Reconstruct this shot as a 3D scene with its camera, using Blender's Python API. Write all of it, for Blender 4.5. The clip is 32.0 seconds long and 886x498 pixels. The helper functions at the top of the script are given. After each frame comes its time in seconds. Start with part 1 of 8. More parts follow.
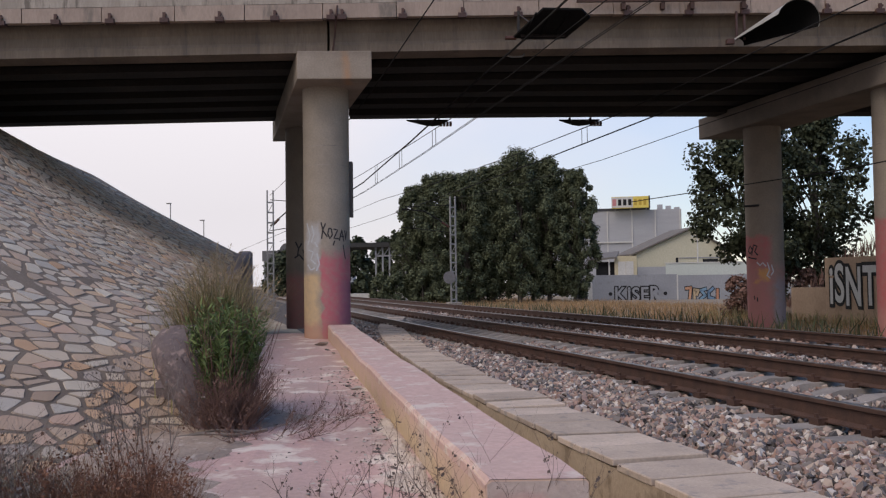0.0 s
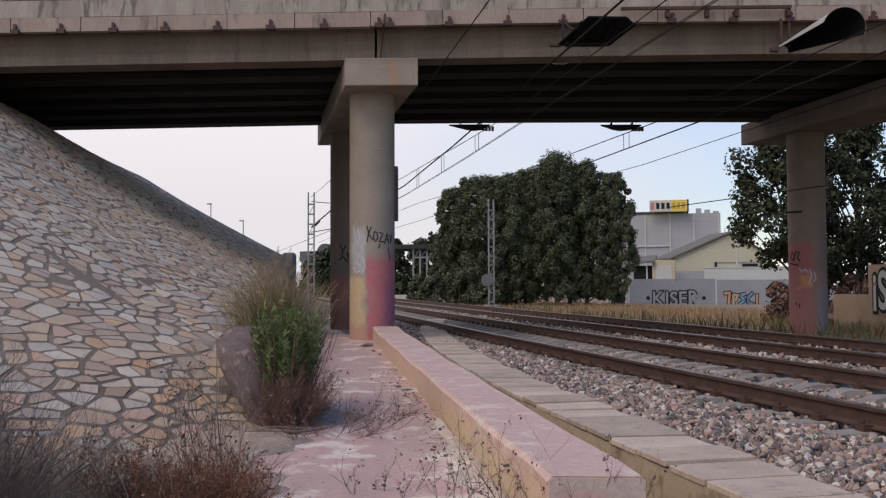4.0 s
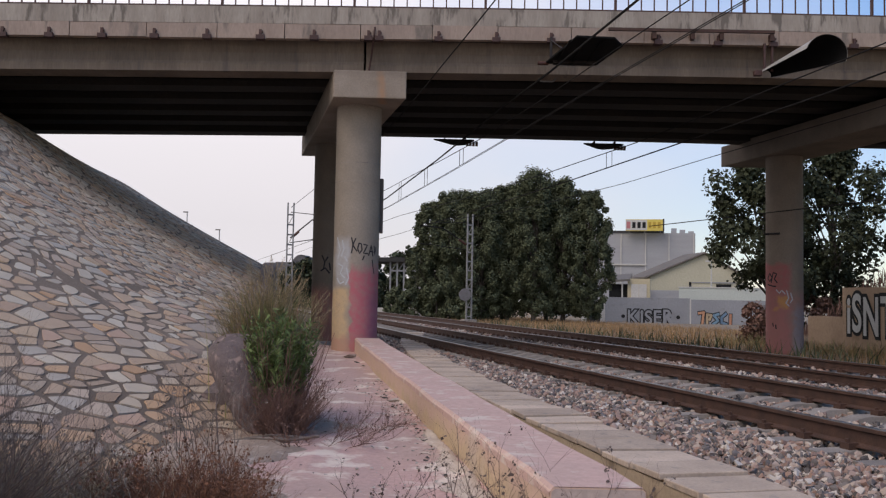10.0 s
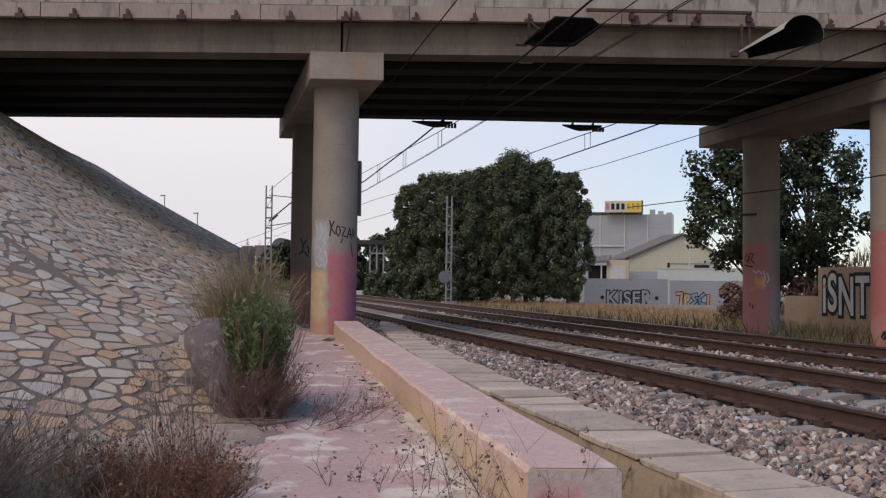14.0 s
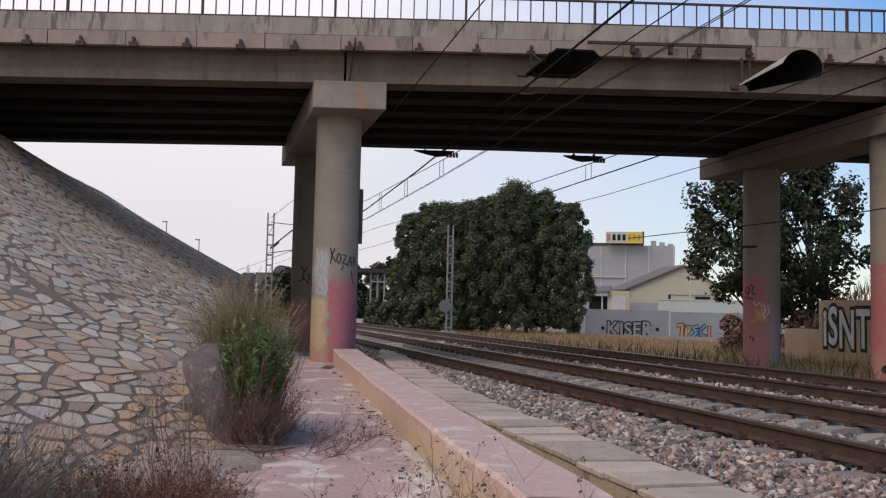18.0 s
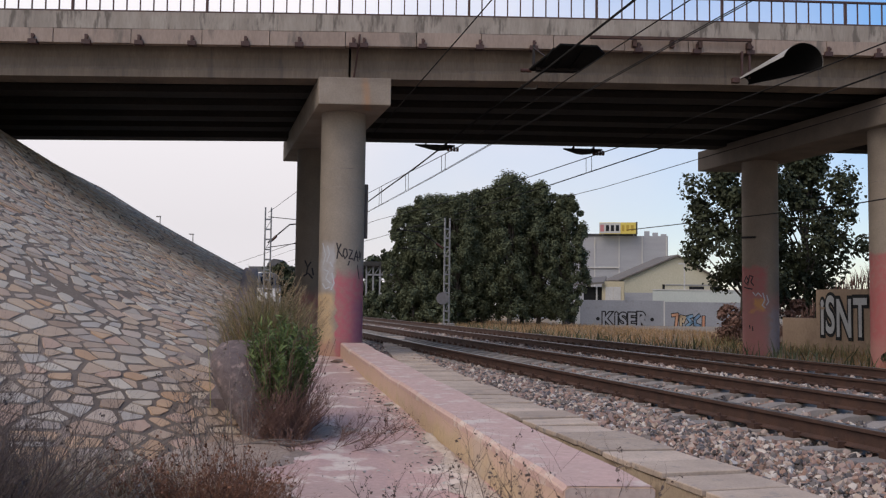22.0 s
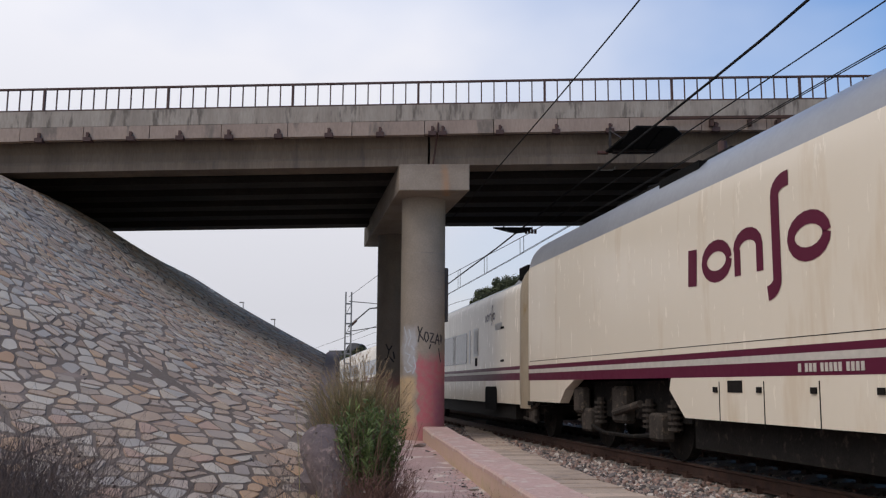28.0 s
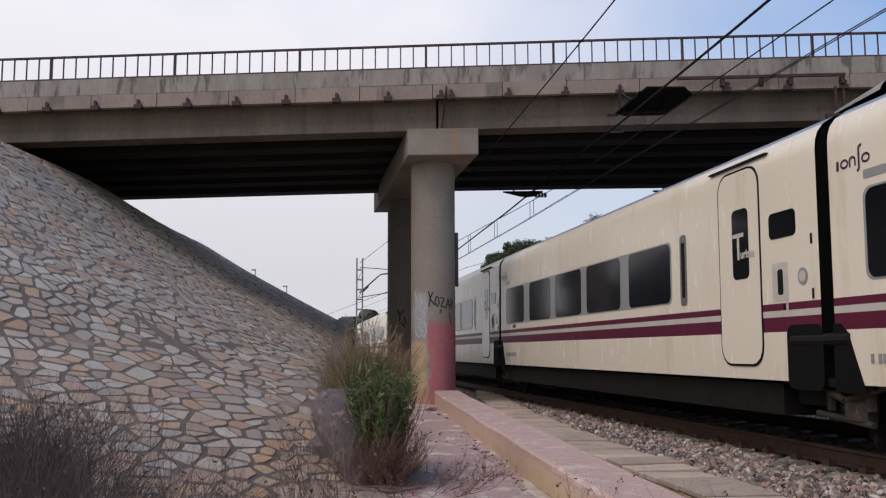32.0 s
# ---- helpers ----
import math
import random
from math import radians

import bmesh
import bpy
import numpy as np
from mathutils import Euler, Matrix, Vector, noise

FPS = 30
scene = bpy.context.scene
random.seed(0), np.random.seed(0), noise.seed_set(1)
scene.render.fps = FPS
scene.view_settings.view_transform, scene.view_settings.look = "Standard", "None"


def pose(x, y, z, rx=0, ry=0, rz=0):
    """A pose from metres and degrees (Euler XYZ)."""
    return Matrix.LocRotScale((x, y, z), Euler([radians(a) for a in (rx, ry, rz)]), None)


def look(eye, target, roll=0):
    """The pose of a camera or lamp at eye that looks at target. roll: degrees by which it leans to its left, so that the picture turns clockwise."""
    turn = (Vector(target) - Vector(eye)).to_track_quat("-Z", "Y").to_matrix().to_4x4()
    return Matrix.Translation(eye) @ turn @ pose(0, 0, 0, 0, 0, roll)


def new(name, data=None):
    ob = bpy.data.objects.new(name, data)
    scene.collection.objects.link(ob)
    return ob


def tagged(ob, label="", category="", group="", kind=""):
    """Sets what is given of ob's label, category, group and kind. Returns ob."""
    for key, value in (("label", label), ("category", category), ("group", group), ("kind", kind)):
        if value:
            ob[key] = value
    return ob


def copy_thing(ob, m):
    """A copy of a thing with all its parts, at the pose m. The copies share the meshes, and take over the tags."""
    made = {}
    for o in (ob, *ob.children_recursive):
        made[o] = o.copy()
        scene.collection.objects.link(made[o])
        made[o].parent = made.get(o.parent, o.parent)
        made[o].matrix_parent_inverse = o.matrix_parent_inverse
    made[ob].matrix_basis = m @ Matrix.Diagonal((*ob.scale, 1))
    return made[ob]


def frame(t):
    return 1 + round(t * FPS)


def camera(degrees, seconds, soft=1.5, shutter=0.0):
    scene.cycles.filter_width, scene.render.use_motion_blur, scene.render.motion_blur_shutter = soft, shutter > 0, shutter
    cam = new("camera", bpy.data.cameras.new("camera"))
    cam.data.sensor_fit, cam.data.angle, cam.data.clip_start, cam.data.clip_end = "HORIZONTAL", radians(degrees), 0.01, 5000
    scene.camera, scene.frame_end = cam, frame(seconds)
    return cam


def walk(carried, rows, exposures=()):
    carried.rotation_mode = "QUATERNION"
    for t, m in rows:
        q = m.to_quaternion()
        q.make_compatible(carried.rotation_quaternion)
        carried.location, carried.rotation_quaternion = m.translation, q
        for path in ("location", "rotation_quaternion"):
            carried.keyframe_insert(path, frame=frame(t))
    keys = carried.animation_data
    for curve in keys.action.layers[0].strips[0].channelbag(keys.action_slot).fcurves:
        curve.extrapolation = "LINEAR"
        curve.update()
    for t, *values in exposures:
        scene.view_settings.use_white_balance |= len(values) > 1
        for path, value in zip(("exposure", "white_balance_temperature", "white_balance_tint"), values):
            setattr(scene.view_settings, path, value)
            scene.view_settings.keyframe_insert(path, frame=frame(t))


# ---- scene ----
cam = camera(51.95, 32.0, 1.25)
# seconds, eye x y z, yaw, pitch, roll
PATH = [
    (0.0, 0.016, 0.007, 1.065, -0.02, 2.17, 0.80),
    (0.5, -0.042, -0.177, 1.101, -0.96, 2.49, -1.26),
    (1.0, -0.067, -0.209, 1.091, -0.35, 2.12, -1.60),
    (1.5, -0.075, -0.205, 1.094, 0.42, 1.83, -1.17),
    (2.0, -0.085, -0.182, 1.090, 1.07, 1.68, -1.69),
    (2.5, -0.106, -0.170, 1.091, 1.55, 1.68, -1.23),
    (3.0, -0.111, -0.154, 1.100, 1.55, 1.82, -0.48),
    (3.5, -0.116, -0.258, 1.100, 2.25, 2.08, 0.11),
    (5.5, -0.299, -0.334, 1.088, 1.75, 2.94, 0.67),
    (6.0, -0.302, -0.349, 1.087, 1.64, 3.24, 0.05),
    (6.5, -0.303, -0.381, 1.085, 1.34, 3.38, -0.46),
    (7.0, -0.309, -0.374, 1.076, 0.63, 3.36, -0.30),
    (7.5, -0.314, -0.385, 1.079, -0.14, 3.39, -0.30),
    (8.0, -0.340, -0.394, 1.083, -0.27, 3.42, -0.71),
    (8.5, -0.349, -0.391, 1.080, 0.04, 3.57, -0.86),
    (9.0, -0.340, -0.382, 1.075, 0.46, 3.60, -1.18),
    (9.5, -0.333, -0.375, 1.075, 0.58, 3.45, -1.03),
    (10.0, -0.331, -0.383, 1.077, 0.57, 3.20, -1.06),
    (10.5, -0.332, -0.366, 1.071, 1.16, 2.71, -1.35),
    (11.0, -0.325, -0.362, 1.066, 1.61, 2.18, -1.52),
    (11.5, -0.330, -0.355, 1.070, 1.61, 1.82, -1.72),
    (12.0, -0.323, -0.360, 1.067, 1.53, 1.74, -1.66),
    (12.5, -0.323, -0.353, 1.064, 1.17, 1.74, -1.77),
    (13.0, -0.316, -0.341, 1.061, 0.49, 1.72, -1.62),
    (13.5, -0.320, -0.340, 1.066, -0.12, 1.77, -2.07),
    (14.0, -0.307, -0.352, 1.076, -0.68, 2.11, -0.68),
    (14.5, -0.299, -0.367, 1.071, -0.75, 2.55, -0.08),
    (16.5, -0.295, -0.363, 1.074, -1.01, 3.79, -1.29),
    (17.0, -0.294, -0.363, 1.073, -1.04, 3.97, -1.31),
    (17.5, -0.301, -0.367, 1.080, -0.92, 4.08, -1.96),
    (18.0, -0.293, -0.385, 1.068, -0.64, 3.94, -1.29),
    (18.5, -0.290, -0.368, 1.069, -0.67, 3.43, -1.24),
    (19.0, -0.290, -0.370, 1.067, -0.70, 3.16, -1.15),
    (19.5, -0.330, -0.375, 1.073, -0.70, 2.97, -1.35),
    (20.0, -0.421, -0.447, 1.088, -0.60, 2.98, -0.30),
    (20.5, -0.415, -0.547, 1.063, 0.29, 3.04, -0.29),
    (21.0, -0.465, -0.600, 1.085, 0.68, 3.03, -0.79),
    (21.5, -0.561, -0.582, 1.082, 0.19, 3.28, 1.16),
    (22.0, -0.578, -0.574, 1.096, -1.11, 3.44, -0.72),
    (22.5, -0.574, -0.606, 1.093, -2.56, 4.19, -0.19),
    (23.0, -0.571, -0.654, 1.083, -3.19, 4.26, 0.44),
    (23.5, -0.575, -0.674, 1.081, -3.22, 4.25, 0.63),
    (24.0, -0.579, -0.684, 1.090, -3.02, 4.55, 0.79),
    (24.5, -0.580, -0.687, 1.087, -2.66, 4.95, 0.68),
    (26.5, -0.597, -0.712, 1.103, -0.58, 6.93, 0.02),
    (27.0, -0.648, -0.747, 1.095, 0.49, 7.94, -0.37),
    (27.5, -0.650, -0.735, 1.093, 2.45, 8.41, -0.44),
    (28.0, -0.641, -0.711, 1.096, 3.80, 8.57, -0.31),
    (28.5, -0.628, -0.723, 1.103, 4.51, 8.53, -0.18),
    (29.0, -0.637, -0.723, 1.099, 5.09, 8.36, -0.22),
    (29.5, -0.615, -0.723, 1.103, 5.55, 7.96, 0.20),
    (30.0, -0.619, -0.703, 1.100, 5.45, 7.56, 0.40),
    (30.5, -0.612, -0.719, 1.105, 5.08, 7.15, 0.45),
    (31.0, -0.617, -0.716, 1.100, 4.69, 6.69, 0.32),
    (31.5, -0.620, -0.700, 1.094, 4.62, 6.48, 0.17),
    (32.0, -0.617, -0.687, 1.083, 4.57, 6.39, 0.25),
]
walk(cam, [(t, pose(x, y, z, 90 + pitch, roll, yaw)) for t, x, y, z, yaw, pitch, roll in PATH],
     exposures=[(0.0, -0.03, 6900, 17), (4.0, -0.03, 6930, 17), (8.0, -0.06, 6930, 17), (23.0, -0.05, 6930, 16), (27.0, -0.07, 6800, 15), (28.0, -0.24, 6550, 13), (29.0, -0.34, 6600, 13), (30.0, -0.32, 6600, 13), (32.0, -0.22, 6650, 14)])

# ---- world, sun and exposure ----
scene.view_settings.exposure = 0.0
world = bpy.data.worlds.new("world")
scene.world = world
world.use_nodes = True


def build_world():
    nt = world.node_tree
    nt.nodes.clear()
    out = nt.nodes.new("ShaderNodeOutputWorld")
    bg = nt.nodes.new("ShaderNodeBackground")
    sky = nt.nodes.new("ShaderNodeTexSky")
    sky.sky_type, sky.sun_disc = "NISHITA", False
    sky.sun_elevation, sky.sun_rotation = radians(52), radians(220)
    sky.air_density, sky.dust_density, sky.ozone_density = 1.0, 0.6, 3.0
    tc = nt.nodes.new("ShaderNodeTexCoord")
    mp = nt.nodes.new("ShaderNodeMapping")
    mp.inputs["Scale"].default_value = (1.0, 1.0, 1.7)
    n1 = nt.nodes.new("ShaderNodeTexNoise")
    n1.inputs["Scale"].default_value, n1.inputs["Detail"].default_value = 1.3, 5
    n1.inputs["Roughness"].default_value = 0.48
    # thinner cloud towards the east and the zenith, milky haze towards the horizon
    dot = nt.nodes.new("ShaderNodeVectorMath")
    dot.operation = "DOT_PRODUCT"
    dot.inputs[1].default_value = (1.14, 0.12, 0.85)
    add = nt.nodes.new("ShaderNodeMath")
    add.operation = "MULTIPLY_ADD"
    add.inputs[1].default_value = -0.66
    ramp = nt.nodes.new("ShaderNodeValToRGB")
    ramp.color_ramp.elements[0].position, ramp.color_ramp.elements[1].position = 0.02, 0.50
    cl = nt.nodes.new("ShaderNodeMixRGB")
    cl.inputs[2].default_value = (6.62, 6.82, 7.3, 1)
    nt.links.new(tc.outputs["Generated"], mp.inputs[0])
    nt.links.new(mp.outputs[0], n1.inputs["Vector"])
    nt.links.new(tc.outputs["Generated"], dot.inputs[0])
    nt.links.new(dot.outputs["Value"], add.inputs[0])
    nt.links.new(n1.outputs["Fac"], add.inputs[2])
    nt.links.new(add.outputs[0], ramp.inputs[0])
    nt.links.new(ramp.outputs["Color"], cl.inputs[0])
    hs = nt.nodes.new("ShaderNodeHueSaturation")
    hs.inputs["Saturation"].default_value, hs.inputs["Value"].default_value = 1.34, 1.30
    nt.links.new(sky.outputs[0], hs.inputs["Color"])
    nt.links.new(hs.outputs[0], cl.inputs[1])
    # the cloud is brighter higher up, duller in the haze near the horizon
    sep = nt.nodes.new("ShaderNodeSeparateXYZ")
    mr = nt.nodes.new("ShaderNodeMapRange")
    for k, v in (("From Min", 0.08), ("From Max", 0.42), ("To Min", 0.91), ("To Max", 1.24)):
        mr.inputs[k].default_value = v
    gain = nt.nodes.new("ShaderNodeVectorMath")
    gain.operation = "SCALE"
    nt.links.new(tc.outputs["Generated"], sep.inputs[0])
    nt.links.new(sep.outputs[2], mr.inputs["Value"])
    nt.links.new(cl.outputs[0], gain.inputs[0])
    nt.links.new(mr.outputs[0], gain.inputs["Scale"])
    nt.links.new(gain.outputs[0], bg.inputs["Color"])
    bg.inputs["Strength"].default_value = 0.13
    nt.links.new(bg.outputs[0], out.inputs[0])


build_world()
sun = new("sun", bpy.data.lights.new("sun", "SUN"))
sun.data.energy, sun.data.angle, sun.data.color = 1.35, radians(38), (1.0, 0.94, 0.87)
sun.matrix_world = look((-22, -26, 43.6), (0, 0, 0))

# ---- helpers ----
rnd = random.Random(7)


def part(name, bm, material, parent=None, label="", smooth=False):
    me = bpy.data.meshes.new(name)
    if isinstance(bm, bmesh.types.BMesh):
        bm.normal_update()
        bm.to_mesh(me)
        bm.free()
    else:
        me.from_pydata(*bm)
    me.materials.append(material)
    if smooth:
        me.polygons.foreach_set("use_smooth", [True] * len(me.polygons))
    ob = new(name, me)
    if parent:
        ob.parent = parent
    if label:
        tagged(ob, label)
    return ob


def again(ob, parent, m, name=None):
    """The same mesh once more."""
    o = new(name or ob.name.split(".")[0], ob.data)
    o.parent, o.matrix_basis = parent, m
    return o


def thing(name, label, category, m=None, group="", kind=""):
    e = tagged(new(name), label, category, group, kind)
    e.empty_display_size = 0.2
    if m is not None:
        e.matrix_basis = m
    return e


def box(bm, x0, x1, y0, y1, z0, z1, f=None):
    v = [bm.verts.new(f(x, y, z) if f else (x, y, z)) for z in (z0, z1) for x, y in ((x0, y0), (x1, y0), (x1, y1), (x0, y1))]
    for q in ((3, 2, 1, 0), (4, 5, 6, 7), (0, 1, 5, 4), (1, 2, 6, 5), (2, 3, 7, 6), (3, 0, 4, 7)):
        bm.faces.new([v[i] for i in q])
    return bm


def bevel(bm, w, n=1):
    bmesh.ops.bevel(bm, geom=list(bm.edges), offset=w, segments=n, profile=0.6, affect="EDGES")
    return bm


def boxes(*rows):
    bm = bmesh.new()
    for r in rows:
        box(bm, *r)
    return bm


def rod(bm, p, q, r, r2=None, n=8, caps=True):
    p, q = Vector(p), Vector(q)
    r2 = r if r2 is None else r2
    z = (q - p).normalized()
    x = z.orthogonal().normalized()
    y = z.cross(x)
    a = [[bm.verts.new(c + (x * math.cos(t) + y * math.sin(t)) * s) for t in [2 * math.pi * i / n for i in range(n)]] for c, s in ((p, r), (q, r2))]
    for i in range(n):
        bm.faces.new((a[0][i], a[0][(i + 1) % n], a[1][(i + 1) % n], a[1][i]))
    if caps:
        bm.faces.new(a[0][::-1])
        bm.faces.new(a[1])
    return bm


def pipe(bm, pts, r, n=6):
    for p, q in zip(pts, pts[1:]):
        rod(bm, p, q, r, n=n)
    return bm


def extrude(bm, poly, f0, f1):
    """A closed solid between two maps of one outline."""
    a, b = [bm.verts.new(f0(p)) for p in poly], [bm.verts.new(f1(p)) for p in poly]
    n = len(poly)
    bm.faces.new(a[::-1])
    bm.faces.new(b)
    for i in range(n):
        bm.faces.new((a[i], a[(i + 1) % n], b[(i + 1) % n], b[i]))
    return bm


# ---- materials ----
def mat(name, c1, c2=None, scale=2.0, fine=35.0, rough=0.85, metal=0.0, bump=0.25, c3=None, spots=0.0, stretch=(1, 1, 1), vary=0.0, world_space=False, spec=0.3, island=0.0, fleck=0.5):
    """Colour c1 to c2 by broad noise, flecked by fine noise, with stains of c3."""
    m = bpy.data.materials.new(name)
    m.use_nodes = True
    nt = m.node_tree
    b = nt.nodes["Principled BSDF"]
    b.inputs["Roughness"].default_value, b.inputs["Metallic"].default_value = rough, metal
    b.inputs["Specular IOR Level"].default_value = spec
    L = nt.links.new
    if world_space:
        vec = nt.nodes.new("ShaderNodeNewGeometry").outputs["Position"]
    else:
        vec = nt.nodes.new("ShaderNodeTexCoord").outputs["Object"]
    mp = nt.nodes.new("ShaderNodeMapping")
    mp.inputs["Scale"].default_value = stretch
    L(vec, mp.inputs[0])
    if vary or island:
        info = nt.nodes.new("ShaderNodeObjectInfo")
        rv = info.outputs["Random"]
        if island:
            rv = nt.nodes.new("ShaderNodeNewGeometry").outputs["Random Per Island"]
        sc = nt.nodes.new("ShaderNodeMath")
        sc.operation = "MULTIPLY"
        sc.inputs[1].default_value = 37.0
        L(rv, sc.inputs[0])
        L(sc.outputs[0], mp.inputs["Location"])

    def tex(s, d, r=0.55):
        n = nt.nodes.new("ShaderNodeTexNoise")
        n.inputs["Scale"].default_value, n.inputs["Detail"].default_value, n.inputs["Roughness"].default_value = s, d, r
        L(mp.outputs[0], n.inputs["Vector"])
        return n.outputs["Fac"]

    def ramp(fac, a, z):
        n = nt.nodes.new("ShaderNodeMapRange")
        n.inputs["From Min"].default_value, n.inputs["From Max"].default_value = a, z
        L(fac, n.inputs["Value"])
        return n.outputs[0]

    def mix(fac, a, z, kind="MIX"):
        n = nt.nodes.new("ShaderNodeMixRGB")
        n.blend_type = kind
        for i, v in enumerate((fac, a, z)):
            if hasattr(v, "links"):
                L(v, n.inputs[i])
            else:
                n.inputs[i].default_value = v if i == 0 else (*v, 1)
        return n.outputs[0]

    c2 = c2 or tuple(v * 0.75 for v in c1)
    broad, small = tex(scale, 5), tex(fine, 4, 0.65)
    col = mix(ramp(broad, 0.32, 0.68), c1, c2)
    col = mix(ramp(small, 0.25, 0.75), col, mix(fleck, col, tuple(v * 0.6 for v in c2)))
    if c3:
        lo = 0.62 - 0.25 * spots
        col = mix(ramp(tex(scale * 2.7, 6, 0.6), lo, lo + 0.1), col, c3)
    if vary or island:
        hs = nt.nodes.new("ShaderNodeHueSaturation")
        mr = nt.nodes.new("ShaderNodeMapRange")
        mr.inputs["To Min"].default_value, mr.inputs["To Max"].default_value = 1 - (vary or island), 1 + (vary or island)
        L(rv, mr.inputs["Value"])
        L(mr.outputs[0], hs.inputs["Value"])
        L(col, hs.inputs["Color"])
        col = hs.outputs[0]
    L(col, b.inputs["Base Color"])
    rr = nt.nodes.new("ShaderNodeMapRange")
    rr.inputs["To Min"].default_value, rr.inputs["To Max"].default_value = max(rough - 0.12, 0.02), min(rough + 0.12, 1)
    L(small, rr.inputs["Value"])
    L(rr.outputs[0], b.inputs["Roughness"])
    if bump:
        bp = nt.nodes.new("ShaderNodeBump")
        bp.inputs["Strength"].default_value, bp.inputs["Distance"].default_value = bump, 0.02
        L(small, bp.inputs["Height"])
        L(bp.outputs[0], b.inputs["Normal"])
    return m


def glow(name, c, s):
    m = bpy.data.materials.new(name)
    m.use_nodes = True
    b = m.node_tree.nodes["Principled BSDF"]
    b.inputs["Base Color"].default_value = (*c, 1)
    b.inputs["Emission Color"].default_value, b.inputs["Emission Strength"].default_value = (*c, 1), s
    return m


def layered(name, base, layers, rough=0.85, bump=0.2, fine=30.0):
    """Paint over concrete: layers of (colour, axis 0-2, from, to, edge, wobble) laid one on the other by place."""
    m = mat(name, *base, rough=rough, bump=bump, fine=fine, scale=1.4)
    nt = m.node_tree
    L = nt.links.new
    b = nt.nodes["Principled BSDF"]
    col = b.inputs["Base Color"].links[0].from_socket
    tc = nt.nodes.new("ShaderNodeTexCoord")
    sep = nt.nodes.new("ShaderNodeSeparateXYZ")
    L(tc.outputs["Object"], sep.inputs[0])
    for k, (c, conds, wob, op) in enumerate(layers):
        no = nt.nodes.new("ShaderNodeTexNoise")
        no.inputs["Scale"].default_value, no.inputs["Detail"].default_value = 2.6 + k * 0.7, 4
        L(tc.outputs["Object"], no.inputs["Vector"])
        fac = None
        for ax, lo, hi, edge in conds:
            w = nt.nodes.new("ShaderNodeMath")
            w.operation = "MULTIPLY_ADD"
            w.inputs[1].default_value = wob
            L(no.outputs["Fac"], w.inputs[0])
            L(sep.outputs[ax], w.inputs[2])
            for a, z in ((lo + wob / 2, lo + wob / 2 + edge), (hi + wob / 2, hi + wob / 2 - edge)):
                r = nt.nodes.new("ShaderNodeMapRange")
                r.inputs["From Min"].default_value, r.inputs["From Max"].default_value = a, z
                L(w.outputs[0], r.inputs["Value"])
                if fac is None:
                    fac = r.outputs[0]
                else:
                    q = nt.nodes.new("ShaderNodeMath")
                    q.operation = "MULTIPLY"
                    L(fac, q.inputs[0])
                    L(r.outputs[0], q.inputs[1])
                    fac = q.outputs[0]
        f2 = nt.nodes.new("ShaderNodeTexNoise")
        f2.inputs["Scale"].default_value, f2.inputs["Detail"].default_value = 9, 5
        L(tc.outputs["Object"], f2.inputs["Vector"])
        mr = nt.nodes.new("ShaderNodeMapRange")
        mr.inputs["From Min"].default_value, mr.inputs["From Max"].default_value = 0.3, 0.62
        mr.inputs["To Min"].default_value, mr.inputs["To Max"].default_value = op * 0.6, op
        L(f2.outputs["Fac"], mr.inputs["Value"])
        q = nt.nodes.new("ShaderNodeMath")
        q.operation = "MULTIPLY"
        L(fac, q.inputs[0])
        L(mr.outputs[0], q.inputs[1])
        mx = nt.nodes.new("ShaderNodeMixRGB")
        L(q.outputs[0], mx.inputs[0])
        L(col, mx.inputs[1])
        mx.inputs[2].default_value = (*c, 1)
        col = mx.outputs[0]
    L(col, b.inputs["Base Color"])
    return m


CONCRETE = mat("concrete", (0.36, 0.31, 0.26), (0.27, 0.235, 0.20), scale=0.9, fine=22, bump=0.3, c3=(0.16, 0.135, 0.115), spots=0.25, stretch=(1, 1, 0.35))
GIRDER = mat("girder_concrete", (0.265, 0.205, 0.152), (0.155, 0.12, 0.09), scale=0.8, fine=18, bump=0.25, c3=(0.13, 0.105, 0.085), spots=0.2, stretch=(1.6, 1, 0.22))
FASCIA = mat("weathered_fascia_concrete", (0.45, 0.345, 0.275), (0.33, 0.25, 0.20), scale=0.8, fine=20, bump=0.3, c3=(0.20, 0.165, 0.135), spots=0.2, stretch=(1.3, 1, 0.4))
KERBTOP = mat("stained_parapet_concrete", (0.46, 0.40, 0.33), (0.32, 0.27, 0.22), scale=1.3, fine=16, bump=0.35, c3=(0.165, 0.14, 0.115), spots=0.36, stretch=(1.8, 1, 0.35))
# near-black copy of the bridge concrete: shade under the deck as colour
SHADED_CONCRETE = mat("soffit_concrete", (0.045, 0.037, 0.031), (0.028, 0.024, 0.021), scale=0.7, fine=15)
STEEL_RED = mat("rust_brown_paint", (0.11, 0.055, 0.045), (0.07, 0.04, 0.035), scale=5, fine=60, rough=0.6)
RUST = mat("rusty_rail_steel", (0.115, 0.062, 0.045), (0.07, 0.042, 0.034), scale=6, fine=70, rough=0.75, metal=0.2)
RAILTOP = mat("polished_rail_top", (0.30, 0.27, 0.25), (0.2, 0.17, 0.15), scale=6, fine=60, rough=0.35, metal=0.9)
SLEEPER = mat("sleeper_concrete", (0.33, 0.29, 0.255), (0.24, 0.21, 0.185), scale=3, fine=40, vary=0.14)


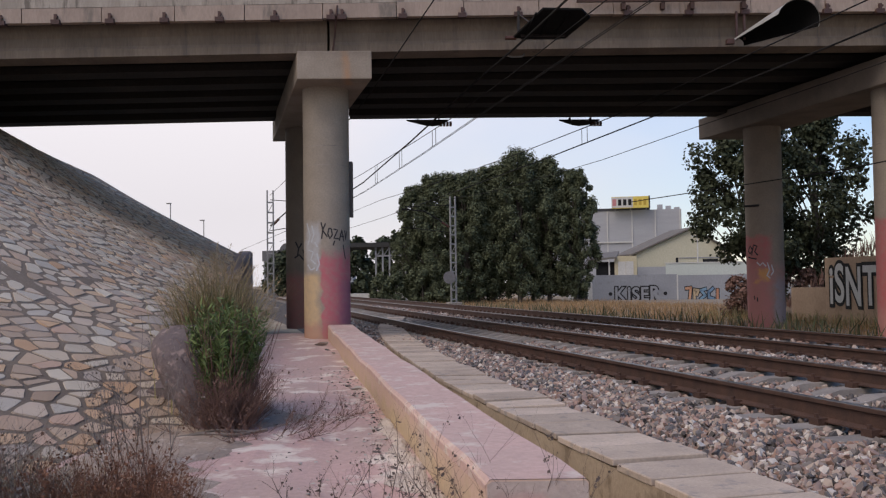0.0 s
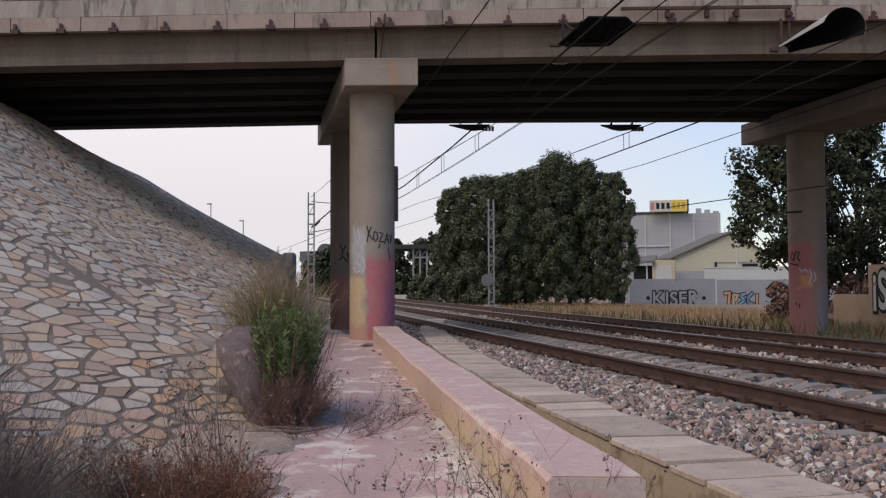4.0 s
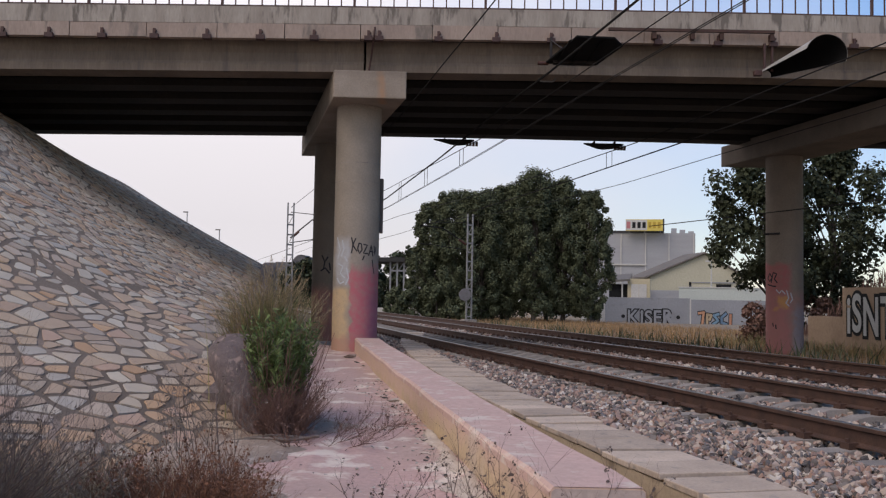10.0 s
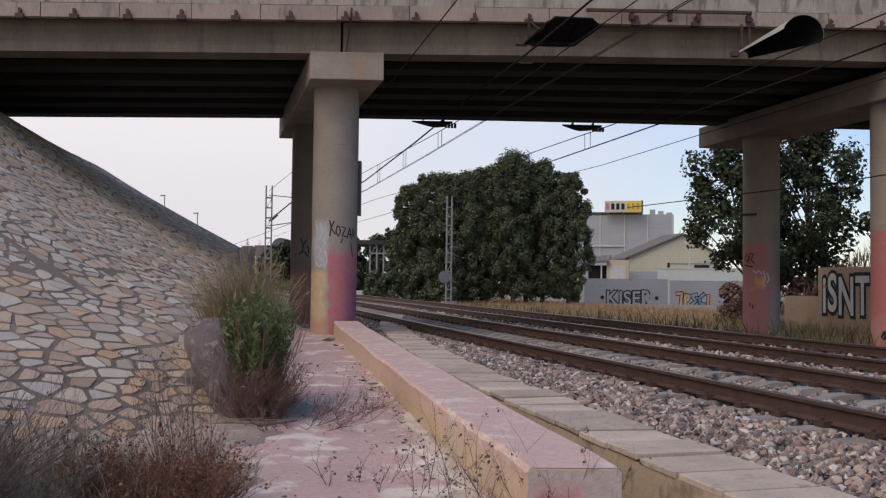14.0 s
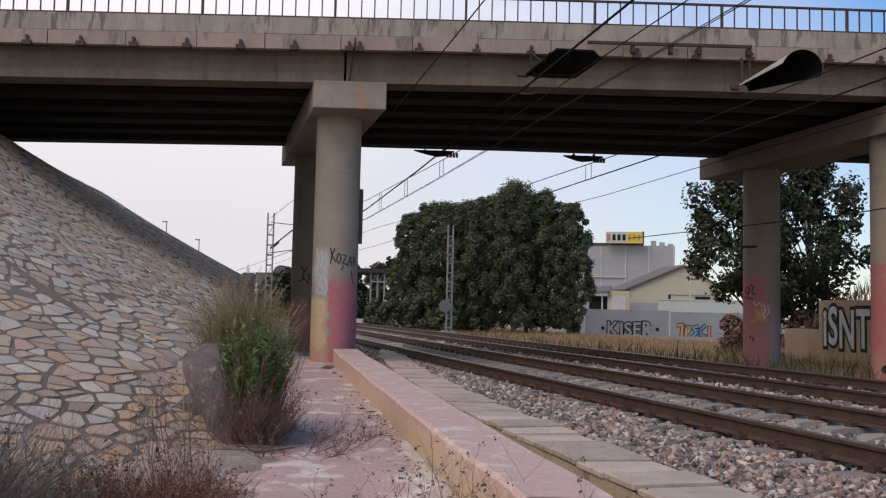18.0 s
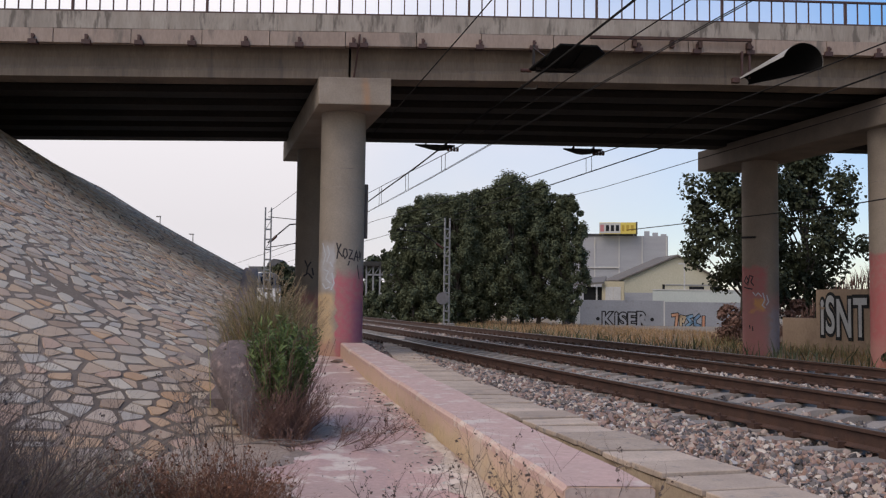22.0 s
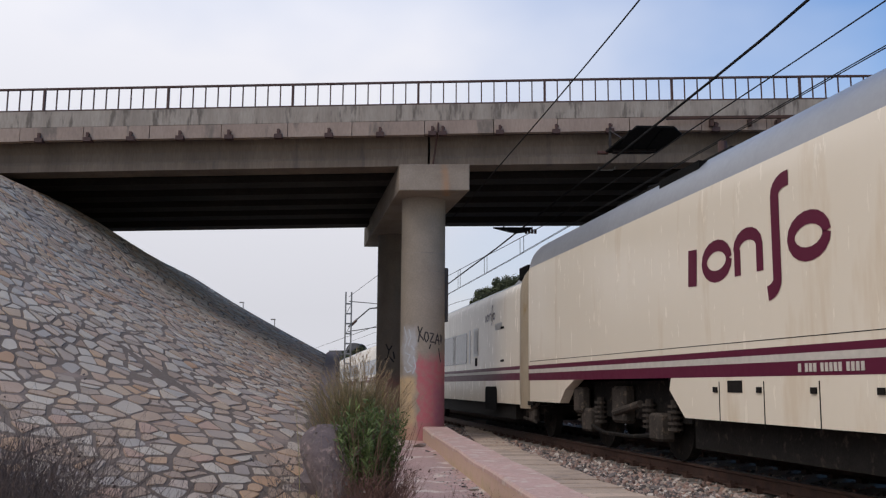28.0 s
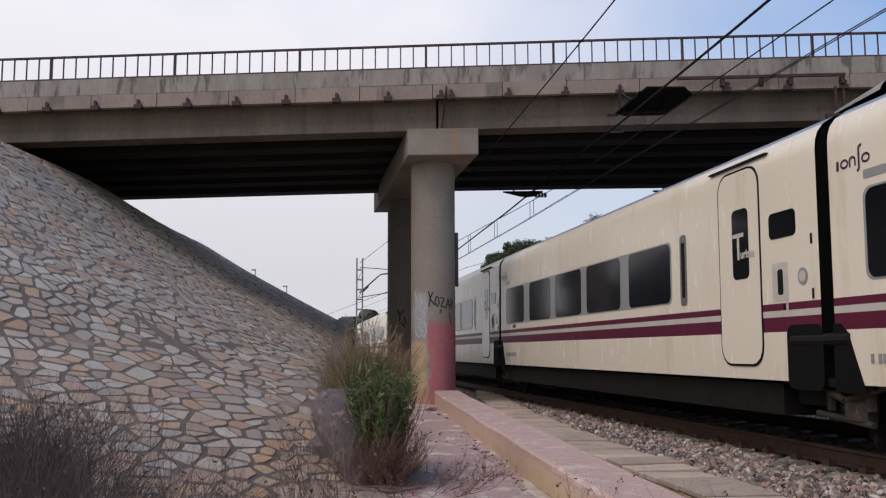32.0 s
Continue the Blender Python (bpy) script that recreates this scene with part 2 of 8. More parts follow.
def assorted(name, c1, c2, cols, strength, **kw):
    """A material whose single pieces take their colours from a palette."""
    m = mat(name, c1, c2, world_space=True, **kw)
    nt = m.node_tree
    b = nt.nodes["Principled BSDF"]
    col = b.inputs["Base Color"].links[0].from_socket
    geo = nt.nodes.new("ShaderNodeNewGeometry")
    info = nt.nodes.new("ShaderNodeObjectInfo")
    add = nt.nodes.new("ShaderNodeMath")
    add.operation = "ADD"
    frac = nt.nodes.new("ShaderNodeMath")
    frac.operation = "FRACT"
    nt.links.new(geo.outputs["Random Per Island"], add.inputs[0])
    nt.links.new(info.outputs["Random"], add.inputs[1])
    nt.links.new(add.outputs[0], frac.inputs[0])
    r = nt.nodes.new("ShaderNodeValToRGB")
    r.color_ramp.interpolation = "CONSTANT"
    el = r.color_ramp.elements
    el[0].position, el[0].color = 0.0, (*cols[0][1], 1)
    el[1].position, el[1].color = cols[1][0], (*cols[1][1], 1)
    for p, c in cols[2:]:
        e = el.new(p)
        e.color = (*c, 1)
    nt.links.new(frac.outputs[0], r.inputs[0])
    mx = nt.nodes.new("ShaderNodeMixRGB")
    mx.inputs[0].default_value = strength
    nt.links.new(col, mx.inputs[1])
    nt.links.new(r.outputs[0], mx.inputs[2])
    nt.links.new(mx.outputs[0], b.inputs["Base Color"])
    return m


BALLAST = assorted("ballast_stone", (0.38, 0.30, 0.26), (0.22, 0.18, 0.165),
                   ((0.0, (0.39, 0.30, 0.25)), (0.16, (0.27, 0.175, 0.14)), (0.27, (0.13, 0.115, 0.108)), (0.36, (0.58, 0.51, 0.44)), (0.47, (0.36, 0.225, 0.17)), (0.62, (0.165, 0.145, 0.135)), (0.74, (0.34, 0.235, 0.19)), (0.81, (0.07, 0.064, 0.06)), (0.90, (0.42, 0.33, 0.265))), 0.86, scale=7, fine=60)
# bed coloured near black to give the shade in gaps between stones
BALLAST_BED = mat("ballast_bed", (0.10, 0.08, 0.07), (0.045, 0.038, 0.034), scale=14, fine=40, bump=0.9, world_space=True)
LID = mat("trough_lid_concrete", (0.61, 0.475, 0.365), (0.46, 0.355, 0.275), scale=3, fine=45, vary=0.2, c3=(0.30, 0.255, 0.22), spots=0.2)
TROUGH = mat("trough_concrete", (0.52, 0.395, 0.27), (0.40, 0.30, 0.205), scale=2, fine=40, c3=(0.24, 0.175, 0.115), spots=0.3, stretch=(1, 1, 0.8))
GROUND = mat("dry_earth", (0.30, 0.235, 0.17), (0.22, 0.17, 0.12), scale=0.6, fine=14, bump=0.5, c3=(0.34, 0.27, 0.16), spots=0.4, world_space=True)
MORTAR = mat("mortar", (0.275, 0.208, 0.155), (0.149, 0.112, 0.085), scale=0.45, fine=40, bump=0.6, c3=(0.318, 0.233, 0.180), spots=0.2)
PLATFORM = mat("faded_pink_concrete", (0.59, 0.37, 0.325), (0.47, 0.33, 0.28), scale=0.9, fine=20, bump=0.6, c3=(0.66, 0.55, 0.46), spots=0.34, world_space=True)
WALLTOP = mat("pink_paint", (0.65, 0.425, 0.365), (0.56, 0.385, 0.325), scale=1.6, fine=18, bump=0.3, c3=(0.62, 0.51, 0.43), spots=0.32, world_space=True)
WALLSIDE = layered("ochre_wall_concrete", ((0.62, 0.46, 0.27), (0.55, 0.405, 0.29)),
                   [((0.60, 0.41, 0.33), ((2, -0.13, 0.4, 0.1),), 0.3, 0.8), ((0.36, 0.27, 0.20), ((2, -0.6, -0.21, 0.06),), 0.22, 0.75), ((0.50, 0.42, 0.34), ((2, -0.6, 0.2, 0.1), (1, 6.2, 7.0, 0.3)), 1.2, 0.5)], bump=0.5, fine=22)

# ---- the lie of the tracks ----
TX, TY, HEAD, CURVE, RAIL_Z, SPACING = 13.454, -32.59, radians(12.544), 0.00072, 0.10, 4.06


def bend(a):
    """How far the line has swung to the left there, and its slope: a curve that runs out into a straight."""
    if a < 48:
        return CURVE * a * a / 2, CURVE * a
    k = CURVE * 48
    if a < 58:
        d = a - 48
        return CURVE * 1152 + k * d - 0.0008 * d * d, k - 0.0016 * d
    return CURVE * 1152 + k * 10 - 0.08 + (k - 0.016) * (a - 58), k - 0.016


def track(a, off=0.0, z=0.0):
    """A place a metres along the near track, off metres to its right."""
    r = off - bend(a)[0]
    return Vector((TX - a * math.sin(HEAD) + r * math.cos(HEAD), TY + a * math.cos(HEAD) + r * math.sin(HEAD), z))


def lineside(a, off=0.0, z=0.0):
    """A place beside the line, from an even curve."""
    r = off - CURVE * a * a / 2
    return Vector((TX - a * math.sin(HEAD) + r * math.cos(HEAD), TY + a * math.cos(HEAD) + r * math.sin(HEAD), z))


def heading(a):
    """The angle at which the track runs there, in degrees to the left of +y."""
    return math.degrees(HEAD + math.atan(bend(a)[1]))


def track_pose(a, off=0.0, z=0.0):
    p = track(a, off, z)
    return pose(p.x, p.y, p.z, 0, 0, heading(a))


def ground_height(x, y):
    if y > 30:
        return -0.35 - min((y - 30) * 0.006, 0.45)
    return -0.35


def build_ground():
    verts, faces = [], []
    xs = [-1500, -600, -250] + [-120 + i * 6 for i in range(41)] + [250, 600, 1500]
    ys = [-1500, -500, -150, -60] + [-30 + i * 6 for i in range(41)] + [300, 600, 1000, 2500]
    for y in ys:
        for x in xs:
            verts.append((x, y, ground_height(x, y)))
    w = len(xs)
    for j in range(len(ys) - 1):
        for i in range(w - 1):
            faces.append((j * w + i, j * w + i + 1, (j + 1) * w + i + 1, (j + 1) * w + i))
    tagged(part("ground", (verts, [], faces), GROUND), "dry bare earth beside the railway tracks", "ground", kind="structure")


build_ground()


def build_platform():
    # concrete apron between the paved slope and the low wall
    bm = bmesh.new()
    rows = []
    for j in range(37):
        y = -6.5 + j * 0.75
        xr = 1.26 - 0.1777 * y - 0.00023 * y * y
        xl = max(-2.75 - 0.19 * (y - 9.3), -4.6) if y > 9.3 else -2.75 + 0.06 * (y - 9.3)
        z = max(-0.22 + (y - 8) * 0.017, -0.325)
        rows.append([bm.verts.new((xl + (xr - xl) * i / 10, y, z + 0.012 * math.sin(i * 1.7 + j))) for i in range(11)])
    for a, b in zip(rows, rows[1:]):
        for i in range(10):
            bm.faces.new((a[i], a[i + 1], b[i + 1], b[i]))
    ob = part("pavement", bm, PLATFORM)
    sm = ob.modifiers.new("thick", "SOLIDIFY")
    sm.thickness, sm.offset = 0.2, -1
    tagged(ob, "cracked concrete apron painted faded pink with bare patches", "pavement", kind="structure")


build_platform()


def along(y, off=0.0):
    """A place on the line of the low wall."""
    return 1.309 - 0.1777 * y - 0.00023 * y * y + off


def wall_top(y):
    return 0.072 + 0.0055 * (y - 4.6) + 0.00045 * (y - 4.6) ** 2


def build_low_wall():
    w = thing("low_wall", "low concrete wall painted pink on top and ochre on its side", "wall", kind="structure")
    ys = [4.62] + [5.1 + i * 0.9 for i in range(15)] + [18.72]
    bm = bmesh.new()
    prof = [(-0.265, -0.5), (0.255, -0.5), (0.255, -0.015), (0.24, 0.0), (-0.24, 0.0), (-0.265, -0.02)]
    rings = []
    for i, y in enumerate(ys):
        k = 0.012 * math.sin(i * 2.1)
        rings.append([bm.verts.new((along(y, px + k), y, pz + (0.006 * math.sin(i * 1.3) + wall_top(y) if pz > -0.1 else 0))) for px, pz in prof])
    for a, b in zip(rings, rings[1:]):
        for i in range(6):
            bm.faces.new((a[i], a[(i + 1) % 6], b[(i + 1) % 6], b[i]))
    bm.faces.new(rings[0][::-1])
    bm.faces.new(rings[-1])
    part("wall_block", bm, WALLSIDE, w, "ochre painted concrete")
    bm = bmesh.new()
    edge = []
    for i, y in enumerate(ys):
        k = 0.012 * math.sin(i * 2.1)
        z = 0.006 * math.sin(i * 1.3) + wall_top(y)
        yy = y + (0.004 if i == 0 else 0)
        edge.append([bm.verts.new((along(yy, px + k), yy, z + pz)) for px, pz in ((-0.269, -0.045 - 0.035 * abs(math.sin(i * 1.9))), (-0.269, -0.026), (-0.242, 0.004), (0.242, 0.004), (0.259, -0.014), (0.259, -0.05))])
    for a, b in zip(edge, edge[1:]):
        for i in range(5):
            bm.faces.new((a[i], a[i + 1], b[i + 1], b[i]))
    part("paint_coat", bm, WALLTOP, w, "worn pink paint on the top")
    # the bare end
    bm = bmesh.new()
    bm.faces.new([bm.verts.new((along(4.615, px), 4.615, pz)) for px, pz in ((-0.258, -0.49), (0.25, -0.49), (0.25, 0.052), (0.236, 0.066), (-0.236, 0.066), (-0.258, 0.05))])
    worn = layered("bare_pinkish_concrete", ((0.52, 0.42, 0.37), (0.43, 0.345, 0.30)), [((0.46, 0.17, 0.16), ((0, 0.24, 0.55, 0.06), (2, -0.5, 0.02, 0.1)), 0.18, 0.85), ((0.36, 0.28, 0.23), ((2, -0.6, -0.25, 0.1),), 0.2, 0.6)], bump=0.4)
    part("wall_end", bm, worn, w, "bare pinkish concrete with a faded red splash")


build_low_wall()


def trough_x(y):
    if y < 5:
        return 1.239 - 0.22 * (y - 5)
    return 0.77 - 0.225 * (y - 7) + 0.0048 * (y - 7) ** 2


def build_trough():
    t = thing("cable_trough", "concrete cable trough beside the ballast with a row of lids", "cable trough", kind="structure")
    bm = bmesh.new()
    for off, w in ((0.0, 0.09), (0.52, 0.09)):
        rings = []
        for j in range(43):
            y = -5.5 + j * 0.9
            x = trough_x(y) + off
            rings.append([bm.verts.new((x + a, y, z)) for a, z in ((0, -0.45), (w, -0.45), (w, -0.097), (0, -0.097))])
        for a, b in zip(rings, rings[1:]):
            for i in range(4):
                bm.faces.new((a[i], a[(i + 1) % 4], b[(i + 1) % 4], b[i]))
        bm.faces.new(rings[0][::-1])
    part("trough_wall", bm, TROUGH, t)
    lids = []
    for k in range(3):
        bm = box(bmesh.new(), -0.005 - 0.004 * k, 0.62 + 0.006 * k, -0.238, 0.239, -0.045, 0.0)
        bevel(bm, 0.006)
        lids.append(part("lid", bm, LID, t))
    y, first = -5.5, 0
    while y < 31:
        x = trough_x(y)
        m = pose(x, y, -0.05 + rnd.uniform(-0.011, 0.011), rnd.uniform(-1.5, 1.5), rnd.uniform(-1, 1), (trough_x(y - 0.5) - trough_x(y + 0.5)) * 55 + rnd.uniform(-1.2, 1.2))
        if first < 3:
            lids[first].matrix_basis = m
        else:
            again(rnd.choice(lids), t, m)
        first += 1
        y += 0.497


build_trough()

# ---- tracks ----
def ribbon(prof, off, z, a0, a1, step, close=True):
    """A profile drawn along the track."""
    bm = bmesh.new()
    rings, a = [], a0
    while a <= a1 + 1e-6:
        rings.append([bm.verts.new(track(a, off + px, z + pz)) for px, pz in prof])
        a += step * (1 if a < 110 else 3)
    n = len(prof)
    for p, q in zip(rings, rings[1:]):
        for i in range(n if close else n - 1):
            bm.faces.new((p[i], p[(i + 1) % n], q[(i + 1) % n], q[i]))
    if close:
        bm.faces.new(rings[0][::-1])
        bm.faces.new(rings[-1])
    return bm


RAIL = [(-0.07, -0.172), (0.07, -0.172), (0.07, -0.16), (0.012, -0.14), (0.010, -0.045), (0.036, -0.035), (0.036, -0.004), (-0.036, -0.004), (-0.036, -0.035), (-0.010, -0.045), (-0.012, -0.14), (-0.07, -0.16)]
HEADTOP = [(-0.03, -0.004), (0.03, -0.004), (0.026, 0.001), (-0.026, 0.001)]


def build_track(off, label, z):
    t = thing("railway_track", label, "railway track", group="tracks", kind="structure")
    for s, dz in ((-0.87, 0.0), (0.87, 0.03)):
        r = part("rail", ribbon(RAIL, off + s, z + dz, 24, 520, 1.0), RUST, t, "rust-brown steel rail")
        part("rail_head", ribbon(HEADTOP, off + s, z + dz, 24, 520, 1.0), RAILTOP, r, "worn shiny running surface")
    # sleeper: two raised seats with a lower waist, bevelled
    bm = bmesh.new()
    pts = [(-1.3, 0.0), (-0.55, 0.0), (-0.35, -0.045), (0.35, -0.045), (0.55, 0.0), (1.3, 0.0)]
    rings = []
    for x, h in pts:
        rings.append([bm.verts.new(p) for p in ((x, -0.15, -0.2), (x, 0.15, -0.2), (x, 0.115, h), (x, -0.115, h))])
    for p, q in zip(rings, rings[1:]):
        for i in range(4):
            bm.faces.new((p[i], p[(i + 1) % 4], q[(i + 1) % 4], q[i]))
    bm.faces.new(rings[0][::-1])
    bm.faces.new(rings[-1])
    bm2 = bmesh.new()
    for s in (-0.87, 0.87):
        for e in (-1, 1):
            box(bm2, s + e * 0.085 - 0.045, s + e * 0.085 + 0.045, -0.06, 0.06, 0.0, 0.055)
            rod(bm2, (s + e * 0.1, 0, 0.05), (s + e * 0.1, 0, 0.085), 0.02, n=6)
    clip = None
    first = None
    a = 28.0
    while a < 130:
        m = track_pose(a, off, z - 0.178) @ pose(0, 0, 0.0, 0, -0.95, rnd.uniform(-0.6, 0.6))
        if first is None:
            first = part("sleeper", bm, SLEEPER, t)
            first.matrix_basis = m
            clip = part("rail_clip", bm2, RUST, first, "rusty rail fastenings")
        else:
            s = again(first, t, m)
            if a < 75:
                again(clip, s, Matrix())
        a += 0.6


build_track(0.0, "near railway track with rusty rails on concrete sleepers", RAIL_Z)
build_track(SPACING, "far railway track with rusty rails on concrete sleepers", RAIL_Z - 0.03)


def build_ballast():
    prof = [(-3.6, -0.55), (-2.55, -0.25), (-1.9, -0.18), (-1.45, -0.175), (-1.3, -0.18), (0, -0.195), (1.3, -0.18), (1.6, -0.17), (2.5, -0.17), (2.75, -0.18), (4.1, -0.195), (5.4, -0.18), (5.7, -0.17), (6.0, -0.2), (7.2, -0.55)]
    tagged(part("ballast_bed", ribbon(prof, 0, RAIL_Z - 0.06, 18, 540, 2.0, close=False), BALLAST_BED, smooth=True), "bed of crushed stone under the tracks, darkened for shade between stones", "ballast", kind="structure")
    # loose stones
    base = [Vector(v).normalized() for v in ((1, 1, 1), (-1, -1, 1), (-1, 1, -1), (1, -1, -1), (0, 0, 1.3), (0, 0, -1), (1.2, 0, 0), (-1.1, 0, 0))]
    kinds = []
    r2 = random.Random(3)
    for k in range(14):
        bm = bmesh.new()
        for b in base:
            bm.verts.new(b * r2.uniform(0.75, 1.2) + Vector((r2.uniform(-0.2, 0.2), r2.uniform(-0.2, 0.2), 0)))
        bmesh.ops.convex_hull(bm, input=bm.verts)
        bm.verts.ensure_lookup_table()
        bm.verts.index_update()
        kinds.append(([v.co.copy() for v in bm.verts], [[v.index for v in f.verts] for f in bm.faces]))
        bm.free()

    def surf(o):
        for (x0, z0), (x1, z1) in zip(prof, prof[1:]):
            if x0 <= o <= x1:
                return z0 + (z1 - z0) * (o - x0) / (x1 - x0)
        return -0.5

    verts, faces = [], []
    for lo, hi, a0, a1, n, size in ((-2.75, -1.2, 33, 42, 15000, 0.027), (-2.75, -1.2, 42, 52, 11000, 0.030), (-2.75, -1.2, 52, 75, 7000, 0.040), (-1.2, 1.2, 34, 52, 12000, 0.029),
                                    (1.2, 2.9, 34, 56, 9000, 0.034), (1.2, 2.9, 56, 85, 3000, 0.05), (2.9, 5.6, 38, 60, 3200, 0.040), (5.3, 6.6, 40, 75, 3500, 0.048)):
        for _ in range(n):
            a, o = r2.uniform(a0, a1), r2.uniform(lo, hi)
            # the sleepers lie clear of stones
            side = min(abs(o), abs(o - SPACING))
            if side < 1.33 and abs((a - 28.0 + 0.3) % 0.6 - 0.3) < 0.14 and (side > 0.72 or r2.random() < 0.35):
                continue
            s = size * r2.uniform(0.55, 1.5)
            p = track(a, o, RAIL_Z - 0.06 + surf(o) + s * 0.3 + r2.uniform(-0.022, 0.034))
            e = Euler((r2.uniform(0, 6.3), r2.uniform(0, 6.3), r2.uniform(0, 6.3))).to_matrix() * s
            vs, fs = kinds[r2.randrange(14)]
            k = len(verts)
            verts.extend([tuple(p + e @ v) for v in vs])
            faces.extend([[i + k for i in f] for f in fs])
    tagged(part("ballast_stones", (verts, [], faces), BALLAST), "loose crushed ballast stones, pink, tan and grey", "ballast", kind="stuff")


build_ballast()

# ---- the paved slope ----
STONE = assorted("slope_stone", (0.497, 0.393, 0.293), (0.346, 0.272, 0.208),
                 ((0.0, (0.583, 0.496, 0.388)), (0.15, (0.432, 0.333, 0.258)), (0.27, (0.594, 0.376, 0.219)), (0.38, (0.508, 0.338, 0.233)), (0.48, (0.670, 0.578, 0.452)),
                  (0.60, (0.540, 0.376, 0.239)), (0.67, (0.464, 0.414, 0.352)), (0.78, (0.572, 0.436, 0.332)), (0.88, (0.486, 0.403, 0.313)), (0.95, (0.389, 0.300, 0.223))), 0.62, scale=6, fine=45, bump=0.6, c3=(0.410, 0.300, 0.223), spots=0.2)
WARM_STONE = assorted("warm_slope_stone", (0.475, 0.349, 0.248), (0.335, 0.245, 0.174),
                      ((0.0, (0.508, 0.360, 0.248)), (0.15, (0.389, 0.284, 0.208)), (0.27, (0.594, 0.366, 0.208)), (0.38, (0.454, 0.300, 0.208)), (0.48, (0.572, 0.469, 0.357)),
                       (0.60, (0.529, 0.305, 0.164)), (0.68, (0.389, 0.327, 0.278)), (0.78, (0.540, 0.344, 0.248)), (0.88, (0.400, 0.294, 0.214)), (0.95, (0.324, 0.218, 0.149))), 0.66, scale=6, fine=45, bump=0.6, c3=(0.367, 0.257, 0.183), spots=0.2)


SLOPE_X, SLOPE_Y, SLOPE_R, SLOPE_TURN, SLOPE_LONG = -13.34, 14.34, 11.41, radians(1.54), 13.2


def slope_point(s, q):
    """A place on the slope: s metres along its foot, q metres inwards from the foot. It bends round at both ends."""
    r = SLOPE_R - q
    if s < 0:
        t = s / SLOPE_R
        a, w = r * math.sin(t), r * math.cos(t)
        n = Vector((math.cos(t), math.sin(t)))
    else:
        a, w, n = s, r, Vector((1, 0))
    c, k = math.cos(SLOPE_TURN), math.sin(SLOPE_TURN)
    g = 0.462 + 0.02 * abs(q)
    nn = Vector((n.x * c - n.y * k, n.x * k + n.y * c, 0)).normalized()
    z = 0.462 * q + 0.01 * q * abs(q)
    z += 0.22 * min(max((s - 5) / 8, 0.0), 1.0) * max(0.0, 1 - q / 7)
    # it runs out more gently towards the apron
    z += 0.10 * max(2.4 - q, 0.0) * min(max(-s / 3, 0.0), 1.0)
    # a full shoulder below the bridge, which flattens towards the far end
    far = min(max((s - 5) / 7, 0.0), 1.0)
    far = far * far * (3 - 2 * far)
    b = min(max((q - 5) / 4, 0.0), 1.0)
    z += 0.4 * (1 - far) * b * b * (3 - 2 * b)
    top = 5.2 - 0.55 * far - 0.22 * min(max((s - 11.2) / 2, 0.0), 1.0)
    if z > top:
        z = top + 0.5 * (1 - math.exp((top - z) / 0.5))
    return Vector((SLOPE_X + w * c - a * k, SLOPE_Y + w * k + a * c, z)), (nn * g + Vector((0, 0, 1))).normalized()


def slope_edge(y):
    """How far the paving reaches towards the tracks: a low retaining wall bounds it behind the front."""
    return -2.72 - 0.183 * (y - 9.3) if y > 9.3 else 5.0


def slope_at(x, y):
    """Height of the slope over a place of the plan."""
    c, k = math.cos(SLOPE_TURN), math.sin(SLOPE_TURN)
    dx, dy = x - SLOPE_X, y - SLOPE_Y
    a, w = dy * c - dx * k, dx * c + dy * k
    if a < 0:
        return slope_point(math.atan2(a, w) * SLOPE_R, SLOPE_R - math.hypot(a, w))[0].z
    return slope_point(a, SLOPE_R - w)[0].z


def slope_foot(s):
    q = -1.6
    while q < 9 and slope_point(s, q)[0].x > slope_edge(slope_point(s, q)[0].y):
        q += 0.02
    return q


def build_rubble():
    """Crumbled pale mortar lying along the foot of the low wall."""
    r = random.Random(19)
    bm = bmesh.new()
    rows = []
    for j in range(60):
        y = 4.9 + j * 0.062
        w = 0.10 + 0.30 * abs(math.sin(j * 0.21 + 0.6)) * (1 - j / 75) + r.uniform(-0.03, 0.05)
        base = max(-0.22 + (y - 8) * 0.017, -0.325)
        rows.append([bm.verts.new((along(y) - 0.25 - w * k / 5, y, base + (0.0, 0.004, 0.018, 0.022, 0.012, -0.02)[5 - k] + (r.uniform(-0.006, 0.012) if 0 < k < 5 else 0))) for k in range(6)])
    for a, b in zip(rows, rows[1:]):
        for k in range(5):
            bm.faces.new((a[k], b[k], b[k + 1], a[k + 1]))
    ob = part("crumbled_mortar", bm, mat("crumbled_mortar", (0.64, 0.54, 0.44), (0.48, 0.38, 0.31), scale=5, fine=30, bump=0.8))
    tagged(ob, "crumbled pale mortar along the foot of the low pink wall", "rubble", kind="stuff")


build_rubble()


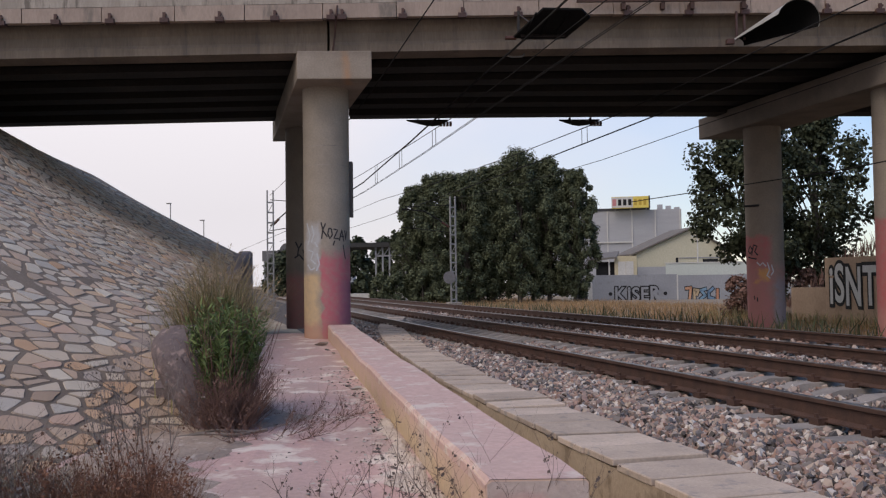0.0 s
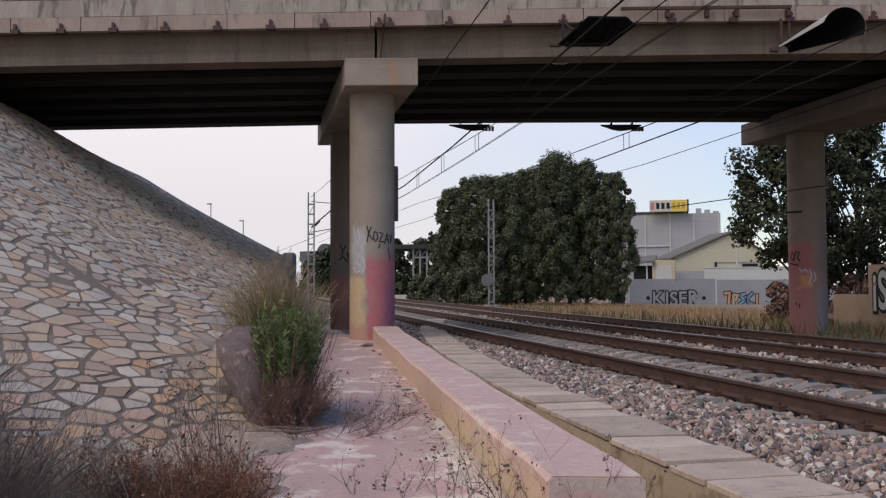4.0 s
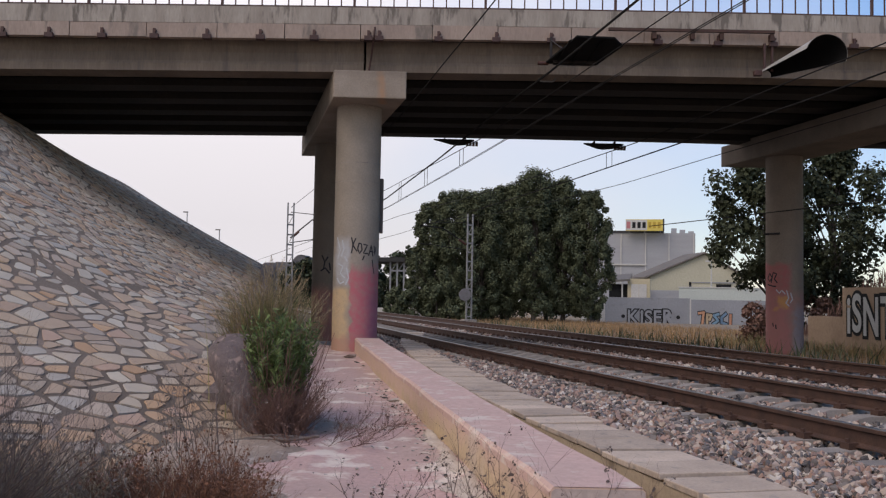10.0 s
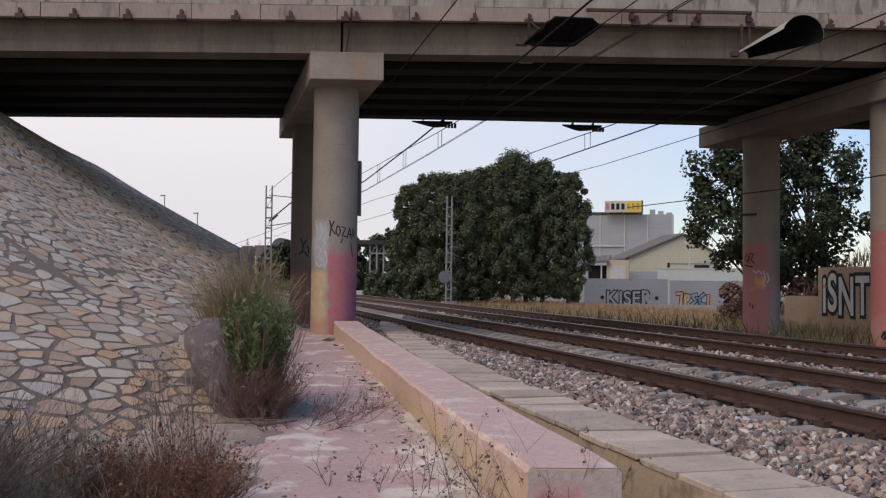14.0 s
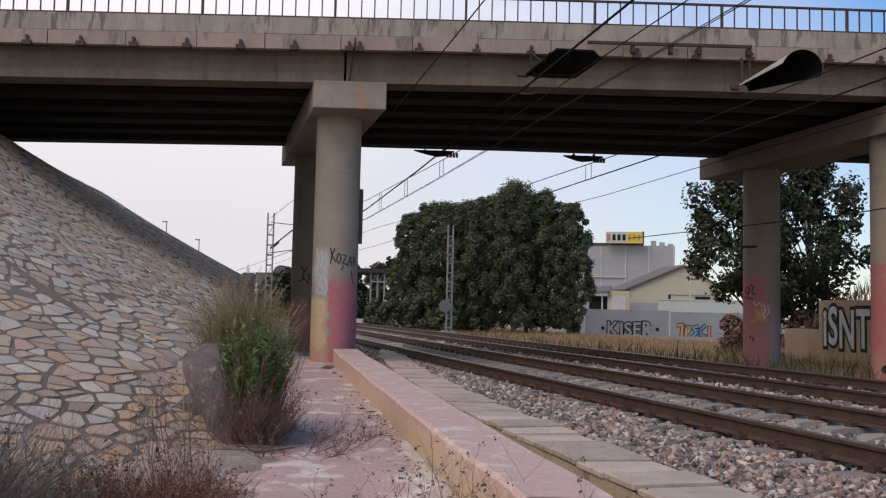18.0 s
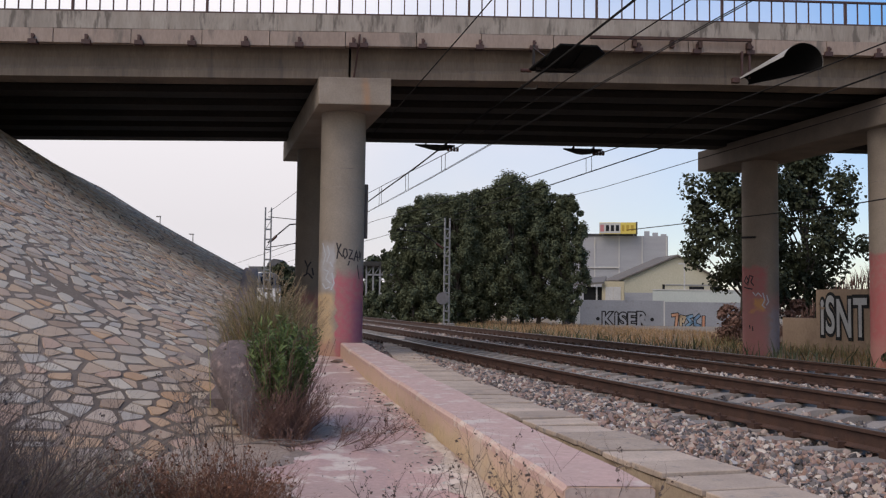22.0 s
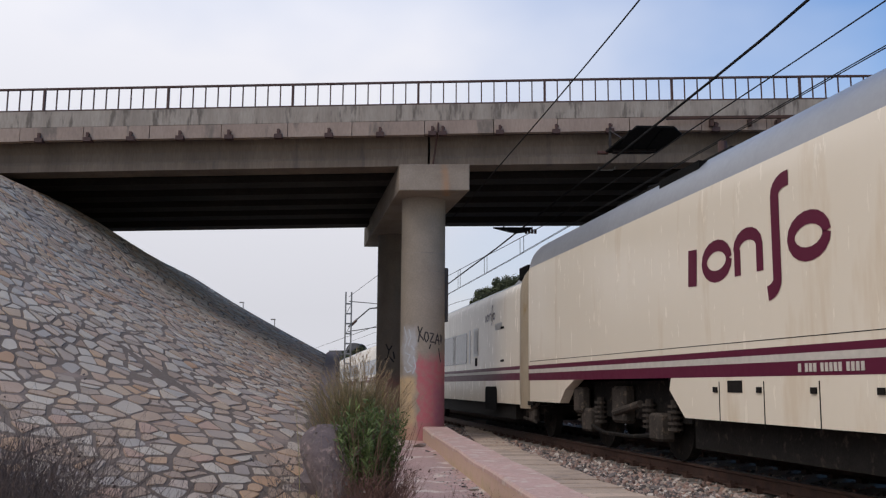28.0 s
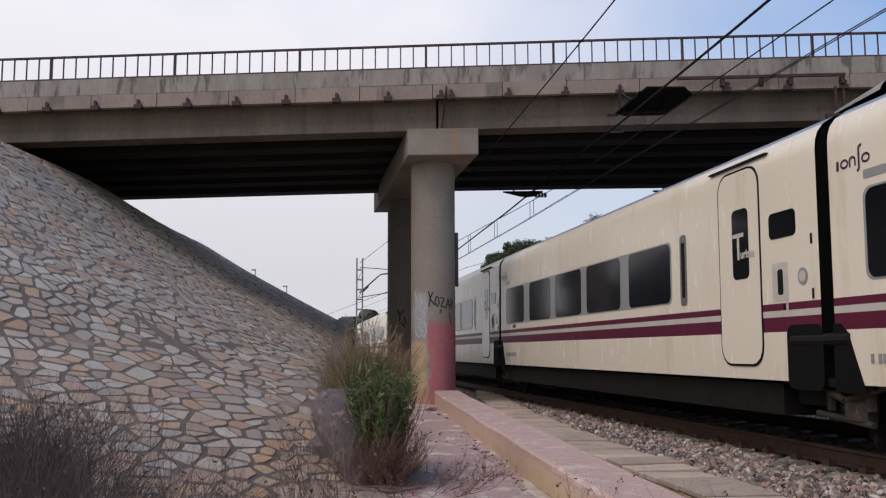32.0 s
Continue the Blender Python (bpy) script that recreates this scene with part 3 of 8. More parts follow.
def build_dirt():
    """Grey grit washed down along the foot of the slope."""
    r = random.Random(23)
    bm = bmesh.new()
    rows = []
    for j in range(92):
        y = 2.5 + j * 0.08
        base = max(-0.22 + (y - 8) * 0.017, -0.325)
        x0, x1 = -2.75, -1.50 - 0.10 * (y - 5) + 0.16 * math.sin(j * 0.33) + 0.08 * math.sin(j * 1.13) + r.uniform(-0.04, 0.04)
        x1 = max(min(x1, -1.2), -2.2) + 0.55 * math.exp(-((y - 8.65) / 0.6) ** 2)
        rows.append([bm.verts.new((x0 + (x1 - x0) * k / 8, y, base + (0.022 if k < 8 else -0.006) + (r.uniform(0, 0.008) if k < 8 else 0))) for k in range(9)])
    for a, b in zip(rows, rows[1:]):
        for k in range(8):
            bm.faces.new((a[k], a[k + 1], b[k + 1], b[k]))
    ob = part("grey_grit", bm, mat("grey_grit", (0.41, 0.31, 0.24), (0.30, 0.228, 0.178), scale=3, fine=28, bump=0.8, c3=(0.47, 0.38, 0.31), spots=0.2, world_space=True))
    tagged(ob, "grey grit and dust along the foot of the paved slope", "grit", kind="stuff")


build_dirt()


def build_retaining_wall():
    w = thing("retaining_wall", "low grey concrete wall with a rounded end along the paved slope", "retaining wall", kind="structure")
    bm = bmesh.new()
    rings = []
    for k in range(34):
        y = 8.75 + k * 0.6
        x = slope_edge(max(y, 9.31)) + 0.10 + 0.012 * math.sin(k * 2.3)
        top = slope_at(x - 0.2, y) + 0.05
        rings.append([bm.verts.new((x + px, y, z)) for px, z in ((-0.24, -0.5), (-0.24, top - 0.06), (-0.18, top), (0.12, top), (0.20, top - 0.07), (0.20, -0.5))])
    for a, b in zip(rings, rings[1:]):
        for i in range(6):
            bm.faces.new((a[i], a[(i + 1) % 6], b[(i + 1) % 6], b[i]))
    bm.faces.new(rings[0][::-1])
    bm.faces.new(rings[-1])
    grey = mat("dark_grey_concrete", (0.20, 0.155, 0.148), (0.13, 0.10, 0.098), scale=4, fine=26, bump=0.9, c3=(0.30, 0.22, 0.195), spots=0.2)
    part("wall_body", bm, grey, w)
    # its rounded end bellies out over a narrow foot
    bm = bmesh.new()
    rings = []
    for z, x0, x1 in ((-0.5, -2.10, -1.96), (-0.24, -2.20, -1.94), (-0.12, -2.36, -1.95), (0.09, -2.50, -1.97), (0.20, -2.57, -2.0), (0.32, -2.63, -2.03), (0.44, -2.665, -2.06), (0.55, -2.665, -2.10), (0.62, -2.63, -2.14), (0.67, -2.58, -2.20), (0.70, -2.51, -2.28), (0.71, -2.44, -2.36)):
        ring = []
        k = 1 - 0.9 * max((z - 0.44) / 0.27, 0.0) ** 2
        for i in range(26):
            t = math.pi * 2 * i / 26
            c, q = math.cos(t), math.sin(t)
            x = (x0 + x1) / 2 + (x1 - x0) / 2 * c * (1 + 0.03 * math.sin(3 * t + z * 9))
            y = 8.46 - 0.38 * k * abs(q) ** 0.9 if q > 0 else 8.46 + 0.75 * abs(q) * k
            ring.append(bm.verts.new((x, y, z + 0.008 * math.sin(i * 2.1 + z * 30))))
        rings.append(ring)
    for a, b in zip(rings, rings[1:]):
        for i in range(26):
            bm.faces.new((a[i], b[i], b[(i + 1) % 26], a[(i + 1) % 26]))
    bm.faces.new(rings[-1])
    bmesh.ops.recalc_face_normals(bm, faces=bm.faces)
    part("wall_end", bm, grey, w, "rounded grey end of the wall", smooth=True)


build_retaining_wall()


def build_slope():
    sl = thing("paved_slope", "embankment slope paved with irregular grey and tan stones in mortar", "stone slope", kind="structure")
    bm = bmesh.new()
    rows = []
    S = [-17 + i * 0.302 for i in range(101)]
    feet = [slope_foot(s) for s in S]
    for k in range(31):
        rows.append([bm.verts.new(slope_point(s, f + (11.0 - f) * k / 30)[0]) for s, f in zip(S, feet)])
    for a, b in zip(rows, rows[1:]):
        for i in range(len(S) - 1):
            bm.faces.new((a[i], a[i + 1], b[i + 1], b[i]))
    # the end beyond the bridge drops to the ground
    high = [bm.verts.new(r[-1].co) for r in rows]
    low = [bm.verts.new((r[-1].co.x, r[-1].co.y, -0.5)) for r in rows]
    for i in range(len(rows) - 1):
        bm.faces.new((high[i], low[i], low[i + 1], high[i + 1]))
    part("mortar_bed", bm, MORTAR, sl, "grey mortar between the stones", smooth=True)
    # irregular flat stones: cells round scattered seeds, longer along the slope than up it
    r3 = random.Random(11)
    du, dh = 0.232, 0.182
    seeds = {}
    for i in range(-56, 54):
        for j in range(-9, 54):
            if r3.random() < 0.24:
                continue
            seeds[i, j] = ((i + 0.5 * (j % 2) + r3.uniform(-0.55, 0.55)) * du, (j + r3.uniform(-0.55, 0.55)) * dh)
    cells = []
    for (i, j), (u, h) in seeds.items():
        poly = [(u - 1, h - 0.6), (u + 1, h - 0.6), (u + 1, h + 0.6), (u - 1, h + 0.6)]
        for di in (-3, -2, -1, 0, 1, 2, 3):
            for dj in (-3, -2, -1, 0, 1, 2, 3):
                o = seeds.get((i + di, j + dj))
                if o is None or (di == 0 and dj == 0):
                    continue
                # halfway line in a metric that is stretched along the slope
                nx, ny = (o[0] - u) / 1.25, (o[1] - h)
                ln = math.hypot(nx, ny)
                gap = 0.005 + 0.012 * abs(math.sin(20.5 * (o[0] + u) + 11.5 * (o[1] + h)))
                nx, ny = nx / ln, ny / ln
                mx, my = (o[0] + u) / 2, (o[1] + h) / 2
                cut = []
                for (x0, y0), (x1, y1) in zip(poly, poly[1:] + poly[:1]):
                    d0 = (x0 - mx) / 1.25 * nx + (y0 - my) * ny + gap
                    d1 = (x1 - mx) / 1.25 * nx + (y1 - my) * ny + gap
                    if d0 <= 0:
                        cut.append((x0, y0))
                    if (d0 < 0) != (d1 < 0):
                        k = d0 / (d0 - d1)
                        cut.append((x0 + (x1 - x0) * k, y0 + (y1 - y0) * k))
                poly = cut
                if len(poly) < 3:
                    break
            if len(poly) < 3:
                break
        # broken corners: short sides fall away, which leaves angular pieces
        kept = [p for p, q in zip(poly, poly[1:] + poly[:1]) if math.hypot(p[0] - q[0], p[1] - q[1]) > 0.05]
        poly = kept if len(kept) >= 4 else poly
        k = r3.uniform(0.90, 1.02) if h < 2.2 else r3.uniform(0.80, 1.0)
        poly = [(u + (x - u) * k, h + (y - h) * k) for x, y in poly]
        # chipped outline: corners knocked off, sides bowed in or out
        rough = []
        for (x0, y0), (x1, y1) in zip(poly, poly[1:] + poly[:1]):
            ln = math.hypot(x1 - x0, y1 - y0)
            c = min(0.022, 0.2 * ln) / max(ln, 1e-6)
            ca, cb = c * r3.uniform(0.4, 1.3), c * r3.uniform(0.4, 1.3)
            o = r3.uniform(-0.010, 0.008) if ln > 0.08 else 0.0
            f = r3.uniform(0.35, 0.65)
            rough += [(x0 + (x1 - x0) * ca, y0 + (y1 - y0) * ca), (x0 + (x1 - x0) * f - (y1 - y0) / max(ln, 1e-6) * -o, y0 + (y1 - y0) * f + (x1 - x0) / max(ln, 1e-6) * -o), (x1 - (x1 - x0) * cb, y1 - (y1 - y0) * cb)]
        poly = rough
        if len(poly) >= 3 and all(slope_point(*p)[0].x < slope_edge(slope_point(*p)[0].y) - 0.02 and p[0] < 13.1 for p in poly):
            cells.append((u, h, poly))

    def solid(bm, u, h, poly):
        t = r3.uniform(0.003, 0.014)
        lo, hi = [], []
        for x, y in poly:
            p, n = slope_point(x, y)
            q, m = slope_point(x + (u - x) * 0.05, y + (h - y) * 0.06)
            lo.append(bm.verts.new(p - n * 0.012))
            hi.append(bm.verts.new(q + m * t))
        k = len(poly)
        bm.faces.new(hi)
        for i in range(k):
            bm.faces.new((lo[i], lo[(i + 1) % k], hi[(i + 1) % k], hi[i]))

    near = sorted((c for c in cells if -7 < c[0] < 2 and c[1] < 4.2), key=lambda c: (c[0] + 3.2) ** 2 + (c[1] - 1.0) ** 2)[:300]
    ids = {id(c) for c in near}
    rest, warm = bmesh.new(), bmesh.new()
    for c in cells:
        # browner stones lie low on the slope, paler ones higher up
        brown = r3.random() < min(max(1.0 - 0.24 * (c[1] + 0.2) + 0.04 * c[0], 0.15), 0.95)
        if id(c) in ids:
            solid_bm = bmesh.new()
            solid(solid_bm, *c)
            part("paving_stone", solid_bm, WARM_STONE if brown else STONE, sl)
        else:
            solid(warm if brown else rest, *c)
    tagged(part("paving_stones", rest, STONE, sl), "irregular flat paving stones", kind="stuff")
    tagged(part("brown_paving_stones", warm, WARM_STONE, sl), "irregular flat brown paving stones", kind="stuff")


build_slope()

# ---- the road bridge ----
BRIDGE = pose(-2.42, 19.22, 0, 0, 0, 2.354)
SKEW = -1.009 / 4.909
U0, U1 = -13.0, 30.0


def rise(u, v=0.0):
    """A crest towards the second pier, with the far edge falling off a little."""
    w = min(max(u, 0.0), 15.0)
    return 0.0165 * min(u, 15.0) - 0.00055 * w * w - 0.0016 * w * max(v, 0.0)


def bar(bm, v0, v1, z0, z1, u0=U0, u1=U1, step=4.3):
    """A member that follows the fall of the deck."""
    us = [u0 + (u1 - u0) * i / max(1, round((u1 - u0) / step)) for i in range(max(1, round((u1 - u0) / step)) + 1)]
    rings = [[bm.verts.new((u, v, z + rise(u, v))) for v, z in ((v0, z0), (v1, z0), (v1, z1), (v0, z1))] for u in us]
    for a, b in zip(rings, rings[1:]):
        for i in range(4):
            bm.faces.new((b[i], b[(i + 1) % 4], a[(i + 1) % 4], a[i]))
    bm.faces.new(rings[0])
    bm.faces.new(rings[-1][::-1])
    return bm


def profile_bar(bm, prof, u0, u1, step=4.3):
    n = max(1, round((u1 - u0) / step))
    rings = [[bm.verts.new((u, v, z + rise(u, v))) for v, z in prof] for u in [u0 + (u1 - u0) * i / n for i in range(n + 1)]]
    k = len(prof)
    for a, b in zip(rings, rings[1:]):
        for i in range(k):
            bm.faces.new((b[i], b[(i + 1) % k], a[(i + 1) % k], a[i]))
    bm.faces.new(rings[0])
    bm.faces.new(rings[-1][::-1])
    return bm


def build_bridge():
    br = thing("road_bridge", "weathered concrete road bridge over two railway tracks", "bridge", BRIDGE, kind="structure")
    part("deck_slab", bar(bmesh.new(), -1.12, 6.25, 6.42, 6.72), SHADED_CONCRETE, br)
    # I-beams side by side, with a flared top flange, each span on its own
    for k, v in enumerate((-0.62, 0.72, 2.06, 3.40, 4.74, 5.62)):
        prof = [(v - 0.30, 5.78), (v + 0.30, 5.78), (v + 0.30, 5.93), (v + 0.20, 6.02), (v + 0.20, 6.28), (v + 0.36, 6.44), (v - 0.36, 6.44), (v - 0.20, 6.28), (v - 0.20, 6.02), (v - 0.30, 5.93)]
        if k in (0, 5):
            prof = [(v - 0.30, 5.78), (v + 0.30, 5.78), (v + 0.30, 6.44), (v - 0.34, 6.44), (v - 0.31, 6.30), (v - 0.26, 6.18), (v - 0.26, 6.0), (v - 0.30, 5.93)]
            if k == 5:
                prof = [(2 * v - a, z - (0.12 if z < 5.95 else 0)) for a, z in prof][::-1]
        for u0, u1 in ((U0, 0.12), (0.17, 12.4), (12.45, U1)):
            # only the front beam keeps plain concrete, the inner ones carry painted shade
            part("girder", profile_bar(bmesh.new(), prof, u0, u1), GIRDER if k == 0 else SHADED_CONCRETE, br, "precast concrete beam with rain stains" if k == 0 else "")
    # edge beams with cast panels and the kerb under the railing
    for v0, v1, sgn in ((-1.28, -1.12, -1), (6.25, 6.41, 1)):
        u = U0
        while u < U1 - 0.1:
            w = 1.45 + 0.1 * math.sin(u * 3)
            o = 0.006 * math.sin(u * 7.3)
            part("edge_panel", bar(bmesh.new(), v0 + o, v1 + o, 6.38 + 0.008 * math.sin(u * 5), 6.675, u, min(u + w - 0.015, U1), 3), FASCIA, br, "cast concrete edge panel")
            u += w
        part("parapet_kerb", bar(bmesh.new(), min(v0, v0 + 0.03 * -sgn), v1 + 0.14, 6.68, 7.03), KERBTOP, br, "concrete kerb with dark mould streaks")
    part("road_surface", bar(bmesh.new(), -0.97, 6.1, 6.725, 6.80), mat("asphalt", (0.055, 0.053, 0.05), (0.04, 0.04, 0.04), fine=60), br)
    # steel hooks under the edge
    hook = None
    for u in (-9.3, -8.2, -7.15, -6.22, -5.16, -4.11, -3.05, -1.97, -0.88, 0.23, 0.45, 1.66, 2.85, 3.98, 6.2, 7.45, 8.6, 10.3, 11.4, 12.6, 13.7):
        m = pose(u, -1.30, 6.40 + rise(u), 0, 0, 0)
        if hook is None:
            bm = boxes((-0.085, 0.085, -0.05, 0.12, -0.06, 0.03), (-0.025, 0.03, -0.045, 0.0, 0.03, 0.14), (0.03, 0.05, -0.06, -0.01, 0.07, 0.11))
            hook = part("hook", bm, STEEL_RED, br, "rusty steel bracket")
            hook.matrix_basis = m
        else:
            again(hook, br, m)
    # rain pipe at the pier joint
    part("drain_pipe", pipe(bmesh.new(), [(0.36, -1.33, 6.62), (0.34, -1.32, 6.40), (0.28, -1.05, 6.05), (0.24, -1.0, 5.80)], 0.022), STEEL_RED, br, "thin rusty pipe down the joint")
    return br


build_bridge()


def build_railing(v, label):
    r = thing("bridge_railing", label, "railing", BRIDGE, group="bridge railings", kind="structure")
    part("top_rail", bar(bmesh.new(), v - 0.025, v + 0.03, 7.55, 7.59), STEEL_RED, r)
    part("bottom_rail", bar(bmesh.new(), v - 0.015, v + 0.02, 7.06, 7.095), STEEL_RED, r)
    post = bal = None
    u = -10.92
    while u < 24:
        if post is None:
            post = part("post", boxes((-0.024, 0.024, -0.03, 0.03, -0.0, 0.535), (-0.06, 0.06, -0.05, 0.05, 0.0, 0.012)), STEEL_RED, r)
            post.matrix_basis = pose(u, v, 7.03 + rise(u))
            bal = part("baluster", boxes((-0.0125, 0.0125, -0.0125, 0.0125, 0.04, 0.53)), STEEL_RED, r)
            bal.matrix_basis = pose(u + 0.271, v, 7.03 + rise(u))
        else:
            again(post, r, pose(u, v, 7.03 + rise(u)))
        for k in range(1 if u > -10.9 else 2, 10):
            w = u + 2.71 * k / 10
            again(bal, r, pose(w, v, 7.03 + rise(w)))
        u += 2.71
    return r


build_railing(-1.16, "low rust-brown steel railing along the bridge kerb")

PIER_PAINT = layered("painted_pier_concrete", ((0.40, 0.335, 0.265), (0.31, 0.26, 0.205)),
                     [((0.60, 0.42, 0.23), ((2, -0.2, 1.35, 0.12), (0, -1.0, -0.05, 0.15)), 0.25, 0.85),
                      ((0.48, 0.50, 0.53), ((2, 1.25, 2.42, 0.2), (0, -0.45, -0.06, 0.08)), 0.2, 0.6),
                      ((0.50, 0.13, 0.155), ((2, -0.2, 1.85, 0.25), (0, -0.12, 1.0, 0.06)), 0.4, 0.92),
                      ((0.30, 0.12, 0.17), ((2, -0.2, 1.3, 0.3), (0, 0.22, 1.0, 0.15)), 0.2, 0.7),
                      ((0.42, 0.19, 0.17), ((2, -0.3, 0.35, 0.15),), 0.3, 0.55)])
PIER_RED = layered("red_painted_pier_concrete", ((0.39, 0.325, 0.255), (0.30, 0.25, 0.20)),
                   [((0.44, 0.125, 0.125), ((2, -0.3, 2.40, 0.08), (0, -1, 0.27, 0.1)), 0.3, 0.88), ((0.44, 0.125, 0.125), ((2, -0.3, 1.7, 0.3),), 0.35, 0.55), ((0.44, 0.25, 0.21), ((2, -0.3, 0.55, 0.3),), 0.5, 0.6)])
# base darker than PIER_RED: shade on the rear column put into its colour
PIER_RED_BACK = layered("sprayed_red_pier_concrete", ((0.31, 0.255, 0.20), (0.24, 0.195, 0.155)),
                        [((0.42, 0.125, 0.125), ((2, -0.3, 2.28, 0.12), (0, -1, 0.06, 0.2)), 0.4, 0.85), ((0.40, 0.20, 0.18), ((2, -0.3, 1.6, 0.3),), 0.5, 0.6),
                         ((0.58, 0.31, 0.10), ((2, 0.95, 1.38, 0.1), (0, -0.40, -0.04, 0.08)), 0.35, 0.8), ((0.27, 0.28, 0.31), ((2, -0.3, 1.2, 0.3), (0, 0.0, 1, 0.12)), 0.35, 0.7)])
# base darker than PIER_PAINT, with the shade under the deck coloured in
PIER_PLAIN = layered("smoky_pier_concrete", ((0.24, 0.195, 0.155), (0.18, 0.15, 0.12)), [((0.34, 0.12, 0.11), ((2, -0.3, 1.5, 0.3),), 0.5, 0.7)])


def build_pier(u, base, paint_front, paint_back, label, zb, zt, v0, v1):
    p = thing("bridge_pier", label, "bridge pier", BRIDGE @ pose(u, 0, 0), group="bridge piers", kind="structure")
    bm = bmesh.new()
    v = [bm.verts.new((a + SKEW * w, w, z)) for z in (zb, zt) for a, w in ((-0.70, v0), (0.80, v0), (0.80, v1), (-0.70, v1))]
    for q in ((3, 2, 1, 0), (4, 5, 6, 7), (0, 1, 5, 4), (1, 2, 6, 5), (2, 3, 7, 6), (3, 0, 4, 7)):
        bm.faces.new([v[i] for i in q])
    bevel(bm, 0.025, 2)
    # caps past the first pier start from a darker base colour
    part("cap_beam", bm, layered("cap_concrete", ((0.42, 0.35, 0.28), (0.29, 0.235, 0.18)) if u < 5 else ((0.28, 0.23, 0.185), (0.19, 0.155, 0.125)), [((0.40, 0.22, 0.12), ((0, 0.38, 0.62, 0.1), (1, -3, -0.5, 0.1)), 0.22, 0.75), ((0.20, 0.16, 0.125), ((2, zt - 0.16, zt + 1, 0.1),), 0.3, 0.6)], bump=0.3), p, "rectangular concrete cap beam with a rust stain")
    # bearings under the beams where the cap lies lower
    for vv in (-0.62, 0.72, 2.06, 3.40, 4.74):
        top = 5.78 + rise(u, vv)
        if top - zt > 0.03:
            part("bearing", boxes((SKEW * vv - 0.28, SKEW * vv + 0.28, vv - 0.22, vv + 0.22, zt - 0.004, top)), SHADED_CONCRETE, p)
    for vv, pm in ((0.0, paint_front), (4.909, paint_back)):
        bm = bmesh.new()
        n = 40
        rings = []
        for z in [base + (zb - base) * i / 10 for i in range(11)]:
            rings.append([bm.verts.new((0.486 * math.cos(6.28319 * i / n), 0.486 * math.sin(6.28319 * i / n), z)) for i in range(n)])
        for a, b in zip(rings, rings[1:]):
            for i in range(n):
                bm.faces.new((a[i], a[(i + 1) % n], b[(i + 1) % n], b[i]))
        c = part("column", bm, pm, p, "round concrete column with sprayed paint at its foot", smooth=True)
        c.matrix_basis = pose(SKEW * vv, vv, 0)
        if vv == 0:
            rr = bmesh.new()
            for z in (3.55, 3.95):
                k = [[rr.verts.new((q * math.cos(6.28319 * i / n), q * math.sin(6.28319 * i / n), z + d)) for i in range(n)] for q, d in ((0.485, 0), (0.4875, 0.004), (0.4875, 0.010), (0.485, 0.014))]
                for a, b in zip(k, k[1:]):
                    for i in range(n):
                        rr.faces.new((a[i], a[(i + 1) % n], b[(i + 1) % n], b[i]))
            part("casting_seam", rr, CONCRETE, c)
    return p


SPRAY_BLACK = mat("black_tag_paint", (0.03, 0.028, 0.03), (0.045, 0.042, 0.045), scale=3, fine=30)


def stroke(pts, width, material, column, name="sprayed_stroke"):
    """A sprayed line on a round column through (angle from the front, height)."""
    fine = []
    for (a, z), (b, w) in zip(pts, pts[1:]):
        n = max(1, int(math.hypot((b - a) * 0.0085, w - z) / 0.04))
        fine += [(a + (b - a) * k / n, z + (w - z) * k / n) for k in range(n)]
    fine.append(pts[-1])
    bm = bmesh.new()
    rows = []
    for i, (a, z) in enumerate(fine):
        p, q = fine[max(i - 1, 0)], fine[min(i + 1, len(fine) - 1)]
        da, dz = (q[0] - p[0]) * 0.0085, q[1] - p[1]
        ln = math.hypot(da, dz) or 1
        row = []
        for sgn in (-1, 1):
            aa, zz = radians(a - sgn * dz / ln * width / 2 / 0.0085), z + sgn * da / ln * width / 2
            row.append(bm.verts.new((0.4892 * math.sin(aa), -0.4892 * math.cos(aa), zz)))
        rows.append(row)
    for a, b in zip(rows, rows[1:]):
        bm.faces.new((a[0], a[1], b[1], b[0]))
    part(name, bm, material, column)


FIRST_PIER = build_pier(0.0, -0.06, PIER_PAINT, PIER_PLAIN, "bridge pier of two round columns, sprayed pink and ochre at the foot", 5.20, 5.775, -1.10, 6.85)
FRONT_COLUMN, BACK_COLUMN = [c for c in FIRST_PIER.children if c.name.startswith("column")]
for pts in (((-9, 2.36), (-4, 2.18)), ((2, 2.34), (-5, 2.20), (-8, 2.02)), ((-4, 2.18), (6, 2.06)), ((10, 2.24), (7, 2.12), (12, 2.02), (18, 2.10), (16, 2.22), (10, 2.24)), ((21, 2.22), (32, 2.20), (22, 2.03), (35, 2.02)),
            ((36, 1.98), (44, 2.21), (50, 1.97)), ((38, 2.08), (52, 2.06)), ((54, 2.2), (57, 2.0), (62, 2.18)), ((48, 1.9), (52, 1.72), (56, 1.6)), ((24, 1.98), (20, 1.88))):
    stroke(pts, 0.028, SPRAY_BLACK, FRONT_COLUMN)
PALE_SPRAY = mat("pale_blue_spray", (0.56, 0.58, 0.60), (0.48, 0.50, 0.52), scale=3, fine=30)
for pts in (((-52, 2.36), (-40, 2.1), (-48, 1.9)), ((-34, 2.3), (-28, 2.12), (-36, 1.95)), ((-46, 1.8), (-30, 1.75), (-38, 1.6), (-24, 1.5)), ((-20, 1.72), (-14, 1.5), (-22, 1.36)), ((-50, 1.5), (-38, 1.38), (-26, 1.42)), ((-26, 1.95), (-18, 1.85))):
    stroke(pts, 0.03, PALE_SPRAY, FRONT_COLUMN)
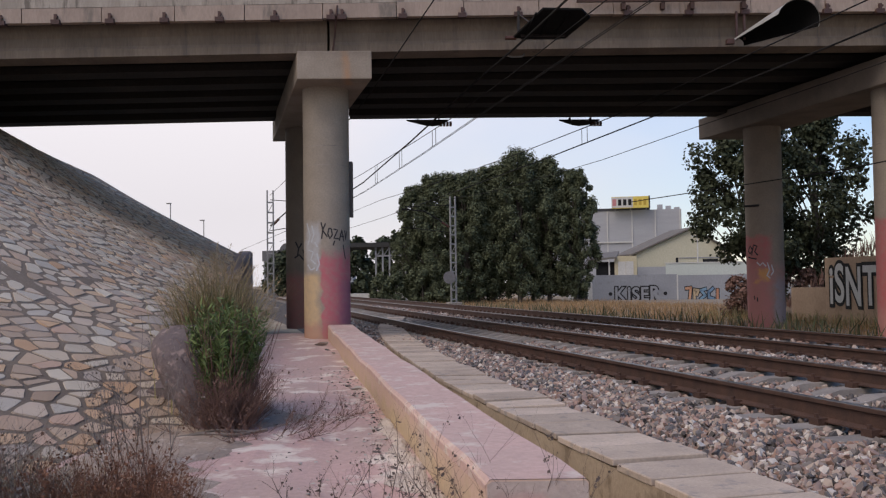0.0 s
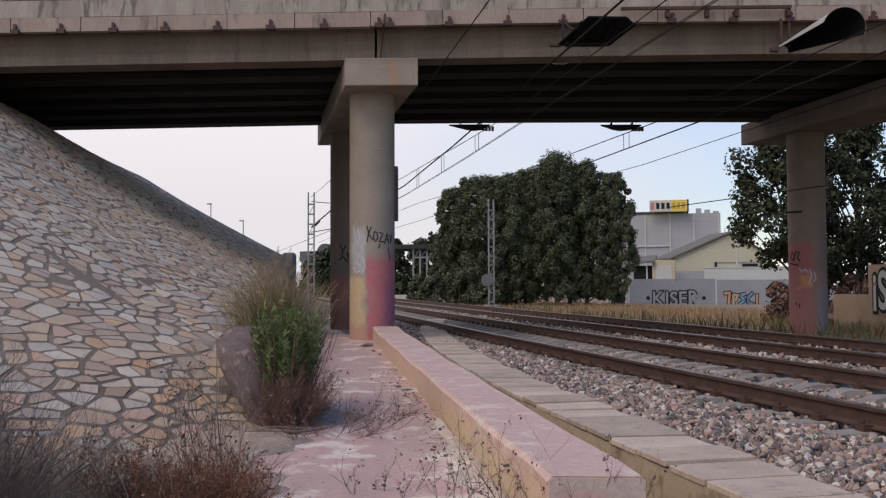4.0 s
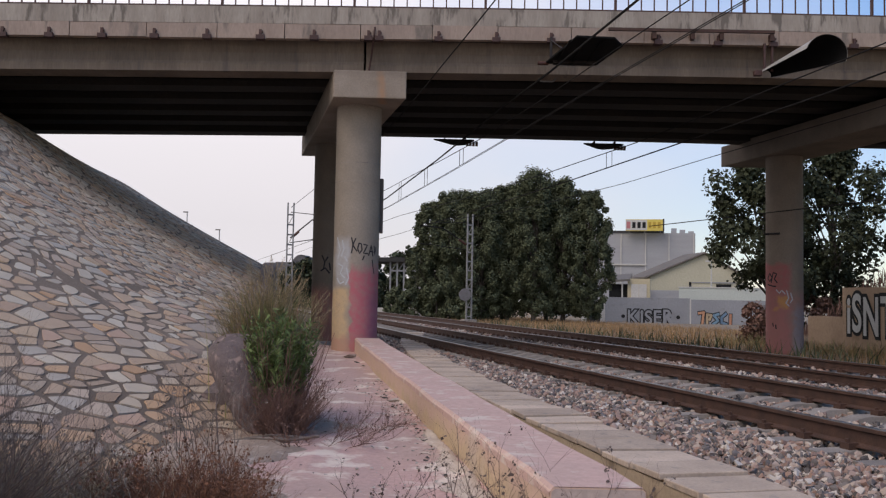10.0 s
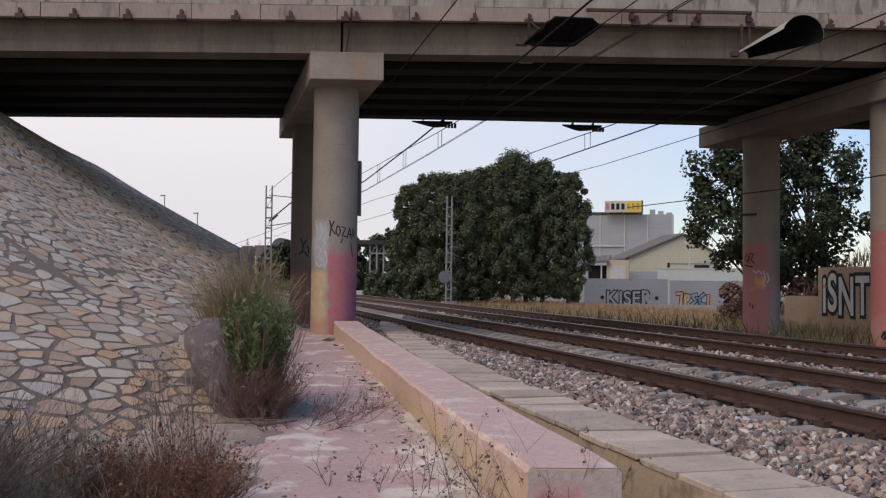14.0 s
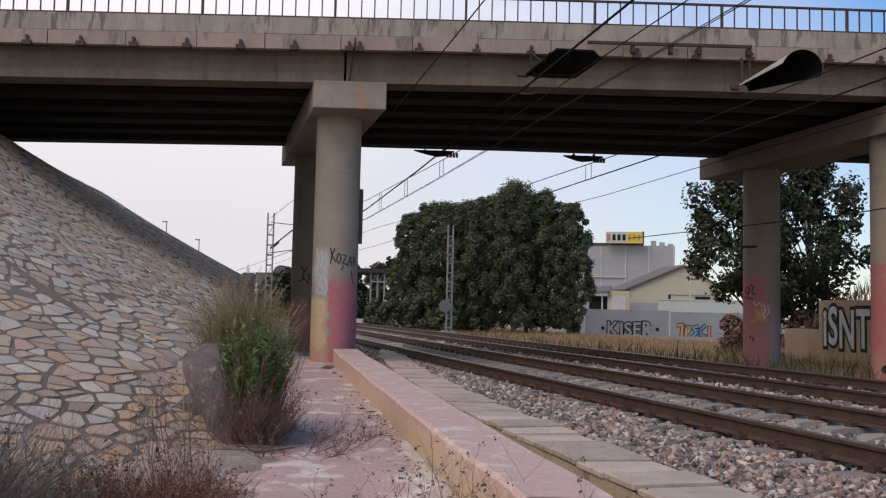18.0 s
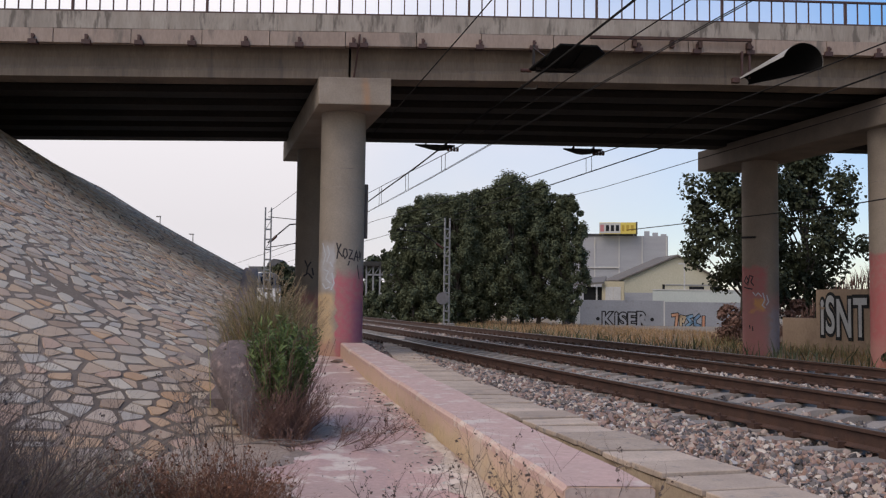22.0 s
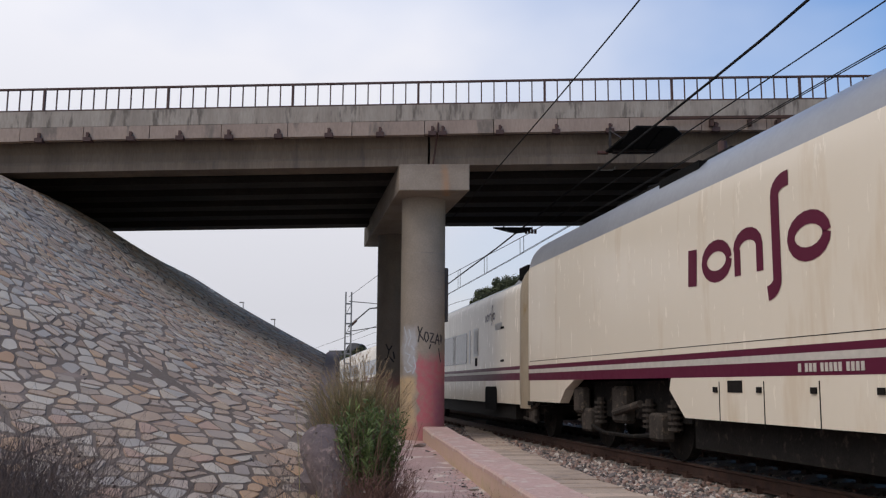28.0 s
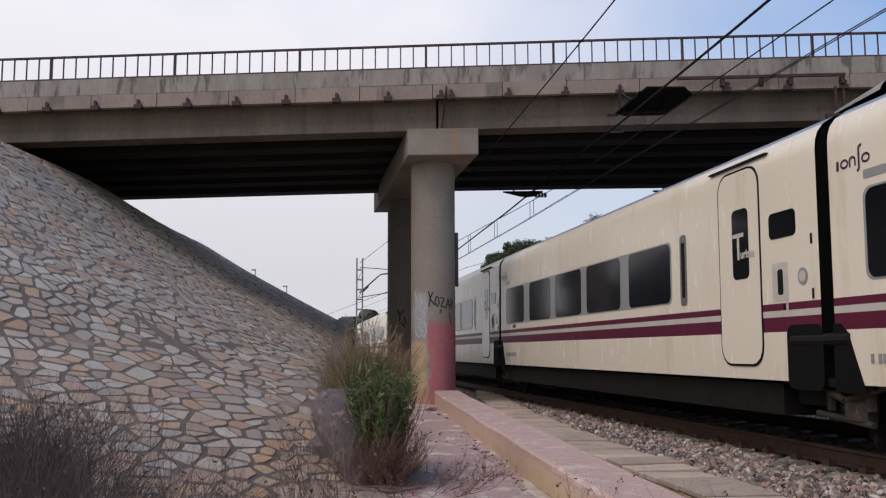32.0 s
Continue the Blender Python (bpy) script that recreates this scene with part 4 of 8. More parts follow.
for pts in (((-22, 2.2), (-12, 2.02), (-2, 2.16)), ((-12, 2.02), (-16, 1.82)), ((-26, 1.78), (-10, 1.86), (4, 1.72)), ((2, 2.0), (6, 1.8))):
    stroke(pts, 0.04, SPRAY_BLACK, BACK_COLUMN)
part("cable_box", bevel(boxes((0.475, 0.555, -0.02, 0.20, 2.50, 3.68)), 0.008), mat("dark_conduit", (0.10, 0.09, 0.085), (0.075, 0.068, 0.064), scale=3, fine=25), FRONT_COLUMN, "dark flat cable cover on the column")
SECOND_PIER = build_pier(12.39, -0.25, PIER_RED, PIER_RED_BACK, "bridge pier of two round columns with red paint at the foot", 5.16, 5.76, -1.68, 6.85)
RED_COLUMN = [c for c in SECOND_PIER.children if c.name.startswith("column")][1]
for pts in (((-82, 1.82), (-72, 1.96), (-62, 1.84), (-72, 1.74), (-82, 1.82)), ((-66, 1.70), (-58, 1.98), (-46, 1.94), (-54, 1.80), (-44, 1.70)), ((-84, 1.66), (-64, 1.62), (-48, 1.60)), ((-60, 0.62), (-58, 0.52)), ((-50, 0.58), (-48, 0.46))):
    stroke(pts, 0.035, SPRAY_BLACK, RED_COLUMN)
for pts in (((-48, 1.52), (-38, 1.42), (-30, 1.50), (-20, 1.40)), ((-16, 1.5), (-10, 1.3), (-18, 1.16), (-8, 1.08)), ((-4, 1.44), (2, 1.26), (-6, 1.16))):
    stroke(pts, 0.03, PALE_SPRAY, RED_COLUMN)
clamp = bmesh.new()
rod(clamp, (-0.58, -0.12, 3.03), (-0.30, -0.42, 3.03), 0.03, n=8)
part("bracket", clamp, SPRAY_BLACK, RED_COLUMN, "small black bracket")
build_pier(24.8, -0.25, PIER_PLAIN, PIER_PLAIN, "bare bridge pier of two round columns", 5.16, 5.76, -1.68, 6.85)


def build_abutment(u, flip, label):
    a = thing("abutment", label, "abutment", BRIDGE @ pose(u, 0, 0), group="abutments", kind="structure")
    # the seat also takes the colour darkened for shade under the deck
    part("seat_wall", boxes((-0.4, 0.4, -1.0, 6.2, 2.0, 5.77 + rise(u))), SHADED_CONCRETE, a)
    part("back_wall", boxes((-0.9, -0.45, -1.26, 6.4, 2.0, 6.9 + rise(u))) if not flip else boxes((0.45, 0.9, -1.26, 6.4, 2.0, 6.9 + rise(u))), CONCRETE, a)


build_abutment(-10.4, False, "concrete bridge seat behind the paved slope, coloured dark for shade")

# ---- the train ----
CREAM = mat("cream_coach_paint", (0.80, 0.715, 0.575), (0.775, 0.69, 0.55), scale=0.5, fine=7, fleck=0.03, rough=0.24, bump=0, c3=(0.71, 0.60, 0.45), spots=0.25, spec=0.5, stretch=(1, 1.3, 0.25))
ROOFGREY = mat("grey_roof_paint", (0.30, 0.31, 0.325), (0.25, 0.26, 0.275), scale=0.7, fine=12, fleck=0.12, rough=0.38, bump=0.03, spec=0.5)
CABGREY = mat("dark_grey_cab_paint", (0.078, 0.076, 0.075), (0.066, 0.065, 0.064), scale=1, fine=12, fleck=0.08, rough=0.38, bump=0, spec=0.5)
MAROON = mat("maroon_paint", (0.115, 0.012, 0.036), (0.10, 0.011, 0.032), scale=0.6, fine=10, fleck=0.1, rough=0.42, bump=0, spec=0.2)
WHITEP = mat("white_stripe_paint", (0.62, 0.58, 0.5), (0.56, 0.52, 0.45), scale=1, fine=10, rough=0.35, bump=0.02)
BANDGREY = mat("grey_window_band", (0.30, 0.295, 0.285), (0.28, 0.275, 0.265), scale=1, fine=10, fleck=0.08, rough=0.35, bump=0)
BLACKGLASS = mat("dark_coach_glass", (0.008, 0.009, 0.011), (0.006, 0.007, 0.009), scale=1, fine=6, rough=0.13, bump=0.0, spec=0.22)
UNDER = mat("sooty_underframe", (0.022, 0.019, 0.017), (0.012, 0.011, 0.010), scale=3, fine=30, rough=0.85, spec=0.15, c3=(0.05, 0.04, 0.032), spots=0.2)
SKIRT = mat("dark_skirt", (0.017, 0.0145, 0.0125), (0.011, 0.0095, 0.0085), scale=2, fine=20, rough=0.75, spec=0.15)
GRIME = mat("dusty_running_gear", (0.085, 0.07, 0.058), (0.04, 0.034, 0.029), scale=4, fine=30, rough=0.85, spec=0.15, c3=(0.13, 0.10, 0.075), spots=0.2)
RUBBER = mat("black_rubber", (0.009, 0.0085, 0.008), (0.006, 0.006, 0.0055), scale=3, fine=25, rough=0.85, spec=0.1)
YELLOWED = mat("yellowed_fairing", (0.43, 0.36, 0.26), (0.35, 0.285, 0.20), scale=1.6, fine=14, rough=0.45, bump=0.05, c3=(0.28, 0.2, 0.1), spots=0.2, stretch=(1, 1, 0.3))
SILVER = mat("bare_metal", (0.45, 0.44, 0.42), (0.36, 0.35, 0.33), scale=4, fine=30, rough=0.35, metal=0.8)
LAMP = glow("lit_headlamp", (1.0, 0.74, 0.42), 2.2)
NOSEWHITE = mat("white_nose_paint", (0.77, 0.70, 0.59), (0.72, 0.65, 0.545), scale=0.6, fine=8, fleck=0.05, rough=0.24, bump=0, spec=0.5)
COVERPAINT = mat("grimy_white_paint", (0.54, 0.47, 0.385), (0.36, 0.29, 0.22), scale=1.1, fine=9, rough=0.35, bump=0.02, spec=0.5, c3=(0.36, 0.28, 0.22), spots=0.1, stretch=(1, 1, 1.6))
SIDEGLASS = mat("grey_cab_glass", (0.02, 0.021, 0.022), (0.015, 0.016, 0.017), scale=1, fine=6, rough=0.12, bump=0.0, spec=0.5)
DARKPLUM = mat("dark_plum_paint", (0.075, 0.03, 0.045), (0.06, 0.026, 0.038), scale=1, fine=10, rough=0.35, bump=0.02)


def side_x(z, wide, top):
    """Half the width of a car's body at a height."""
    k = top - (1.15 if top > 3.7 else 0.58)
    if z < 1.0:
        return wide - 0.05 * (1.0 - z) ** 1.5
    if z <= k:
        return wide
    t = min((z - k) / (top - k), 1.0)
    return wide * max(1 - t ** 3.6, 0.0) ** 0.42


def hull(levels, ys, wide, top, classes, mats, parent, smooth=True):
    """Strips of a car body between heights; classes name the part of each strip."""
    bms = {}
    for side in (-1, 1):
        for k, (z0, z1) in enumerate(zip(levels, levels[1:])):
            bm = bms.setdefault(classes[k], bmesh.new())
            rows = [[bm.verts.new((side * side_x(z, wide, top), y, z)) for z in (z0, z1)] for y in ys]
            for a, b in zip(rows, rows[1:]):
                f = (a[0], b[0], b[1], a[1])
                bm.faces.new(f if side < 0 else f[::-1])
    for n, bm in bms.items():
        bmesh.ops.remove_doubles(bm, verts=bm.verts, dist=0.0005)
        part(n, bm, mats[n], parent, smooth=smooth)


def plate(y0, y1, z0, z1, x, thick=0.012, r=0.08, n=4):
    """A flat panel with rounded corners on the side of a car, standing a little proud."""
    pts = []
    for cy, cz, a0 in ((y1 - r, z1 - r, 0), (y0 + r, z1 - r, 90), (y0 + r, z0 + r, 180), (y1 - r, z0 + r, 270)):
        for i in range(n + 1):
            t = radians(a0 + 90 * i / n)
            pts.append((cy + r * math.cos(t), cz + r * math.sin(t)))
    s = -1 if x < 0 else 1
    return extrude(bmesh.new(), pts if s > 0 else pts[::-1], lambda p: (x - s * thick, p[0], p[1]), lambda p: (x + s * thick, p[0], p[1]))


def ribbon_shape(pts, width, x, m, parent, name="logo_shape"):
    """A flat band of even width along a line on the side of a car."""
    bm = bmesh.new()
    left, right = [], []
    for i, (y, z) in enumerate(pts):
        a, b = pts[max(i - 1, 0)], pts[min(i + 1, len(pts) - 1)]
        dy, dz = b[0] - a[0], b[1] - a[1]
        n = math.hypot(dy, dz) or 1
        left.append(bm.verts.new((x, y - dz / n * width / 2, z + dy / n * width / 2)))
        right.append(bm.verts.new((x, y + dz / n * width / 2, z - dy / n * width / 2)))
    for i in range(len(pts) - 1):
        bm.faces.new((left[i], left[i + 1], right[i + 1], right[i]))
    part(name, bm, m, parent)


def mark(y, z, s, x, m, parent, tall=1.0):
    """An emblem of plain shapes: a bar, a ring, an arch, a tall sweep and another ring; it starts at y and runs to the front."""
    def pt(cy, cz):
        return (y - s * cy, z + tall * s * cz)

    def arc(cy, cz, r, a0, a1, n=14):
        return [pt(cy + r * math.cos(radians(a0 + (a1 - a0) * k / n)), cz + r * math.sin(radians(a0 + (a1 - a0) * k / n))) for k in range(n + 1)]

    w = 0.095 * s
    ribbon_shape([pt(0.12, 0), pt(0.14, 0.52)], 0.16 * s, x, m, parent)
    ribbon_shape(arc(0.56, 0.27, 0.21, 0, 360, 18), w, x, m, parent)
    ribbon_shape([pt(0.90, 0), pt(0.90, 0.32)] + arc(1.06, 0.34, 0.17, 180, 0, 8) + [pt(1.23, 0)], w, x, m, parent)
    ribbon_shape(arc(1.62, 0.86, 0.16, 80, 180, 6) + [pt(1.46, 0.4), pt(1.46, -0.1)] + arc(1.30, -0.14, 0.16, 0, -80, 6), w * 1.15, x - 0.001, m, parent)
    ribbon_shape(arc(1.86, 0.27, 0.21, 0, 360, 18), w, x, m, parent)


def lettering(text, size, m, depth=0.004, bold=0.0):
    """Flat letters as a mesh in the x-y plane, with their lower left corner at the origin."""
    cu = bpy.data.curves.new("lettering", "FONT")
    cu.body, cu.size, cu.extrude, cu.offset = text, size, depth, bold
    ob = bpy.data.objects.new("lettering", cu)
    scene.collection.objects.link(ob)
    bpy.context.view_layer.update()
    me = bpy.data.meshes.new_from_object(ob.evaluated_get(bpy.context.evaluated_depsgraph_get()))
    bpy.data.objects.remove(ob)
    me.materials.clear()
    me.materials.append(m)
    return me


def characters(y0, y1, z0, z1, x, groups):
    """A row of small upright bars in groups, where characters stand."""
    n = sum(groups) + (len(groups) - 1) * 0.7
    w, bm, k = (y1 - y0) / n, bmesh.new(), 0.0
    for g in groups:
        for _ in range(g):
            box(bm, x - 0.002, x + 0.004, y0 + k * w, y0 + (k + 0.66) * w, z0, z1)
            k += 1
        k += 0.7
    return bm


def wheel(parent, x, y, z, r):
    bm = bmesh.new()
    rod(bm, (x - 0.07, y, z), (x + 0.07, y, z), r, n=24)
    rod(bm, (x - 0.1, y, z), (x + 0.1, y, z), r * 0.3, n=12)
    part("wheel", bm, UNDER, parent, "steel wheel with a worn tread")


def bogie(parent, y, base, r):
    b = part("bogie", boxes((-1.12, -0.98, y - base / 2 - 0.75, y + base / 2 + 0.75, 0.52, 0.78), (0.98, 1.12, y - base / 2 - 0.75, y + base / 2 + 0.75, 0.52, 0.78), (-1.0, 1.0, y - 0.3, y + 0.3, 0.4, 0.8)), UNDER, parent, "dark bogie frame with springs and axle boxes")
    for e in (-1, 1):
        for x in (-0.87, 0.87):
            wheel(b, x, y + e * base / 2, r, r)
        for s in (-1, 1):
            part("axle_box", bevel(boxes((s * 1.2 - 0.12, s * 1.2 + 0.12, y + e * base / 2 - 0.2, y + e * base / 2 + 0.2, r - 0.18, r + 0.2)), 0.04), GRIME, b)
            for d in (-0.42, 0.42):
                bm = bmesh.new()
                for k in range(5):
                    rod(bm, (s * 1.2, y + e * base / 2 + d, 0.42 + k * 0.075), (s * 1.2, y + e * base / 2 + d, 0.455 + k * 0.075), 0.1, n=12)
                rod(bm, (s * 1.2, y + e * base / 2 + d, 0.4), (s * 1.2, y + e * base / 2 + d, 0.82), 0.06, n=8)
                part("spring", bm, GRIME, b)
    for s in (-1, 1):
        part("damper", rod(bmesh.new(), (s * 1.3, y - 0.9, 0.75), (s * 1.3, y + 0.1, 0.6), 0.055), GRIME, b)
        part("side_bracket", bevel(boxes((s * 1.2 - 0.1, s * 1.2 + 0.1, y - 0.28, y + 0.24, 0.45, 1.0)), 0.04), GRIME, b)
        part("sand_box", bevel(boxes((s * 1.28 - 0.1, s * 1.28 + 0.1, y + 1.45, y + 1.85, 0.55, 0.98)), 0.05), GRIME, b)
        part("pipe_run", pipe(bmesh.new(), [(s * 1.25, y - 1.5, 0.35), (s * 1.28, y - 0.5, 0.28), (s * 1.28, y + 0.6, 0.28), (s * 1.25, y + 1.5, 0.4)], 0.03), UNDER, b)


def build_coach(name, label, windows, lead):
    """A low coach; y runs from its front end (0) towards its rear, z from the rail's top."""
    L = 12.94 if not lead else 12.1
    c = thing(name, label, "train coach", group="coaches of the train")
    e = -0.035 if lead else 0.0
    lv = [0.655 + e, 0.85, 1.145 + e, 1.295 + e, 1.362 + e, 1.435 + e, 1.9, 2.25] + [2.25 + 1.12 * k / 14 for k in range(1, 15)]
    cl = ["lower_side", "lower_side", "maroon_stripe", "white_stripe", "maroon_line", "upper_side", "upper_side"] + ["upper_side"] * 11 + ["roof"] * 3
    ys = [0.0, 0.03] + [0.1 + (L - 0.2) * i / 8 for i in range(9)] + [L - 0.03, L]
    hull(lv, ys, 1.47, 3.37, cl, {"lower_side": CREAM, "maroon_stripe": MAROON, "white_stripe": WHITEP, "maroon_line": MAROON, "upper_side": CREAM, "roof": ROOFGREY}, c)
    # closed ends set in a little, with the rubber gangway between
    for y, s in ((0.0, 1), (L, -1)):
        poly = [(-side_x(z, 1.44, 3.34), z) for z in lv] + [(side_x(z, 1.44, 3.34), z) for z in lv[::-1]]
        bm = extrude(bmesh.new(), poly[::-1] if s > 0 else poly, lambda p: (p[0], y + s * 0.02, p[1]), lambda p: (p[0], y + s * 0.05, p[1]))
        part("end_wall", bm, RUBBER, c)
    if not lead:
        poly = [(-side_x(z, 1.33, 3.26), z) for z in lv] + [(side_x(z, 1.33, 3.26), z) for z in lv[::-1]]
        part("gangway", extrude(bmesh.new(), poly, lambda p: (p[0], -0.40, p[1]), lambda p: (p[0], 0.02, p[1])), RUBBER, c, "black rubber gangway")
    part("skirt", boxes((-1.36, 1.36, 0.9, L - 0.6, 0.30, 0.62)), SKIRT, c, "dark recessed skirt")
    part("underframe", boxes((-1.2, 1.2, 0.2, L - 0.2, 0.42, 0.66)), UNDER, c)
    x = -1.472
    for s in (-1, 1):
        if windows:
            part("window_band", plate(windows[0][0] - 0.04, windows[-1][1] + 0.04, 1.56, 2.38, s * 1.4705, 0.003, 0.10), BANDGREY, c, "grey band between the windows")
        for a, b in windows:
            part("window", plate(a, b, 1.58, 2.36, s * 1.474, 0.004, 0.10), BLACKGLASS, c, "dark tinted coach window")
    if not lead:
        for s in (-1, 1):
            d = part("door", plate(1.06, 2.00, 0.79, 2.97, s * 1.470, 0.006, 0.22), RUBBER, c, "plug door with a black seal")
            if s < 0:
                part("door_leaf", plate(1.085, 1.975, 0.815, 2.945, s * 1.474, 0.006, 0.20), CREAM, d)
                part("door_window", plate(1.30, 1.66, 1.74, 2.52, s * 1.480, 0.004, 0.07), BLACKGLASS, d)
                for text, size, yy, zz in (("T", 0.42, 1.645, 1.96), ("urista", 0.13, 1.475, 1.97)):
                    o = new("class_lettering", lettering(text, size, WHITEP, 0.001, 0.004))
                    o.parent = d
                    o.matrix_basis = pose(s * 1.4865, yy, zz, 90, 0, -90)
        part("small_window", plate(0.38, 0.88, 2.10, 2.37, x, 0.004, 0.06), BLACKGLASS, c, "small dark window beside the door")
        part("grille", plate(2.88, 3.07, 1.52, 2.42, x, 0.004, 0.06), SILVER, c, "narrow metal vent beside the windows")
        part("vent_slot", plate(2.93, 3.02, 1.62, 2.32, x - 0.004, 0.003, 0.03), SKIRT, c)
        part("notice", plate(0.55, 0.85, 1.45, 1.85, x, 0.002, 0.02), WHITEP, c, "pale panel with door controls")
        part("door_control", plate(0.64, 0.74, 1.52, 1.78, x - 0.003, 0.002, 0.03), SKIRT, c)
        ring = bmesh.new()
        rod(ring, (x - 0.006, 0.28, 1.68), (x, 0.28, 1.68), 0.085, n=16)
        cover = part("round_cover", ring, BANDGREY, c)
        ring = bmesh.new()
        rod(ring, (x - 0.009, 0.28, 1.68), (x - 0.002, 0.28, 1.68), 0.055, n=16)
        part("cover_disc", ring, WHITEP, cover)
        for yy, z0, z1, m in ((0.10, 1.98, 2.08, SKIRT), (0.10, 1.45, 1.55, SKIRT), (0.56, 1.36, 1.43, WHITEP), (0.62, 1.37, 1.42, SKIRT)):
            part("door_fitting", boxes((x - 0.008, x + 0.01, yy, yy + 0.025, z0, z1)), m, c)
        part("red_notice", plate(11.55, 11.80, 1.465, 1.535, x, 0.002, 0.01), MAROON, c, "small red notice below the window")
        part("drip_rail", boxes((x - 0.012, x + 0.03, 0.9, 2.2, 3.02, 3.04)), SKIRT, c)
        mark(12.82, 2.59, 0.24, -1.473, DARKPLUM, c, 0.7)
        part("grey_wordmark", plate(12.1, 12.42, 2.45, 2.53, -1.4715, 0.002, 0.02), BANDGREY, c)
        tagged(part("fleet_number", characters(11.55, 12.45, 0.85, 0.93, x - 0.002, (4, 2, 2, 3, 1)), BANDGREY, c), "row of small grey characters", kind="stuff")
    else:
        part("grille", plate(4.25, 4.80, 1.72, 2.42, x, 0.004, 0.05), SILVER, c, "metal vent grille")
        part("vent_slot", plate(4.31, 4.74, 1.79, 2.35, x - 0.004, 0.003, 0.02), BANDGREY, c)
        part("grille", plate(5.2, 5.42, 1.55, 2.42, x, 0.004, 0.05), SILVER, c)
        part("small_hatch", plate(4.35, 4.62, 1.48, 1.68, x, 0.003, 0.02), SKIRT, c)
        for yy, zz in ((1.55, 2.25), (1.55, 1.52)):
            part("slot", boxes((x - 0.004, x + 0.01, yy, yy + 0.3, zz, zz + 0.05)), RUBBER, c)
        mark(3.45, 2.50, 0.50, -1.474, DARKPLUM, c, 0.65)
        part("grey_wordmark", plate(1.75, 2.4, 2.25, 2.40, -1.472, 0.003, 0.03), BANDGREY, c)
        # flat black plate in place of the shade in the wheel opening
        part("wheel_opening", plate(2.2, 3.4, 0.45, 0.98, x, 0.004, 0.12), RUBBER, c)
        # the tall fairing towards the power car
        bm = bmesh.new()
        rings = []
        for k in range(9):
            t = k / 8
            y, top = 2.9 - 2.9 * t, 3.30 + 0.52 * (1 - (1 - t) ** 2)
            w = 1.15 + 0.05 * t
            rings.append([bm.verts.new((w * math.cos(radians(a)), y, 2.95 + (top - 2.95) * max(math.sin(radians(a)), 0) ** 0.55)) for a in range(0, 181, 12)])
        for a, b in zip(rings, rings[1:]):
            for i in range(len(a) - 1):
                bm.faces.new((a[i], a[i + 1], b[i + 1], b[i]))
        bm.faces.new(rings[-1])
        part("roof_fairing", bm, ROOFGREY, c, "grey sloping roof fairing", smooth=True)
        part("fairing_grille", boxes((-1.2, -1.10, 0.55, 1.25, 3.28, 3.55)), RUBBER, c)
        lvf = [0.55 + 0.1 * k for k in range(31)]
        bm = bmesh.new()
        rings = []
        for y, w in ((0.16, 1.475), (0.0, 1.50), (-0.22, 1.47), (-0.30, 1.38)):
            rings.append([bm.verts.new((-side_x(z, w, 3.72), y, z)) for z in lvf])
        for a, b in zip(rings, rings[1:]):
            for i in range(len(a) - 1):
                bm.faces.new((a[i], a[i + 1], b[i + 1], b[i]))
        part("end_fairing", bm, YELLOWED, c, "yellowed curved end fairing", smooth=True)
    # running gear between the coaches
    g = part("axle_unit", boxes((-1.2, 1.2, -0.75, 0.9, 0.45, 0.62), (-1.42, -1.3, -0.65, 0.7, 0.62, 0.70), (-1.25, -1.1, -0.3, 0.3, 0.3, 0.6), (1.1, 1.25, -0.3, 0.3, 0.3, 0.6)), UNDER, c, "single axle with its guiding frame")
    for xx in (-0.87, 0.87):
        wheel(g, xx, -0.2, 0.42, 0.42)
    pipe_bm = bmesh.new()
    pipe(pipe_bm, [(-1.3, 1.1, 0.86), (-1.3, 0.3, 0.72), (-1.3, -0.7, 0.62)], 0.04)
    part("link_rod", pipe_bm, SKIRT, g)
    for k, (a, b, rad) in enumerate((((-1.34, 0.5, 0.70), (-1.36, -0.15, 0.50), 0.035), ((-1.34, -0.15, 0.50), (-1.34, -0.75, 0.66), 0.035), ((-1.30, 0.15, 0.95), (-1.30, 0.15, 0.40), 0.05), ((-1.30, -0.45, 0.9), (-1.30, -0.45, 0.42), 0.06), ((-1.32, 0.35, 0.36), (-1.32, -0.5, 0.30), 0.03))):
        part("suspension_strut", rod(bmesh.new(), a, b, rad, n=8), GRIME, g)
    part("brake_caliper", bevel(boxes((-1.36, -1.2, -0.42, -0.1, 0.30, 0.52)), 0.03), GRIME, g)
    if not lead:
        # both recesses are flat black plates that give the shade of openings
        part("bogie_recess", plate(-0.02, 0.60, 0.58, 1.21, x, 0.006, 0.10), RUBBER, c)
        q = [(L + 0.02, 1.20), (L + 0.02, 0.58), (L - 0.42, 0.58), (L - 0.20, 1.12), (L - 0.10, 1.20)]
        part("rear_recess", extrude(bmesh.new(), q, lambda p: (x - 0.006, *p), lambda p: (x + 0.02, *p)), RUBBER, c)
        part("buffer_beam", rod(bmesh.new(), (-1.44, -0.42, 1.06), (-1.44, 0.52, 1.06), 0.06, n=10), SKIRT, c, "grey air duct in the opening")
    return c


def nose_top(s):
    ks = ((0, 1.10), (0.05, 1.22), (0.2, 1.33), (0.6, 1.46), (1.0, 1.64), (2.0, 2.02), (2.7, 2.32), (3.2, 2.75), (3.8, 3.28), (4.3, 3.68), (4.8, 3.94), (5.4, 4.05))
    for (a, u), (b, v) in zip(ks, ks[1:]):
        if s <= b:
            t = (s - a) / (b - a)
            return u + (v - u) * t
    return 4.05


